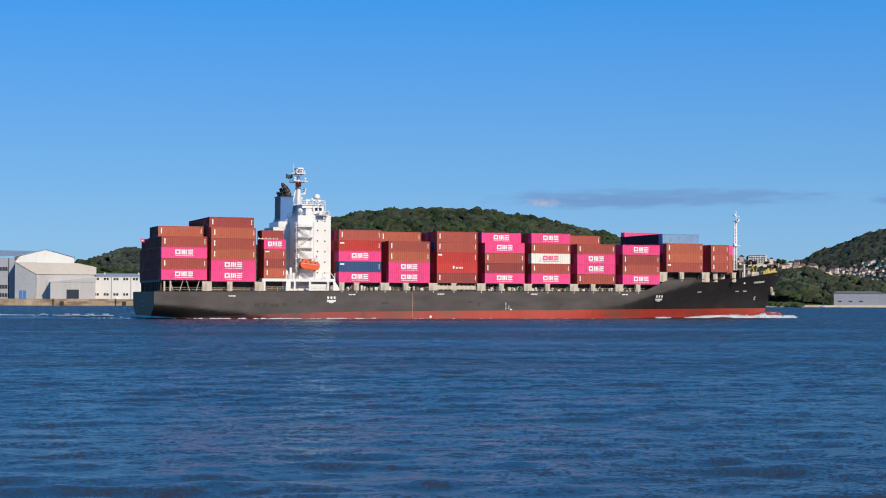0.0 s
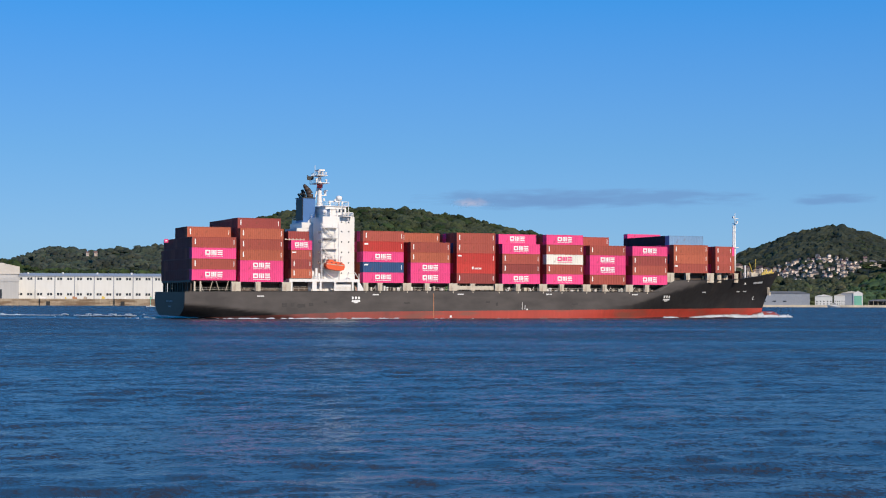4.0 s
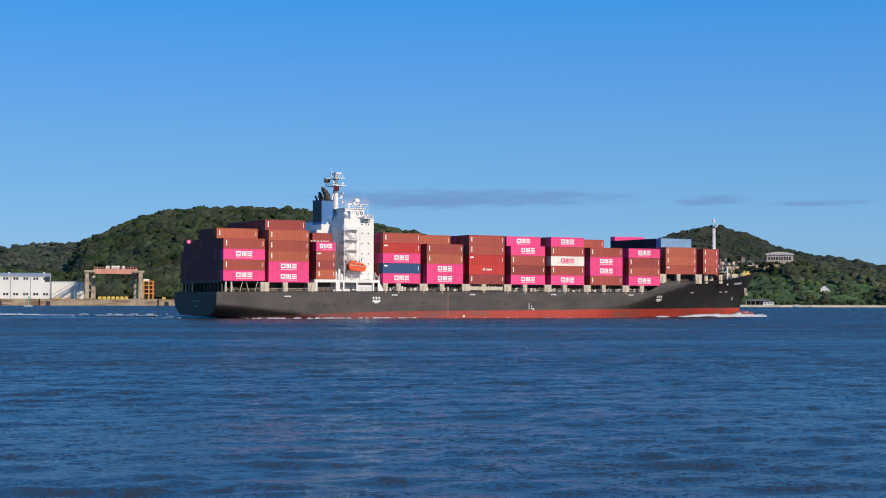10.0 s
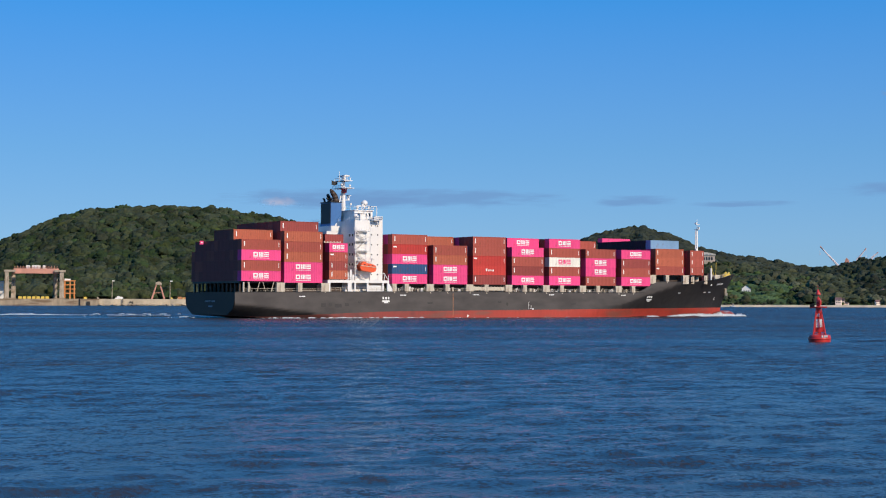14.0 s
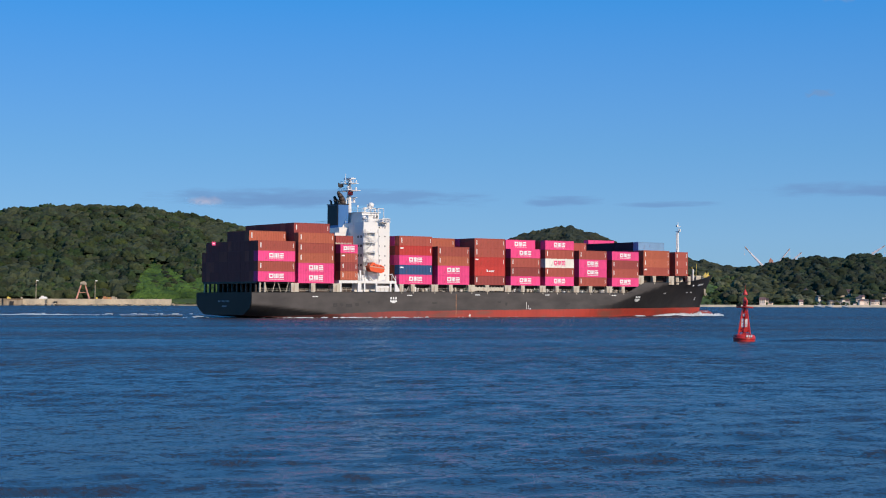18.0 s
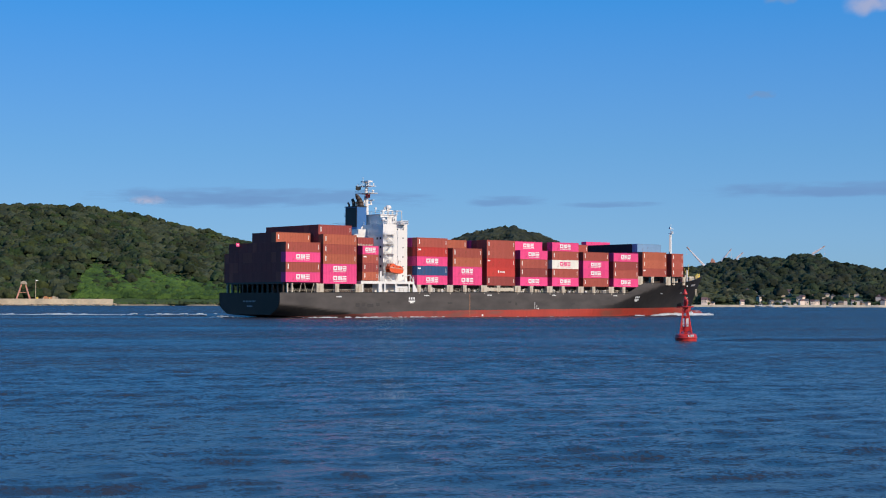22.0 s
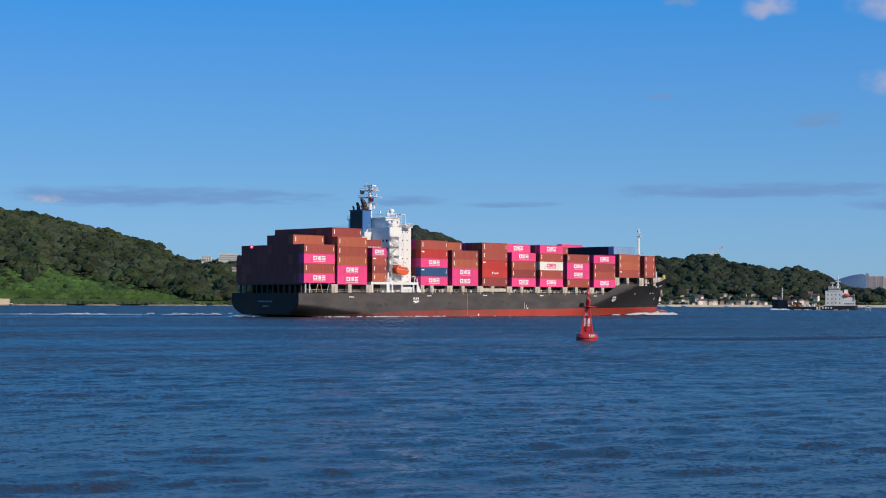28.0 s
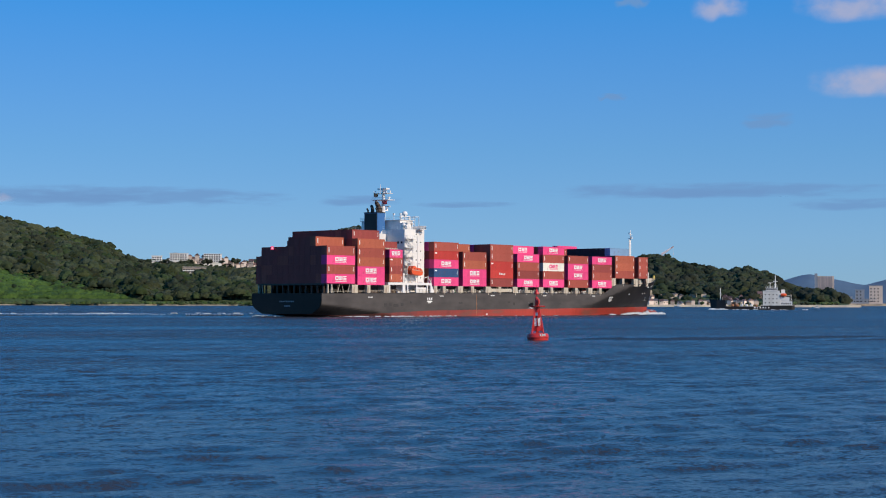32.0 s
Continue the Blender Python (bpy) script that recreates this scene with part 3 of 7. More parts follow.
def emblem(material, length, height, small=False):
    """A shipping line's mark as plain shapes: a square ring, upright and level bars, a thin line; one mesh each."""
    out = []

    def bar(xa, xb, za, zb):
        out.append(Build().box(xa, xb, -0.012, 0.0, za, zb).mesh("emblem", material))

    if small:
        for i, wd in enumerate((0.5, 0.26, 0.2, 0.26, 0.26, 0.3)):
            x = length / 2 - 1.3 + (0, 0.9, 1.35, 1.75, 2.2, 2.65)[i]
            bar(x, x + wd, height * 0.4, height * (0.66 if i == 0 else 0.58))
        return out
    k = 1.0 if length > 8 else 0.8
    t, z0, z1 = 0.36, height * 0.34, height * 0.78
    x0, x1 = length / 2 - 2.45 * k, length / 2 - 1.03 * k
    outer, inner = ((x0, z0), (x1, z0), (x1, z1), (x0, z1)), ((x0 + t, z0 + t), (x1 - t, z0 + t), (x1 - t, z1 - t), (x0 + t, z1 - t))
    vs = [(x, y, z) for y in (-0.012, 0.0) for ring in (outer, inner) for x, z in ring]
    fs = []
    for a in range(4):
        c = (a + 1) % 4
        fs += [(a, c, 4 + c, 4 + a), (a, 8 + a, 8 + c, c), (4 + a, 4 + c, 12 + c, 12 + a)]
    out.append(Build().add(vs, fs).mesh("emblem", material))
    x0, x1 = length / 2 - 0.77 * k, length / 2 + 0.65 * k
    for xa, xb in ((x0, x0 + t), (x0 + t + 0.12, x1 - t - 0.12), (x1 - t, x1)):
        bar(xa, xb, z0, z1)
    x0, x1 = length / 2 + 0.91 * k, length / 2 + 2.33 * k
    for f in (0, 0.38, 0.765):
        bar(x0, x1, z0 + (z1 - z0) * f, z0 + (z1 - z0) * f + 0.3)
    bar(length / 2 - 2.4 * k, length / 2 + 2.4 * k, height * 0.2, height * 0.24)
    return out


MARKS = {}


def mark_mesh(kind, length, height):
    """White stencilled lettering blocks at a container's ends."""
    if (kind, length, height) not in MARKS:
        b = Build()
        if kind == 0:
            b.box(0.75, 1.05, -0.012, 0, height * 0.3, height * 0.8)
        elif kind == 1:
            b.box(0.35, 1.5, -0.012, 0, height * 0.66, height * 0.8)
        else:
            b.box(length - 0.7, length - 0.55, -0.012, 0, height * 0.3, height * 0.75)
        MARKS[(kind, length, height)] = b.mesh("marking", M_MARK)
    return MARKS[(kind, length, height)]


def containers():
    rng = random.Random(7)
    emb_white, rest = {}, []
    for bi, (x0, length, base, tier, rows) in enumerate(BAYS):
        for ri, count in enumerate(rows):
            for ti in range(count):
                front = ri == 0 and FRONT[bi]
                # maroon in the after bays, black atop bay 10: shaded ends as box colour
                look_name = FRONT[bi][ti] if front else INNER.get((bi, ri, ti)) or ("black" if bi == 10 and ti == 3 and ri > 1 else "") or rng.choice(("maroon", "maroon", "brown", "maroon") if bi < 3 else ("pink", "pink", "brown", "brown", "maroon", "maroon", "orange", "brown", "red", "navy"))
                if not (ri <= 1 or bi == 0 or ti == count - 1):
                    rest.append((look_name, x0, 0.02 + ri * 2.49, base + ti * tier, length, tier))
                    continue
                c = new("container", box_mesh(length, tier, look_name))
                where = "in the outboard stack" if front else "among the stacked deck cargo"
                tagged(c, "%s corrugated steel freight container %s" % (COLOUR_WORDS[look_name], where), "container", "deck containers")
                AFLOAT.append((c, pose(x0, 0.02 + ri * 2.49, base + ti * tier)))
                doors(c, tier, look_name)
                shown = front or (bi, ri, ti) in INNER
                if not shown:
                    continue
                if look_name in ("pink", "white"):
                    key = (length, look_name)
                    if key not in emb_white:
                        emb_white[key] = emblem(M_MARK if look_name == "pink" else M_BOX["pink"], length, tier)
                    for me in emb_white[key]:
                        part("emblem", me, None, c, "shipping line mark in plain blocks")
                elif bi == 5 and ti == 1:
                    for me in emblem(M_MARK, length, tier, True):
                        part("emblem", me, None, c, "shipping line mark in plain blocks")
                elif look_name not in ("grey_blue", "black"):
                    part("marking", mark_mesh(1 if look_name in ("navy", "red") or (bi, ti) in ((10, 0), (2, 2)) else 0, length, tier), None, c, "white stencilled marking")
                    part("marking", mark_mesh(2, length, tier), None, c, "white stencilled marking")
    # the inner stacks, hidden between the outer ones
    b, names = Build(), sorted(BOX_LOOKS)
    for look_name, x, y, z, length, tier in rest:
        b.box(x, x + length, y, y + 2.438, z, z + tier - 0.02)
    me = b.mesh("inner_containers", M_BOX[names[0]])
    for k in names[1:]:
        me.materials.append(M_BOX[k])
    me.polygons.foreach_set("material_index", [names.index(r[0]) for r in rest for _ in range(6)])
    inner = tagged(new("inner_containers", me), "inner stacks of red-brown and pink freight containers", "containers", kind="stuff")
    AFLOAT.append((inner, Matrix.Identity(4)))


containers()


def flat_rack():
    """A low unit added in place of a container, its magenta side just above the boxes before it."""
    b = Build().box(0, 12.19, 0, 2.438, 0, 0.6).box(0, 0.5, 0, 2.438, 0.6, 1.36).box(11.69, 12.19, 0, 2.438, 0.6, 1.36)
    ob = tagged(new("flat_rack", b.box(0.5, 11.69, 0, 0.14, 0.6, 1.36).mesh("flat_rack", M_BOX["pink"])), "low magenta unit added on stacked containers in place of a container", "flat rack")
    AFLOAT.append((ob, pose(BAYS[10][0], 0.02 + 11 * 2.49, BAYS[10][2] + 4 * BAYS[10][3])))


flat_rack()


def end_panel():
    """A small magenta board added at the after stack, turned to the sun to make a bright patch."""
    ob = tagged(new("end_board", Build().box(-0.55, 0.55, -0.03, 0.03, 0, 1.05).mesh("end_board", M_BOX["pink"])), "small magenta board added on the after cargo for a bright patch", "board")
    part("emblem", Build().box(-0.26, 0.26, -0.045, -0.03, 0.38, 0.68), M_MARK, ob, "pale mark in plain blocks")
    AFLOAT.append((ob, pose(-49.3, 23.9, 21.0, 0, 0, -12)))


end_panel()


def deck_works():
    # hatch covers under the bays, coamings and the beige pedestals along the side
    for bi, (x0, length, base, tier, rows) in enumerate(BAYS):
        n0 = next(i for i, k in enumerate(rows) if k)
        y1 = 0.02 + len([k for k in rows if k]) * 2.49 + n0 * 2.49
        part("hatch_cover", Build().box(x0 - 0.1, x0 + length + 0.1, max(1.2, n0 * 2.49 + 0.05), min(y1, 31.4), base - 0.5, base), M_SOOT_SHADE, ship, "dark hatch cover under the cargo")
        zd = deck_height(x0 + length / 2) - 0.3
        if bi in (0, 12):
            continue
        # the coaming takes the shade of the gap as a dark colour
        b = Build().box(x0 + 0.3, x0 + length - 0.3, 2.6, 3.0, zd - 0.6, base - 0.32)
        part("hatch_coaming", b, M_SOOT_SHADE, ship, "hatch coaming with stiffeners, its shade put into dark colour")
    wide, slim = Build(), Build()
    for bb, w in ((wide, 1.25), (slim, 0.7)):
        bb.prism([(-w, -2.9), (w, -2.9), (w, -0.3), (w + 0.18, 0.0), (-w - 0.18, 0.0), (-w, -0.3)], 0.08, 1.2)
        bb.box(-0.12, 0.12, -0.02, 0.08, -2.7, -0.5)
    me_w, me_s = wide.mesh("pedestal", M_BEIGE), slim.mesh("pedestal", M_BEIGE)
    for bi, (x0, length, base, tier, rows) in enumerate(BAYS):
        if bi in (0, 2, 11, 12):
            continue
        spots = [(x0 + length * 0.42, me_s)] + ([(x0 - 1.05, me_w)] if bi != 3 else [(x0 + 0.9, me_s)]) + ([(x0 + length + 1.0, me_w)] if bi in (1, 10) else [])
        for x, me in spots:
            for y in (0.0, 31.3):
                p = part("pedestal", me, None, ship, "beige container pedestal")
                p.matrix_basis = pose(x, y, base - 0.02)
    for x in (118.2, 121.6, 125.5):
        p = part("pedestal", me_s, None, ship)
        p.matrix_basis = pose(x, 0.9 if x < 120 else 2.5, 13.78)
    # slender stanchions under the after bay
    post = Build().box(-0.22, 0.22, 0, 0.5, -3.2, 0).mesh("stanchion", M_BEIGE)
    for x in (-47.6, -46.0, -37.2, -36.0):
        for y in (0.3, 31.6):
            part("stanchion", post, None, ship, "slender beige stanchion").matrix_basis = pose(x, y, 10.0)
    # a dark copy of the stanchion: the stern row's shade in its colour
    shade_post = Build().box(-0.22, 0.22, 0, 0.5, -3.2, 0).mesh("stanchion", M_SOOT_SHADE)
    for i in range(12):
        part("stanchion", shade_post, None, ship, "stanchion at the stern, its shade put into dark colour").matrix_basis = pose(-48.2, 1.5 + i * 2.6, 10.0)
    b = Build().box(-22.4, -17.0, 0.3, 0.5, 21.5, 21.68)
    for k in range(6):
        b.box(-22.4 + k * 1.05, -22.1 + k * 1.05, 0.25, 0.6, 21.42, 21.9)
    part("lashing_gear", b, M_BEIGE, ship, "beige lashing gear on the stack")
    # added dark block and backing: the shade behind the after bays' openings
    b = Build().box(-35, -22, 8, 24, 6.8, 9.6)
    part("under_bay_fill", b, M_DARK, ship, "added dark block for the shade under the after bays")
    part("dark_backing", Build().box(-46.5, -35.2, 26.4, 26.7, 6.8, 10.0).box(-36.2, -35.9, 8, 26.4, 6.8, 10.0), M_SOOT_SHADE, ship, "added dark backing for the shade under the after bay")
    for y in (7.5, 14.5, 22.5):
        part("mooring_winch", Build().tube((-43, y - 1.2, 8.0), (-43, y + 1.2, 8.0), 0.7, n=10).box(-44, -42, y - 1.6, y - 1.2, 6.9, 8.8).box(-44, -42, y + 1.2, y + 1.6, 6.9, 8.8), M_SOOT_SHADE, ship, "dark mooring winch on the after deck")
    for k, x in enumerate((-45.2, -43.6, -40.8, -39.2)):
        part("lashing_rod", Build().tube((x, 0.35, 7.2), (x + (0.9 if k % 2 else -0.9), 0.35, 10.1), 0.09, n=5), M_BEIGE, ship, "pale slanting lashing rod")
    part("after_rail", Build().box(-48, -22, 0.22, 0.28, 8.25, 8.32).box(-48, -22, 0.22, 0.28, 7.8, 7.86), M_BEIGE, ship, "thin pale after railing")
    # rails, pipes, vents and lockers along the side deck
    b = Build()
    for k in range(76):
        x = -20 + 1.5 * k
        if x > 94:
            break
        b.box(x, x + 0.06, 0.2, 0.26, 7.5, 8.75)
    for z in (8.2, 8.7):
        b.box(-20, 94, 0.2, 0.25, z, z + 0.05)
    part("side_rail", b, M_BEIGE, ship, "thin pale deck railing")
    rng = random.Random(3)
    for k in range(44):
        x = 1 + k * 2.1 + rng.uniform(-0.6, 0.6)
        h, w = rng.uniform(0.5, 1.7), rng.uniform(0.25, 0.9)
        b = Build().box(x, x + w, 1.4, 2.2, 7.4, 7.5 + h)
        if k % 3 == 0:
            b.lathe([(0.22, 0), (0.22, 0.9), (0.42, 1.0), (0.4, 1.25), (0.1, 1.4)], 8, (x + w + 0.4, 1.2, 7.5))
        if k % 4 == 1:
            b.tube((x, 1.0, 7.6), (x + 1.2, 1.0, 9.2), 0.06, n=5)
        part("deck_fitting", b, M_WHITE if k % 2 else M_BEIGE, ship, "small vent or locker on the side deck")
    b = Build().box(29.5, 40.5, 0.02, 0.5, 8.2, 9.25).box(27.5, 29.5, 0.0, 0.6, 8.1, 9.4)
    for x in np.linspace(29.5, 40.3, 10):
        b.box(x, x + 0.14, -0.04, 0.02, 8.1, 9.55)
    part("gangway", b, M_BEIGE, ship, "stowed accommodation ladder")


deck_works()


def deckhouse():
    # white open frame on the upper deck beside the house
    b = Build().box(-21.2, -0.7, 0.15, 3.2, 10.1, 10.9)
    for x, w in ((-21.2, 0.9), (-14.6, 1.3), (-12.4, 0.5), (-8.2, 0.6), (-3.0, 0.5), (-1.3, 0.6)):
        b.box(x, x + w, 0.15, 0.6, 7.3, 10.1)
    b.prism([(-0.7, 7.4), (0.6, 7.4), (0.6, 8.1), (-0.7, 10.1)], 0.15, 0.6)
    b.box(-8, -3.2, 0.3, 0.7, 7.3, 9.4)
    part("side_gallery", b, M_WHITE, ship, "white framed side gallery with large openings")
    house = part("deckhouse", Build().box(-10.6, -1.2, 3.1, 29.5, 6.8, 28.3).box(-15.4, -10.6, 11.2, 21.4, 6.8, 25.3).box(-20.8, -10.6, 3.3, 29.3, 6.8, 10.2), M_WHITE, ship, "white multi-storey accommodation block")
    # balconies, rails and stairs on the after half of the starboard wall
    levels = (13.6, 16.5, 19.4, 22.3, 25.2)
    for z in levels:
        b = Build().box(-11.7, -6.5, 1.7, 3.1, z - 0.12, z)
        for x in np.linspace(-11.7, -6.5, 7):
            b.box(x - 0.04, x + 0.04, 1.7, 1.76, z, z + 1.05)
        for h in (0.55, 1.05):
            b.box(-11.7, -6.5, 1.7, 1.76, z + h - 0.07, z + h)
        part("balcony", b, M_WHITE, house, "white railed balcony")
    for i, z in enumerate((10.9,) + levels[:-1]):
        x0, x1 = (-11.0, -7.5) if i % 2 else (-7.5, -11.0)
        z1 = levels[i]
        b = Build()
        for y in (1.9, 2.7):
            b.tube((x0, y, z), (x1, y, z1), 0.09, n=4)
            b.tube((x0, y, z + 0.95), (x1, y, z1 + 0.95), 0.05, n=4)
        for s in range(11):
            f = (s + 0.5) / 11
            x, zz = x0 + (x1 - x0) * f, z + (z1 - z) * f
            b.box(x - 0.14, x + 0.14, 1.9, 2.7, zz - 0.02, zz + 0.02)
        part("stair", b, M_WHITE, house, "steep white outside stair")
    for x, y in ((-11.6, 1.0), (-6.6, 1.0)):
        part("upright", Build().tube((x, y, 10.9), (x, y, 26.2), 0.1, n=6), M_WHITE, house)
    port = Build().tube((0, 0, 0), (0, -0.04, 0), 0.22, n=12).mesh("porthole", M_GLASS)
    for z in (12.6, 15.5, 18.4, 21.3, 24.2, 26.8):
        for x in (-5.0, -2.9):
            part("porthole", port, None, house, "dark round porthole").matrix_basis = pose(x, 3.09, z)
    win = Build().box(-0.03, 0.0, -0.4, 0.4, -0.35, 0.35).mesh("window_pane", M_GLASS)
    for z in (15.5, 18.4, 21.3, 24.0):
        for y in (4.4, 6.0, 26.5, 28.2):
            part("window_pane", win, None, house, "dark square window").matrix_basis = pose(-10.6, y, z)
    # bridge: wheelhouse, wings, rails
    wing = part("bridge_wing", Build().box(-5.2, -2.3, 1.2, 31.4, 28.3, 28.5).box(-5.2, -5.1, 1.2, 31.4, 28.5, 28.9).box(-2.4, -2.3, 1.2, 31.4, 28.5, 29.5).box(-4.9, -4.8, 1.2, 3.0, 29.4, 29.5).box(-5.2, -2.3, 1.2, 1.3, 29.35, 29.5).box(-5.2, -2.3, 1.2, 1.3, 28.85, 28.95).box(-5.2, -5.08, 1.2, 1.32, 28.5, 29.5).box(-3.8, -3.7, 1.2, 1.3, 28.5, 29.5), M_WHITE, ship, "white open bridge wing")
    for y in (1.1, 30.5):
        b = Build().prism([(-3.9, 28.3), (-3.4, 28.3), (-3.4, 27.0)], y + 0.8, y + 1.0)
        part("bracket", b, M_WHITE, wing)
    wh = part("wheelhouse", Build().box(-8.2, -2.0, 7.5, 25.1, 28.3, 31.4).box(-8.6, -1.7, 7.1, 25.5, 31.4, 31.6), M_WHITE, ship, "white wheelhouse with windows")
    for x in (-3.3, -4.5, -7.2):
        part("window_pane", Build().box(x, x + 0.75, 7.44, 7.5, 29.8, 30.7), M_GLASS, wh, "small dark side window")
    for k in range(12):
        part("window_pane", Build().box(-2.0, -1.93, 8.0 + k * 1.42, 9.2 + k * 1.42, 29.6, 30.8), M_GLASS, wh, "dark forward window")
    part("chart_house", Build().box(-8.0, -5.6, 4.4, 7.5, 28.3, 30.4).box(-8.2, -5.4, 4.2, 7.5, 30.4, 30.55), M_WHITE, wh, "white locker beside the wheelhouse")
    part("awning_frame", Build().box(-4.6, -4.45, 4.2, 4.35, 28.5, 32.6).box(-2.6, -2.45, 4.2, 4.35, 28.5, 32.6).box(-4.6, -2.45, 4.2, 4.35, 32.5, 32.65).box(-4.6, -4.45, 4.2, 8.0, 32.5, 32.65).box(-2.6, -2.45, 4.2, 8.0, 32.5, 32.65), M_WHITE, wh, "white pipe frame over the bridge wing")
    b = Build()
    for x0, y0, x1, y1 in ((-8.5, 7.2, -1.8, 7.2), (-8.5, 25.4, -1.8, 25.4), (-8.5, 7.2, -8.5, 25.4), (-10.5, 3.2, -1.4, 3.2), (-10.5, 3.2, -10.5, 29)):
        zb = 31.6 if y0 in (7.2, 25.4) else 28.3
        for h in (0.5, 1.0):
            b.tube((x0, y0, zb + h), (x1, y1, zb + h), 0.045, n=4)
        for f in np.linspace(0, 1, 9):
            x, y = x0 + (x1 - x0) * f, y0 + (y1 - y0) * f
            b.tube((x, y, zb), (x, y, zb + 1), 0.04, n=4)
    part("roof_rail", b, M_WHITE, ship, "white roof railing")
    # satellite domes, searchlights, aerials
    for x, y, z, r in ((-3.3, 9.9, 33.2, 0.95), (-6.5, 8.6, 32.3, 0.5), (-4.9, 22, 32.6, 0.7), (-9.6, 4.4, 29.2, 0.7)):
        d = part("dome_post", Build().tube((x, y, 28.3 if x < -9.5 else 31.5), (x, y, z), 0.22, n=8), M_WHITE, ship)
        part("satellite_dome", Build().lathe([(0.35 * r, -0.6 * r), (0.95 * r, -0.25 * r), (r, 0.2 * r), (0.8 * r, 0.75 * r), (0.4 * r, 1.0 * r), (0.02, 1.08 * r)], 14, (x, y, z + 0.5 * r)), M_WHITE, d, "white satellite dome", True)
    b = Build()
    for x, y, h in ((-5.2, 7.9, 1.8), (-2.6, 12.5, 2.6), (-7.4, 11, 2.2), (-8, 20, 3.0), (-2.4, 5, 1.2), (-9.5, 3.4, 1.4), (-5.9, 4.0, 2.2)):
        zb = 31.6 if 7 < y < 25.5 and x > -8.6 else 28.3
        part("aerial", Build().tube((x, y, zb), (x, y, zb + h), 0.06, n=5).box(x - 0.25, x + 0.25, y - 0.2, y + 0.2, zb + h * 0.7, zb + h), M_WHITE, ship, "white aerial or lamp on the wheelhouse roof")
    b.box(-6.8, -2.6, 8.2, 8.6, 32.7, 33.0).box(-6.8, -6.4, 8.2, 8.6, 31.6, 32.7).box(-3.0, -2.6, 8.2, 8.6, 31.6, 32.7)
    part("roof_gear", b, M_WHITE, ship, "white frame on the monkey island")
    # main mast
    mast = part("main_mast", Build().tube((-6.8, 16.4, 31.4), (-6.8, 16.4, 40.2), 0.72, 0.5, 12).tube((-6.8, 16.4, 40.2), (-6.8, 16.4, 42.4), 0.26, 0.16, 6).tube((-8.8, 16.4, 31.4), (-7.1, 16.4, 38.6), 0.2, n=6).tube((-5.6, 17.2, 31.4), (-6.6, 16.6, 38.6), 0.16, n=6), M_WHITE, ship, "white radar mast")
    for z, w, d in ((38.3, 3.6, 1.7), (40.5, 3.0, 1.4)):
        b = Build().box(-6.8 - d, -6.8 + d, 16.4 - w, 16.4 + w, z, z + 0.16)
        b.box(-8.6 if z > 38 else -7.6, -5.0, 16.2, 16.6, z, z + 0.16)
        for k in range(9):
            y = 16.4 - w + k * w / 4
            b.box(-6.8 - d, -6.8 - d + 0.08, y - 0.04, y + 0.04, z, z + 0.9)
        b.box(-6.8 - d, -6.8 - d + 0.06, 16.4 - w, 16.4 + w, z + 0.85, z + 0.93)
        part("crosstree", b, M_WHITE, mast, "white railed mast platform")
    part("radar_scanner", Build().box(-7.6, -5.9, 14.4, 18.4, 41.9, 42.3).box(-7.2, -6.4, 16.0, 16.8, 40.6, 41.9), M_WHITE, mast, "white bar radar scanner")
    part("radar_scanner", Build().box(-5.2, -4.9, 15.0, 17.8, 36.2, 36.5).box(-5.4, -4.8, 16.2, 16.6, 35.1, 36.2).box(-6.8, -4.8, 16.1, 16.7, 34.9, 35.1), M_WHITE, mast)
    for x, y, z, w, h in ((-8.2, 15.0, 38.46, 0.7, 1.3), (-5.2, 15.2, 38.46, 0.6, 1.1), (-8.0, 14.0, 40.66, 0.5, 1.1), (-5.5, 17.6, 40.66, 0.5, 1.2), (-5.6, 14.4, 40.66, 0.4, 0.9)):
        part("mast_lamp", Build().lathe([(0.3 * w, 0), (0.3 * w, h * 0.5), (0.55 * w, h * 0.55), (0.55 * w, h * 0.95), (0.2 * w, h)], 8, (x, y, z)), M_WHITE, mast, "white mast lamp on its bracket")
    part("aerial_mast", Build().tube((-8.2, 16.4, 40.6), (-8.2, 16.4, 43.6), 0.12, 0.06, 5).tube((-5.5, 16.4, 40.6), (-5.5, 16.4, 42.6), 0.1, 0.06, 5), M_WHITE, mast, "thin white aerials")
    part("flag", Build().prism([(-10.2, 39.5), (-9.3, 39.2), (-8.2, 39.6), (-8.2, 40.7), (-9.2, 40.4), (-10.2, 40.8)], 17.5, 17.54), M_DARK, mast, "dark signal flag")
    part("flag", Build().prism([(-8.0, 37.0), (-6.9, 36.9), (-6.3, 37.1), (-6.3, 38.2), (-7.0, 38.0), (-8.0, 38.2)], 15.2, 15.24), M_BUOY, mast, "red signal flag")
    # funnel
    fun = part("funnel", Build().box(-12.8, -9.2, 13.3, 19.3, 27.6, 33.9).prism([(-12.9, 25.0), (-9.1, 25.0), (-9.1, 27.6), (-12.9, 27.6)], 13.2, 19.4), M_BLUE, ship, "blue funnel casing")
    part("funnel_base", Build().box(-13.9, -8.5, 11.2, 21.4, 25.2, 26.9).prism([(-11.9, 25.4), (-9.2, 25.4), (-9.4, 27.6), (-10.5, 28.2), (-11.3, 27.6)], 13.05, 13.19), M_WHITE, ship, "white funnel skirt")
    # added dark plate: the shade on the funnel's after face
    part("shade_plate", Build().box(-12.92, -12.8, 13.5, 19.1, 27.7, 33.7), M_DARK, fun, "dark plate added for the shade on the funnel's back")
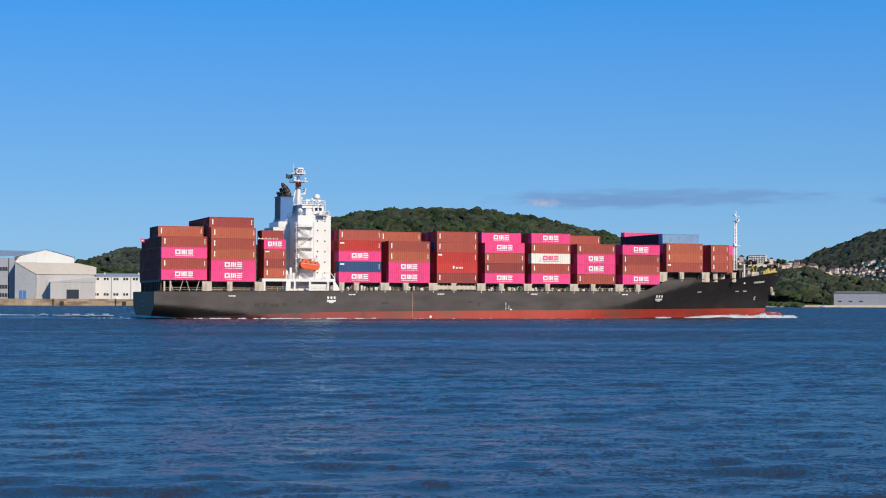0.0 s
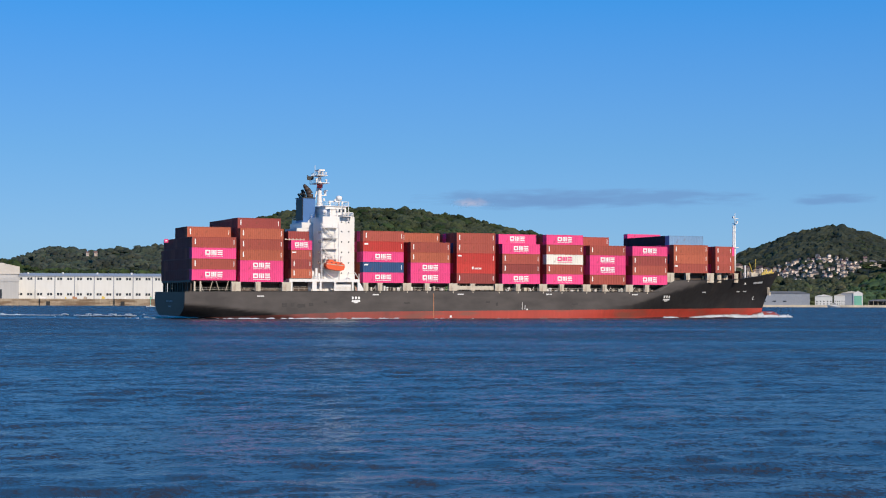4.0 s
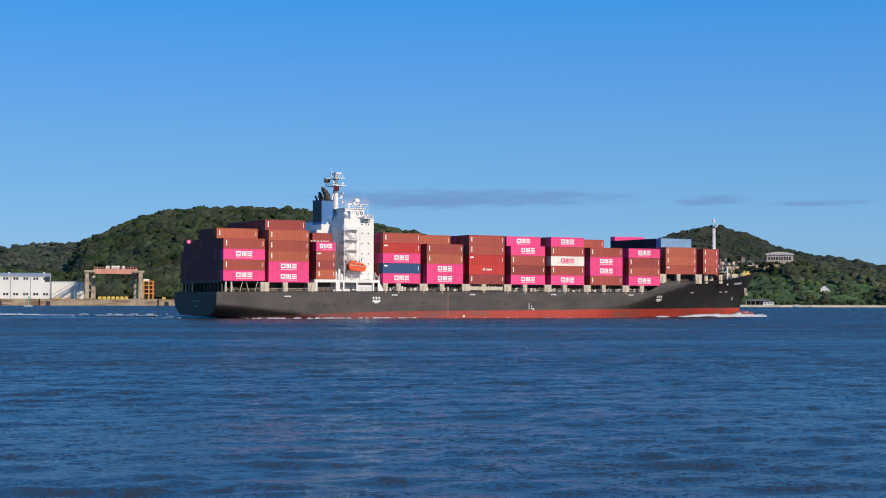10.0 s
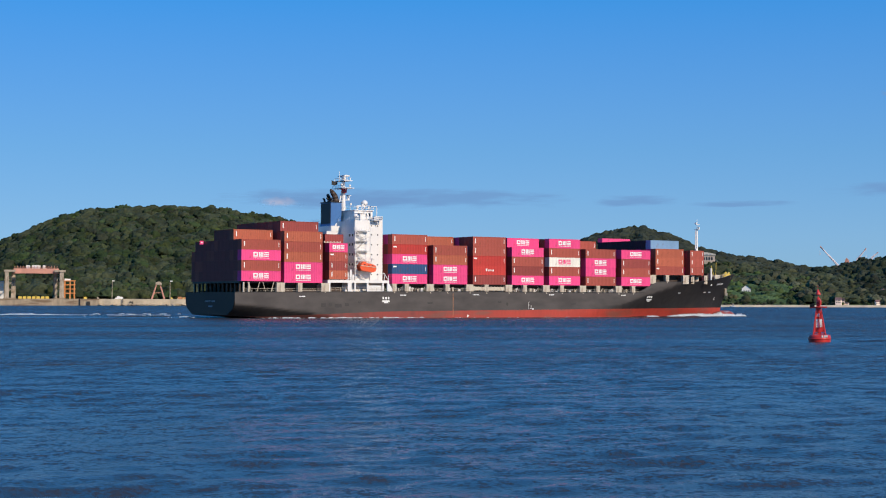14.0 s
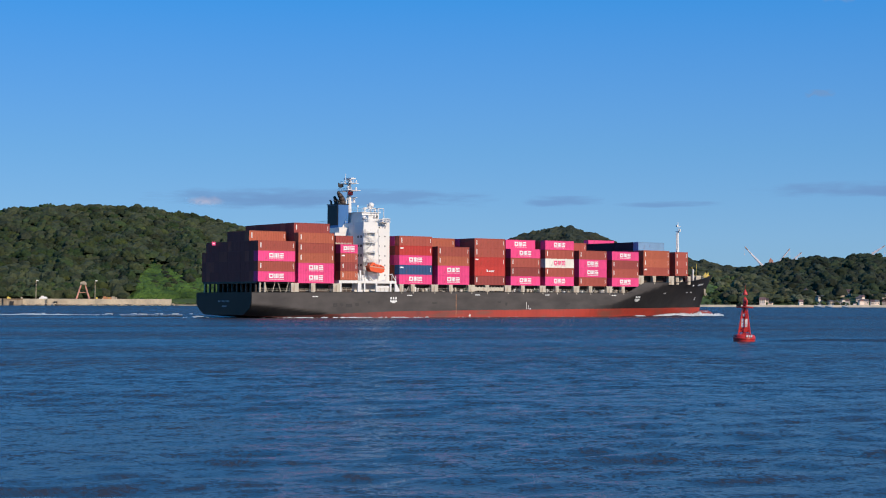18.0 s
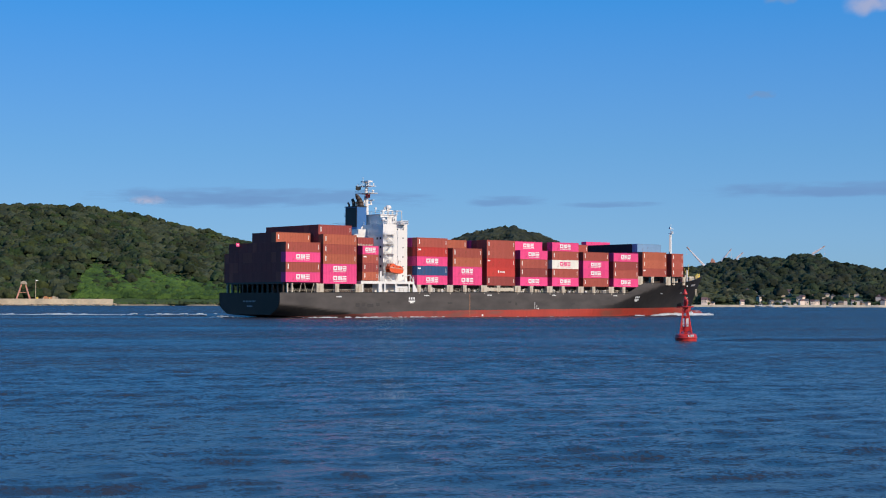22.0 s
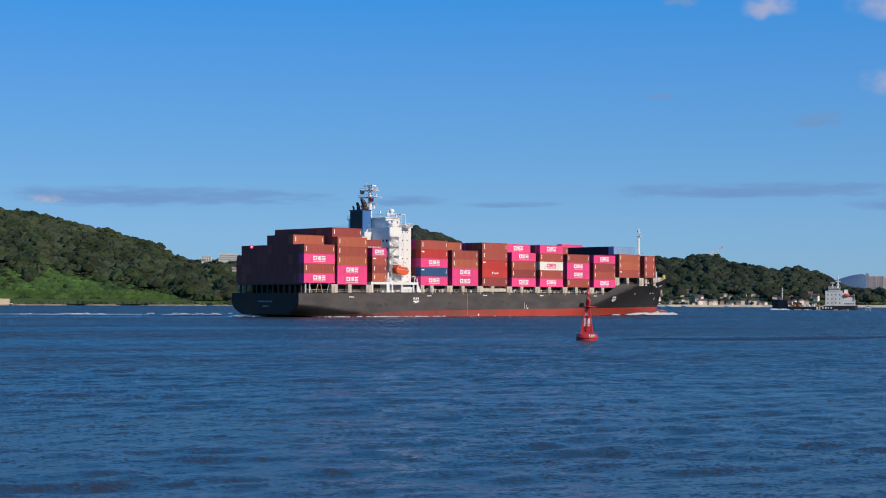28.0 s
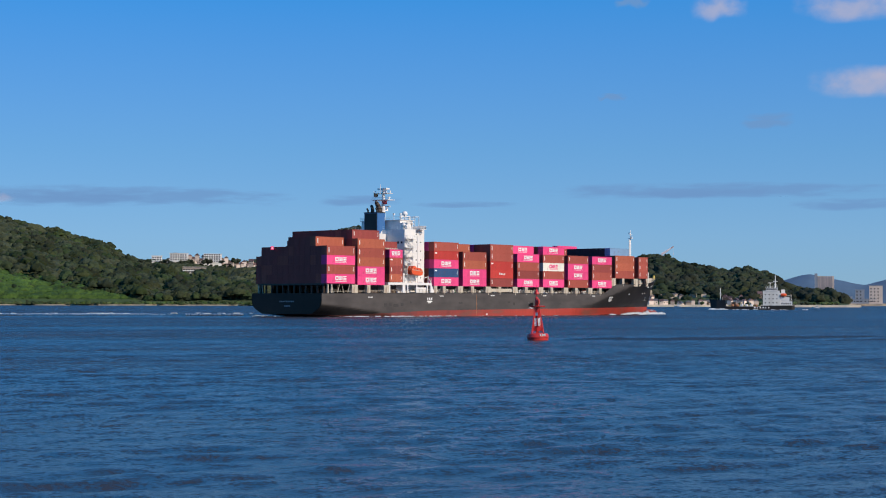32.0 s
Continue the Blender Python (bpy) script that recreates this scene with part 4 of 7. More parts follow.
    part("funnel_rim", Build().box(-13.0, -9.1, 13.15, 19.45, 33.9, 34.15), M_DARK, fun, "dark rim round the funnel top")

    def pipe(path, radii, material, label):
        b = Build()
        for (p, q), (ra, rb) in zip(zip(path[:-1], path[1:]), zip(radii[:-1], radii[1:])):
            b.tube(p, q, ra, rb, 12)
        part("exhaust_pipe", b, material, fun, label, True)

    pipe(((-10.2, 14.9, 34.0), (-10.3, 14.9, 35.2), (-10.8, 14.9, 36.2), (-11.6, 14.9, 37.2), (-12.0, 14.9, 37.9)), (1.0, 0.95, 0.82, 0.62, 0.3), M_SOOT_SHADE, "sooty horn-shaped main exhaust pipe")
    pipe(((-11.2, 17.0, 34.0), (-11.3, 17.0, 35.4), (-11.9, 17.0, 36.5)), (0.6, 0.55, 0.42), M_DARK, "black raked exhaust pipe")
    for x, y in ((-11.9, 14.4), (-12.3, 15.7), (-12.1, 18.3)):
        pipe(((x, y, 34.0), (x, y, 34.8), (x - 0.5, y, 35.4)), (0.32, 0.31, 0.28), M_DARK, "short black raked exhaust pipe")
    # lifeboat in its davits
    b = Build()
    keel = [(-2.75, -0.1), (-2.5, -0.75), (-1.9, -1.1), (1.9, -1.15), (2.55, -0.8), (2.75, 0.0)]
    rings = []
    for y, k, dz in ((-0.35, 0.9, -0.1), (-1.05, 1.0, 0.0), (-1.12, 0.98, 0.5), (1.12, 0.98, 0.5), (1.05, 1.0, 0.0), (0.35, 0.9, -0.1)):
        rings += [(x * k, y, max(z, -1.15) * (1.0 if dz < 0.3 else 0.2) + dz) for x, z in keel]
    b.add(rings, [(6 * r + i, 6 * r + i + 1, 6 * (r + 1) + i + 1, 6 * (r + 1) + i) for r in range(5) for i in range(5)] + [tuple(6 * r for r in range(6)), tuple(6 * r + 5 for r in range(5, -1, -1)), tuple(range(6)), tuple(range(35, 29, -1))])
    lb = part("lifeboat", b, M_LIFE, ship, "enclosed orange lifeboat in davits")
    lb.matrix_basis = pose(-7.9, 0.95, 14.55, 0, 6, 0)
    part("canopy", Build().prism([(-2.6, 0.3), (2.65, 0.3), (2.5, 0.75), (1.5, 1.15), (-0.6, 1.2), (-0.9, 1.55), (-1.9, 1.55), (-2.2, 1.0)], -0.98, 0.98), M_LIFE, lb, "orange moulded canopy with a helmsman's hood")
    part("rubbing_strake", Build().box(-2.7, 2.7, -1.2, -1.1, 0.2, 0.36), M_BEIGE, lb, "pale rubbing strake")
    for x in (-1.5, -0.2, 1.1):
        part("window_pane", Build().box(x, x + 0.5, -1.0, -0.97, 0.6, 0.85), M_GLASS, lb)
    for x in (-10.2, -5.6):
        b = Build().tube((x, 2.9, 11), (x, 1.9, 17.2), 0.15, n=6).tube((x, 1.9, 17.2), (x, 0.6, 17.0), 0.13, n=6).tube((x, 0.7, 17.0), (x, 0.7, 15.6), 0.05, n=4)
        part("davit", b, M_WHITE, ship, "white gravity davit")
    b = Build()
    for x in (-4.3, -2.2, -0.8):
        b.tube((x, 0.4, 10.9), (x, 0.4, 12.4), 0.11, n=5)
    b.tube((-4.3, 0.4, 12.4), (-2.2, 0.4, 12.9), 0.11, n=5).tube((-2.2, 0.4, 12.9), (-0.8, 0.4, 10.9), 0.11, n=5)
    part("boat_rail", b, M_WHITE, ship, "white bent rail before the lifeboat")
    b = Build()
    for k in range(12):
        x = -20.5 + k * 0.75
        b.box(x, x + 0.07, 0.3, 0.36, 10.9, 12.0)
    b.box(-20.5, -12.2, 0.3, 0.36, 11.95, 12.03).box(-20.5, -12.2, 0.3, 0.36, 11.4, 11.47)
    part("gallery_rail", b, M_WHITE, ship, "white gallery railing")
    for k, (x, w, h) in enumerate(((-14.6, 0.8, 2.2), (-13.4, 0.6, 3.0), (-14.2, 0.5, 1.2), (-12.6, 0.6, 1.6))):
        part("vent", Build().box(x, x + w, 1.0, 1.8, 10.9, 10.9 + h), M_WHITE, ship, "white deck ventilator")


deckhouse()


def hull_details():
    def skin(x, z):
        return MID - half_breadth(x, z)

    def mark(name, x, z, pieces, label):
        """Painted blocks that lie on the plating."""
        b = Build()
        for px, pz, w, h in pieces:
            corners = [(x + px, z + pz), (x + px + w, z + pz), (x + px + w, z + pz + h), (x + px, z + pz + h)]
            b.add([(cx, skin(cx, cz) - (0.1 if cx > 90 else 0.035), cz) for cx, cz in corners] + [(cx, skin(cx, cz) + 0.1, cz) for cx, cz in corners],
                  [(0, 1, 2, 3), (1, 0, 4, 5), (2, 1, 5, 6), (3, 2, 6, 7), (0, 3, 7, 4)])
        return part(name, b, M_MARK, hull, label)

    for x, z in ((-1.9, 4.3), (99.0, 5.0)):
        mark("tug_mark", x, z, ((-1.1, 1.1, 0.5, 0.7), (-0.2, 1.1, 0.5, 0.7), (0.7, 1.1, 0.5, 0.7), (-1.2, 0.35, 2.5, 0.45), (-0.6, 0, 1.3, 0.3)), "white tug push mark")
    for x, z in ((-29.5, 6.0), (4, 6.5), (30, 6.75), (58.5, 6.85), (87.5, 6.85)):
        mark("side_marking", x, z, ((-0.9, 0, 0.5, 0.28), (-0.3, 0, 0.4, 0.28), (0.2, 0, 0.8, 0.28)), "small white side lettering blocks")
    for x, z in ((113.7, 7.7), (129.7, 8.0), (133.2, 8.1)):
        mark("side_marking", x, z, ((-0.8, 0, 0.5, 0.3), (-0.2, 0, 0.9, 0.3)), "small white side lettering blocks")
    mark("bulb_mark", 138.6, 5.6, ((0, 0, 0.25, 0.9), (0.25, 0, 0.5, 0.25), (0.3, 0.8, 0.3, 0.25)), "white bulb mark")
    mark("load_line", 49.8, 2.5, ((-0.1, 0, 0.12, 2.2), (0.5, 0.2, 0.7, 0.12), (0.8, 0.5, 0.12, 0.8), (1.3, -0.1, 0.5, 0.4)), "white load line marks")
    mark("draught_mark", 27, 0.25, ((-0.3, 0, 0.6, 0.6),), "white fender spot")
    mark("name_lettering", 138.2, 10.6, tuple((-2.3 + 0.55 * k, 0.03 * k, 0.4, 0.6) for k in range(10)), "ship name as plain white blocks")
    name_block = Build().box(-0.03, 0, 0, 0.4, 0, 0.45).mesh("name_block", M_ROOF)
    for k in range(9):
        part("name_block", name_block, None, hull, "ship name as plain blocks").matrix_basis = pose(-50.32, 12.8 + 0.75 * k, 4.5)
    port_block = Build().box(-0.03, 0, 0, 0.5, 0, 0.4).mesh("port_block", M_ROOF)
    for k in range(4):
        part("port_block", port_block, None, hull, "home port as plain blocks").matrix_basis = pose(-50.32, 14.4 + 0.7 * k, 3.1)
    # black scuffs where tugs have pushed
    for x, z, w, h in ((-23.4, 3.1, 1.6, 1.2), (-20.9, 3.3, 1.1, 0.9), (-19.0, 3.0, 2.4, 1.1), (-15.6, 3.4, 1.3, 0.9), (-11.2, 4.2, 0.9, 0.7), (12.5, 4.1, 2.0, 0.5), (38.0, 4.4, 1.4, 0.6), (41.2, 3.6, 0.8, 1.0), (66.0, 3.9, 2.2, 0.5)):
        part("scuff", Build().prism([(0, 0.12), (0.3 * w, 0), (w, 0.1), (0.94 * w, h), (0.4 * w, 0.92 * h), (0.04 * w, h)], -0.02, 0.01), M_SCUFF, hull, "dark rubbed patch").matrix_basis = pose(x, skin(x + w, z) - 0.02, z)
    # rusty streak down the plating, anchor, hawse pipe, stem bar
    b = Build().box(0, 0.16, -0.02, 0, 0.2, 7.2)
    part("rust_streak", b, M_RUST, hull, "rusty weld line down the side").matrix_basis = pose(21.6, skin(20, 4), 0)
    x, z = 145.9, 8.6
    y = MID - half_breadth(x, z)
    b = Build().box(-0.3, 0.3, -0.7, 0.1, -1.6, 1.0).prism([(-1.7, -0.6), (-1.2, -1.9), (1.2, -1.9), (1.7, -0.6), (1.0, -1.2), (-1.0, -1.2)], -0.9, -0.3).lathe([(0.6, 0), (0.7, 0.2), (0.6, 0.4)], 12, (0, 0, 0.9))
    b.v = [(0.8 * px, 0.8 * py, 0.8 * pz) for px, py, pz in b.v]
    an = part("anchor", b, M_BEIGE, hull, "pale stockless anchor in its hawse")
    an.matrix_basis = pose(x + 0.4, y - 0.15, z, 0, 0, 40)
    # forecastle: foremast, windlass, breakwater, rails, yellow gear
    fm = part("foremast", Build().tube((135.0, 17.2, 11), (135.0, 17.2, 30), 0.34, 0.24, 10).tube((135, 17.2, 30), (135, 17.2, 33.4), 0.14, 0.1, 6), M_WHITE, ship, "white pole foremast", True)
    part("yard", Build().box(134.6, 135.4, 16.3, 18.1, 30, 30.18).box(134.2, 136.2, 17.1, 17.3, 31.7, 31.85).box(134.2, 134.6, 16.9, 17.5, 31.8, 32.4).box(135.6, 136, 16.9, 17.5, 30.2, 30.9), M_WHITE, fm)
    part("back_pole", Build().tube((134.0, 17.2, 11), (134.35, 17.2, 29.6), 0.24, 0.2, 8), M_WHITE, fm, "second white pole with rungs")
    for k in range(16):
        part("rung", Build().box(134.1, 135.0, 17.15, 17.25, 13 + k, 13.12 + k), M_WHITE, fm)
    part("lamp_platform", Build().box(134.1, 136, 16.4, 18, 22.3, 22.5).box(133.9, 134.4, 16.6, 17.2, 22.5, 23.3), M_WHITE, fm)
    part("breakwater", Build().box(129.4, 129.9, 6, 26.6, 10.4, 14.6).box(130.4, 131.0, 7.2, 8, 10.4, 14), M_SOOT_SHADE, ship, "dark steel breakwater")
    part("vent_post", Build().tube((131.2, 6.2, 10.4), (131.2, 6.2, 16.4), 0.32, n=8), M_WHITE, ship, "white vent post")
    for x, y in ((136.5, 11), (138.0, 19)):
        b = Build().tube((x, y - 2, 13.2), (x, y + 2, 13.2), 0.9, n=12).box(x - 1.2, x + 1.2, y - 2.4, y - 2.0, 11.6, 14.2).box(x - 1.2, x + 1.2, y + 2.0, y + 2.4, 11.6, 14.2).box(x - 1.6, x - 0.8, y - 0.7, y + 0.7, 11.6, 14.6)
        part("windlass", b, M_BEIGE, ship, "beige anchor windlass")
    b = Build()
    for k in range(7):
        f = k / 6
        x = 140.5 + 7.0 * f
        y = MID - half_breadth(x, 13.2) * 0.9
        b.box(x, x + 0.5, y, y + 0.5, deck_height(x) - 1.1, 14.6 + (k % 3) * 0.4)
    b.tube((139.5, 13, 12.5), (137.6, 13, 17.4), 0.12, n=5).tube((139.6, 13, 12.5), (140, 13, 18.6), 0.08, n=5)
    part("bow_gear", b, M_YEL, ship, "yellow fairleads and gear at the bow")
    b = Build()
    for k in range(14):
        x = 131 + k * 1.25
        y = MID - half_breadth(x, 13) + 0.15
        b.box(x, x + 0.07, y, y + 0.07, deck_height(x) - 0.1, deck_height(x) + 1.0)
        x2 = x + 1.25
        if k < 13:
            b.tube((x, y, deck_height(x) + 1.0), (x2, MID - half_breadth(x2, 13) + 0.15, deck_height(x2) + 1.0), 0.04, n=4)
    part("bow_rail", b, M_BEIGE, ship, "pale forecastle railing")


hull_details()
AFLOAT.append((ship, Matrix.Identity(4)))


def foam_sheet(name, spots, label):
    """Broken foam: many low ragged flecks of white water."""
    rng = random.Random(len(name) + len(spots))
    b = Build()
    for x, y, w, d, h in spots:
        n = 9
        ring = [(x + w * math.cos(2 * math.pi * i / n) * rng.uniform(0.6, 1.2), y + d * math.sin(2 * math.pi * i / n) * rng.uniform(0.6, 1.2)) for i in range(n)]
        top = [(x + (px - x) * 0.45, y + (py - y) * 0.45) for px, py in ring]
        b.add([(px, py, -0.15) for px, py in ring] + [(px, py, h * rng.uniform(0.5, 1.2)) for px, py in top] + [(x, y, h)],
              [(i, (i + 1) % n, n + (i + 1) % n, n + i) for i in range(n)] + [(n + i, n + (i + 1) % n, 2 * n) for i in range(n)])
    ob = new(name, b.mesh(name, M_FOAM, True))
    return tagged(ob, label, "foam", kind="stuff")


def bow_wave():
    """The wave that the stem throws up: a low ridge of water with a ragged white crest."""
    rng = random.Random(12)
    xs = np.linspace(149.5, 88, 150).tolist()
    ridge, crest, spots = [], [], []
    for x in xs:
        f = (149.5 - x) / 61.5
        y = MID - half_breadth(min(x, 143.9), 0) - 0.6 - 3.4 * f
        h = (0.75 + 0.35 * math.sin(2.2 + 13 * f)) * (1 - f) ** 0.8 + 0.12
        h += 0.1 * noise.noise(Vector((x * 0.6, 1, 2)))
        ridge += [(x, y - 2.2, -0.1), (x, y - 0.5, h * 0.55), (x, y, h), (x, y + 0.6, -0.1)]
        crest.append((x, y, h, f))
    ob = sheet("bow_wave", ridge, grid_faces(len(xs), 4), M_WATER)
    tagged(ob, "smooth bow wave rolling off the stem", "wave", kind="stuff")
    AFLOAT.append((ob, Matrix.Identity(4)))
    b = Build()
    # a white sheet of broken water that leans on the wave, thick at the stem and thin aft
    rows = []
    for x, y, h, f in crest:
        torn = 0.9 + 0.55 * noise.noise(Vector((x * 0.5, 2, 5))) + 0.45 * noise.noise(Vector((x * 1.7, 6, 1)))
        heap = sum(top * math.exp(-((x - mid) / (wide if x < mid else 0.55 * wide)) ** 2) for mid, wide, top in ((145.5, 7.5, 1.9), (132.5, 6.0, 0.95), (118.0, 9.0, 0.5), (101.0, 7.0, 0.3)))
        heap = max(0.0, heap * torn - 0.03)
        on = min(1.0, 5 * heap)
        rows += [(x, y - 2.25 * min(1.0, 0.35 + heap), -0.3 + 0.2 * on), (x, y - 0.75, -0.3 + on * (0.35 + 0.5 * h) + 0.25 * heap), (x, y - 0.1, -0.3 + on * (0.34 + h) + 0.45 * heap), (x, y + 0.5, -0.3)]
    b.add(rows, grid_faces(len(crest), 4).tolist())
    for (x0, y0, z0, f0), (x1, y1, z1, _) in zip(crest[:-1], crest[1:]):
        if f0 < 0.25 or noise.noise(Vector((x0 * 0.35, 3, 1))) < 0.1 * f0 * 4 - 0.05:
            continue
        r = (0.16 - 0.1 * f0) * rng.uniform(0.4, 1.3)
        dz = rng.uniform(-0.08, 0.12)
        b.tube((x0 + 0.1, y0 - 0.1, z0 + dz), (x1 - 0.1, y1 - 0.1, z1 + rng.uniform(-0.08, 0.12)), r, r * rng.uniform(0.6, 1.3), 6)
    for k in range(60):                          # broken water round the stem and the bulb
        f = rng.random() ** 1.8
        x = 153.5 - 24 * f + rng.uniform(-0.6, 0.6)
        y = MID - (half_breadth(x, 0) if x < 143.5 else 1.6) - 0.3 - rng.random() * (0.6 + 3.4 * f)
        spots.append((x, y, rng.uniform(0.2, 0.8), rng.uniform(0.15, 0.4), rng.uniform(0.1, 0.6) * (1.2 - 0.9 * f)))
    for k in range(24):
        x = 147.5 - 15 * rng.random() ** 1.4
        spots.append((x, MID - half_breadth(min(x, 143.5), 0) - 0.8 - rng.random() * 2.6, rng.uniform(0.3, 1.0), rng.uniform(0.2, 0.5), rng.uniform(0.25, 1.0)))
    for k in range(40):
        spots.append((152.2 + rng.uniform(-1, 2.6), MID + rng.uniform(-2.6, 2), rng.uniform(0.2, 0.7), rng.uniform(0.2, 0.5), rng.uniform(0.2, 0.9)))
    ob = foam_sheet("bow_foam", spots, "broken white water round the stem and along the crest")
    old = ob.data
    b.add([v.co[:] for v in old.vertices], [tuple(p.vertices) for p in old.polygons])
    ob.data = b.mesh("bow_foam", M_FOAM, True)
    AFLOAT.append((ob, Matrix.Identity(4)))


def wakes():
    rng = random.Random(12)
    bow_wave()
    spots = []
    for k in range(90):                         # flecks along the side
        x = rng.uniform(-18, 100)
        if math.sin(x * 0.13) + math.sin(x * 0.31 + 1) < 0.25 and rng.random() < 0.85:
            continue
        y = MID - half_breadth(x, 0) - rng.uniform(0.2, 2.6) - (2 if x < -25 else 0)
        spots.append((x, y, rng.uniform(0.15, 0.9) * rng.random() + 0.1, rng.uniform(0.06, 0.2), rng.uniform(0.03, 0.13)))
    for k in range(130):                        # the quarter wave breaking under the after body
        x = rng.choice((rng.gauss(-33, 5), rng.gauss(-15, 4.5), rng.gauss(0, 4)))
        spots.append((x, MID - half_breadth(x, 0.3) - rng.uniform(0.3, 2.4), rng.uniform(0.3, 1.3) * rng.random() + 0.15, rng.uniform(0.08, 0.25), rng.uniform(0.05, 0.3)))
    AFLOAT.append((foam_sheet("side_foam", spots, "thin white foam along the hull's waterline"), Matrix.Identity(4)))
    spots = []
    for k in range(60):                         # the wake astern, a long broken line
        s = rng.random() ** 0.9 * 330
        if math.sin(s * 0.09) + math.sin(s * 0.21 + 2) < rng.uniform(-0.3, 0.9) and s > 14:
            continue
        spots.append((-51 - s * 0.97 + rng.uniform(-3, 3), 25.5 + s * 0.72 + rng.gauss(0, 0.8 + s * 0.012), 0.12 + 1.5 * rng.random() ** 3, rng.uniform(0.04, 0.12), rng.uniform(0.012, 0.05)))
    crest = Build()
    for i in range(420):                         # its ragged white crest
        s = 3 + i * 0.62
        n1 = noise.noise(Vector((s * 0.11, 4, 2))) + 0.7 * noise.noise(Vector((s * 0.5, 1, 9)))
        if n1 < 0.05 + s * 0.0012:
            continue
        r = min(0.24, 0.07 + 0.16 * max(0.0, n1 + 0.15)) * rng.uniform(0.6, 1.2)
        y, z = 25.2 + s * 0.72 + rng.uniform(-0.5, 0.5), 0.35 + rng.uniform(-0.12, 0.1)
        crest.tube((-51 - 0.97 * s, y, z), (-51 - 0.97 * (s + 0.8), y + 0.58 + rng.uniform(-0.2, 0.2), z + rng.uniform(-0.08, 0.08)), r, r * rng.uniform(0.3, 1.2), 5)
    for i in range(620):                         # and the torn white sheets that tumble from it
        u = 0.43 * i - 1
        n1 = noise.noise(Vector((u * 0.035, 3, 8))) + 0.6 * noise.noise(Vector((u * 0.14, 7, 2))) + 0.3 * noise.noise(Vector((u * 0.9, 2, 5))) + (0.3 if u < 16 else 0)
        if n1 < -0.34 + u * 0.0016:
            continue
        h = min(0.26, 0.06 + 0.24 * max(0.0, n1)) * rng.uniform(0.5, 1.2)
        x, y = -50.5 - 0.97 * u, 24.6 + 0.72 * u + rng.uniform(-0.3, 0.3)
        low, w = 0.12 - 0.45 * (u < 6) + 0.1 * noise.noise(Vector((u * 0.3, 5, 5))), rng.uniform(0.6, 1.5)
        crest.add([(x - w, y - w * 0.7, low), (x - 0.2 * w, y - 0.5, low - 0.1), (x + w, y + w * 0.7, low), (x + 0.2 * w, y + 0.5, low - 0.05), (x - 0.4 * w, y - 0.2 * w, low + h), (x + 0.4 * w, y + 0.2 * w, low + 0.8 * h)], [(0, 1, 4), (1, 5, 4), (1, 2, 5), (2, 3, 5), (3, 4, 5), (3, 0, 4)])
    AFLOAT.append((tagged(new("wake_crest", crest.mesh("wake_crest", M_FOAM, True)), "ragged white crest of the stern wave", "foam", kind="stuff"), pose(0, 0, 0.6)))
    churn = []
    for k in range(110):
        churn.append((-49.5 - rng.random() ** 2 * 13, MID + rng.uniform(1, 22), rng.uniform(0.2, 0.9), rng.uniform(0.1, 0.3), rng.uniform(0.04, 0.2)))
    vs, fs = [], []
    for k, (off, spread, height) in enumerate(((1.5, 0.72, 0.5), (-7, 0.6, 0.22), (10, 0.85, 0.25), (-15, 0.5, 0.12))):
        for i in range(121):
            s = 4 + 330 * i / 120
            h = height * (0.7 + 0.9 * noise.noise(Vector((s * 0.05, k * 3, 0)))) * (1 - 0.5 * i / 120)
            y = 24 + off + s * spread + 1.5 * noise.noise(Vector((s * 0.03, k, 7)))
            for dy, hh in ((-4.0, -0.1), (-0.6, max(-0.05, h)), (0.8, max(-0.05, 0.9 * h)), (4.4, -0.1)):
                vs.append((-51 - 0.97 * s, y + dy, hh))
        fs += [tuple(q + 484 * k for q in face) for face in grid_faces(121, 4).tolist()]
    AFLOAT.append((tagged(sheet("wake_swell", vs, fs, M_WATER), "low dark swells spreading from the stern", "wave", kind="stuff"), Matrix.Identity(4)))
    AFLOAT.append((foam_sheet("stern_wake", spots, "broken white wake trailing astern"), pose(0, 0, 0.42)))
    AFLOAT.append((foam_sheet("stern_churn", churn, "churned white water under the transom"), Matrix.Identity(4)))


wakes()


# ---- land: hills, woods, shores ----
def np_mesh(name, verts, tris, material, smooth=False):
    me = bpy.data.meshes.new(name)
    me.vertices.add(len(verts))
    me.vertices.foreach_set("co", np.asarray(verts, np.float32).ravel())
    me.loops.add(3 * len(tris))
    me.loops.foreach_set("vertex_index", np.asarray(tris, np.int32).ravel())
    me.polygons.add(len(tris))
    me.polygons.foreach_set("loop_start", np.arange(0, 3 * len(tris), 3, dtype=np.int32))
    me.polygons.foreach_set("loop_total", np.full(len(tris), 3, np.int32))
    me.materials.append(material)
    me.update(calc_edges=True)
    if smooth:
        me.polygons.foreach_set("use_smooth", [True] * len(tris))
    return me


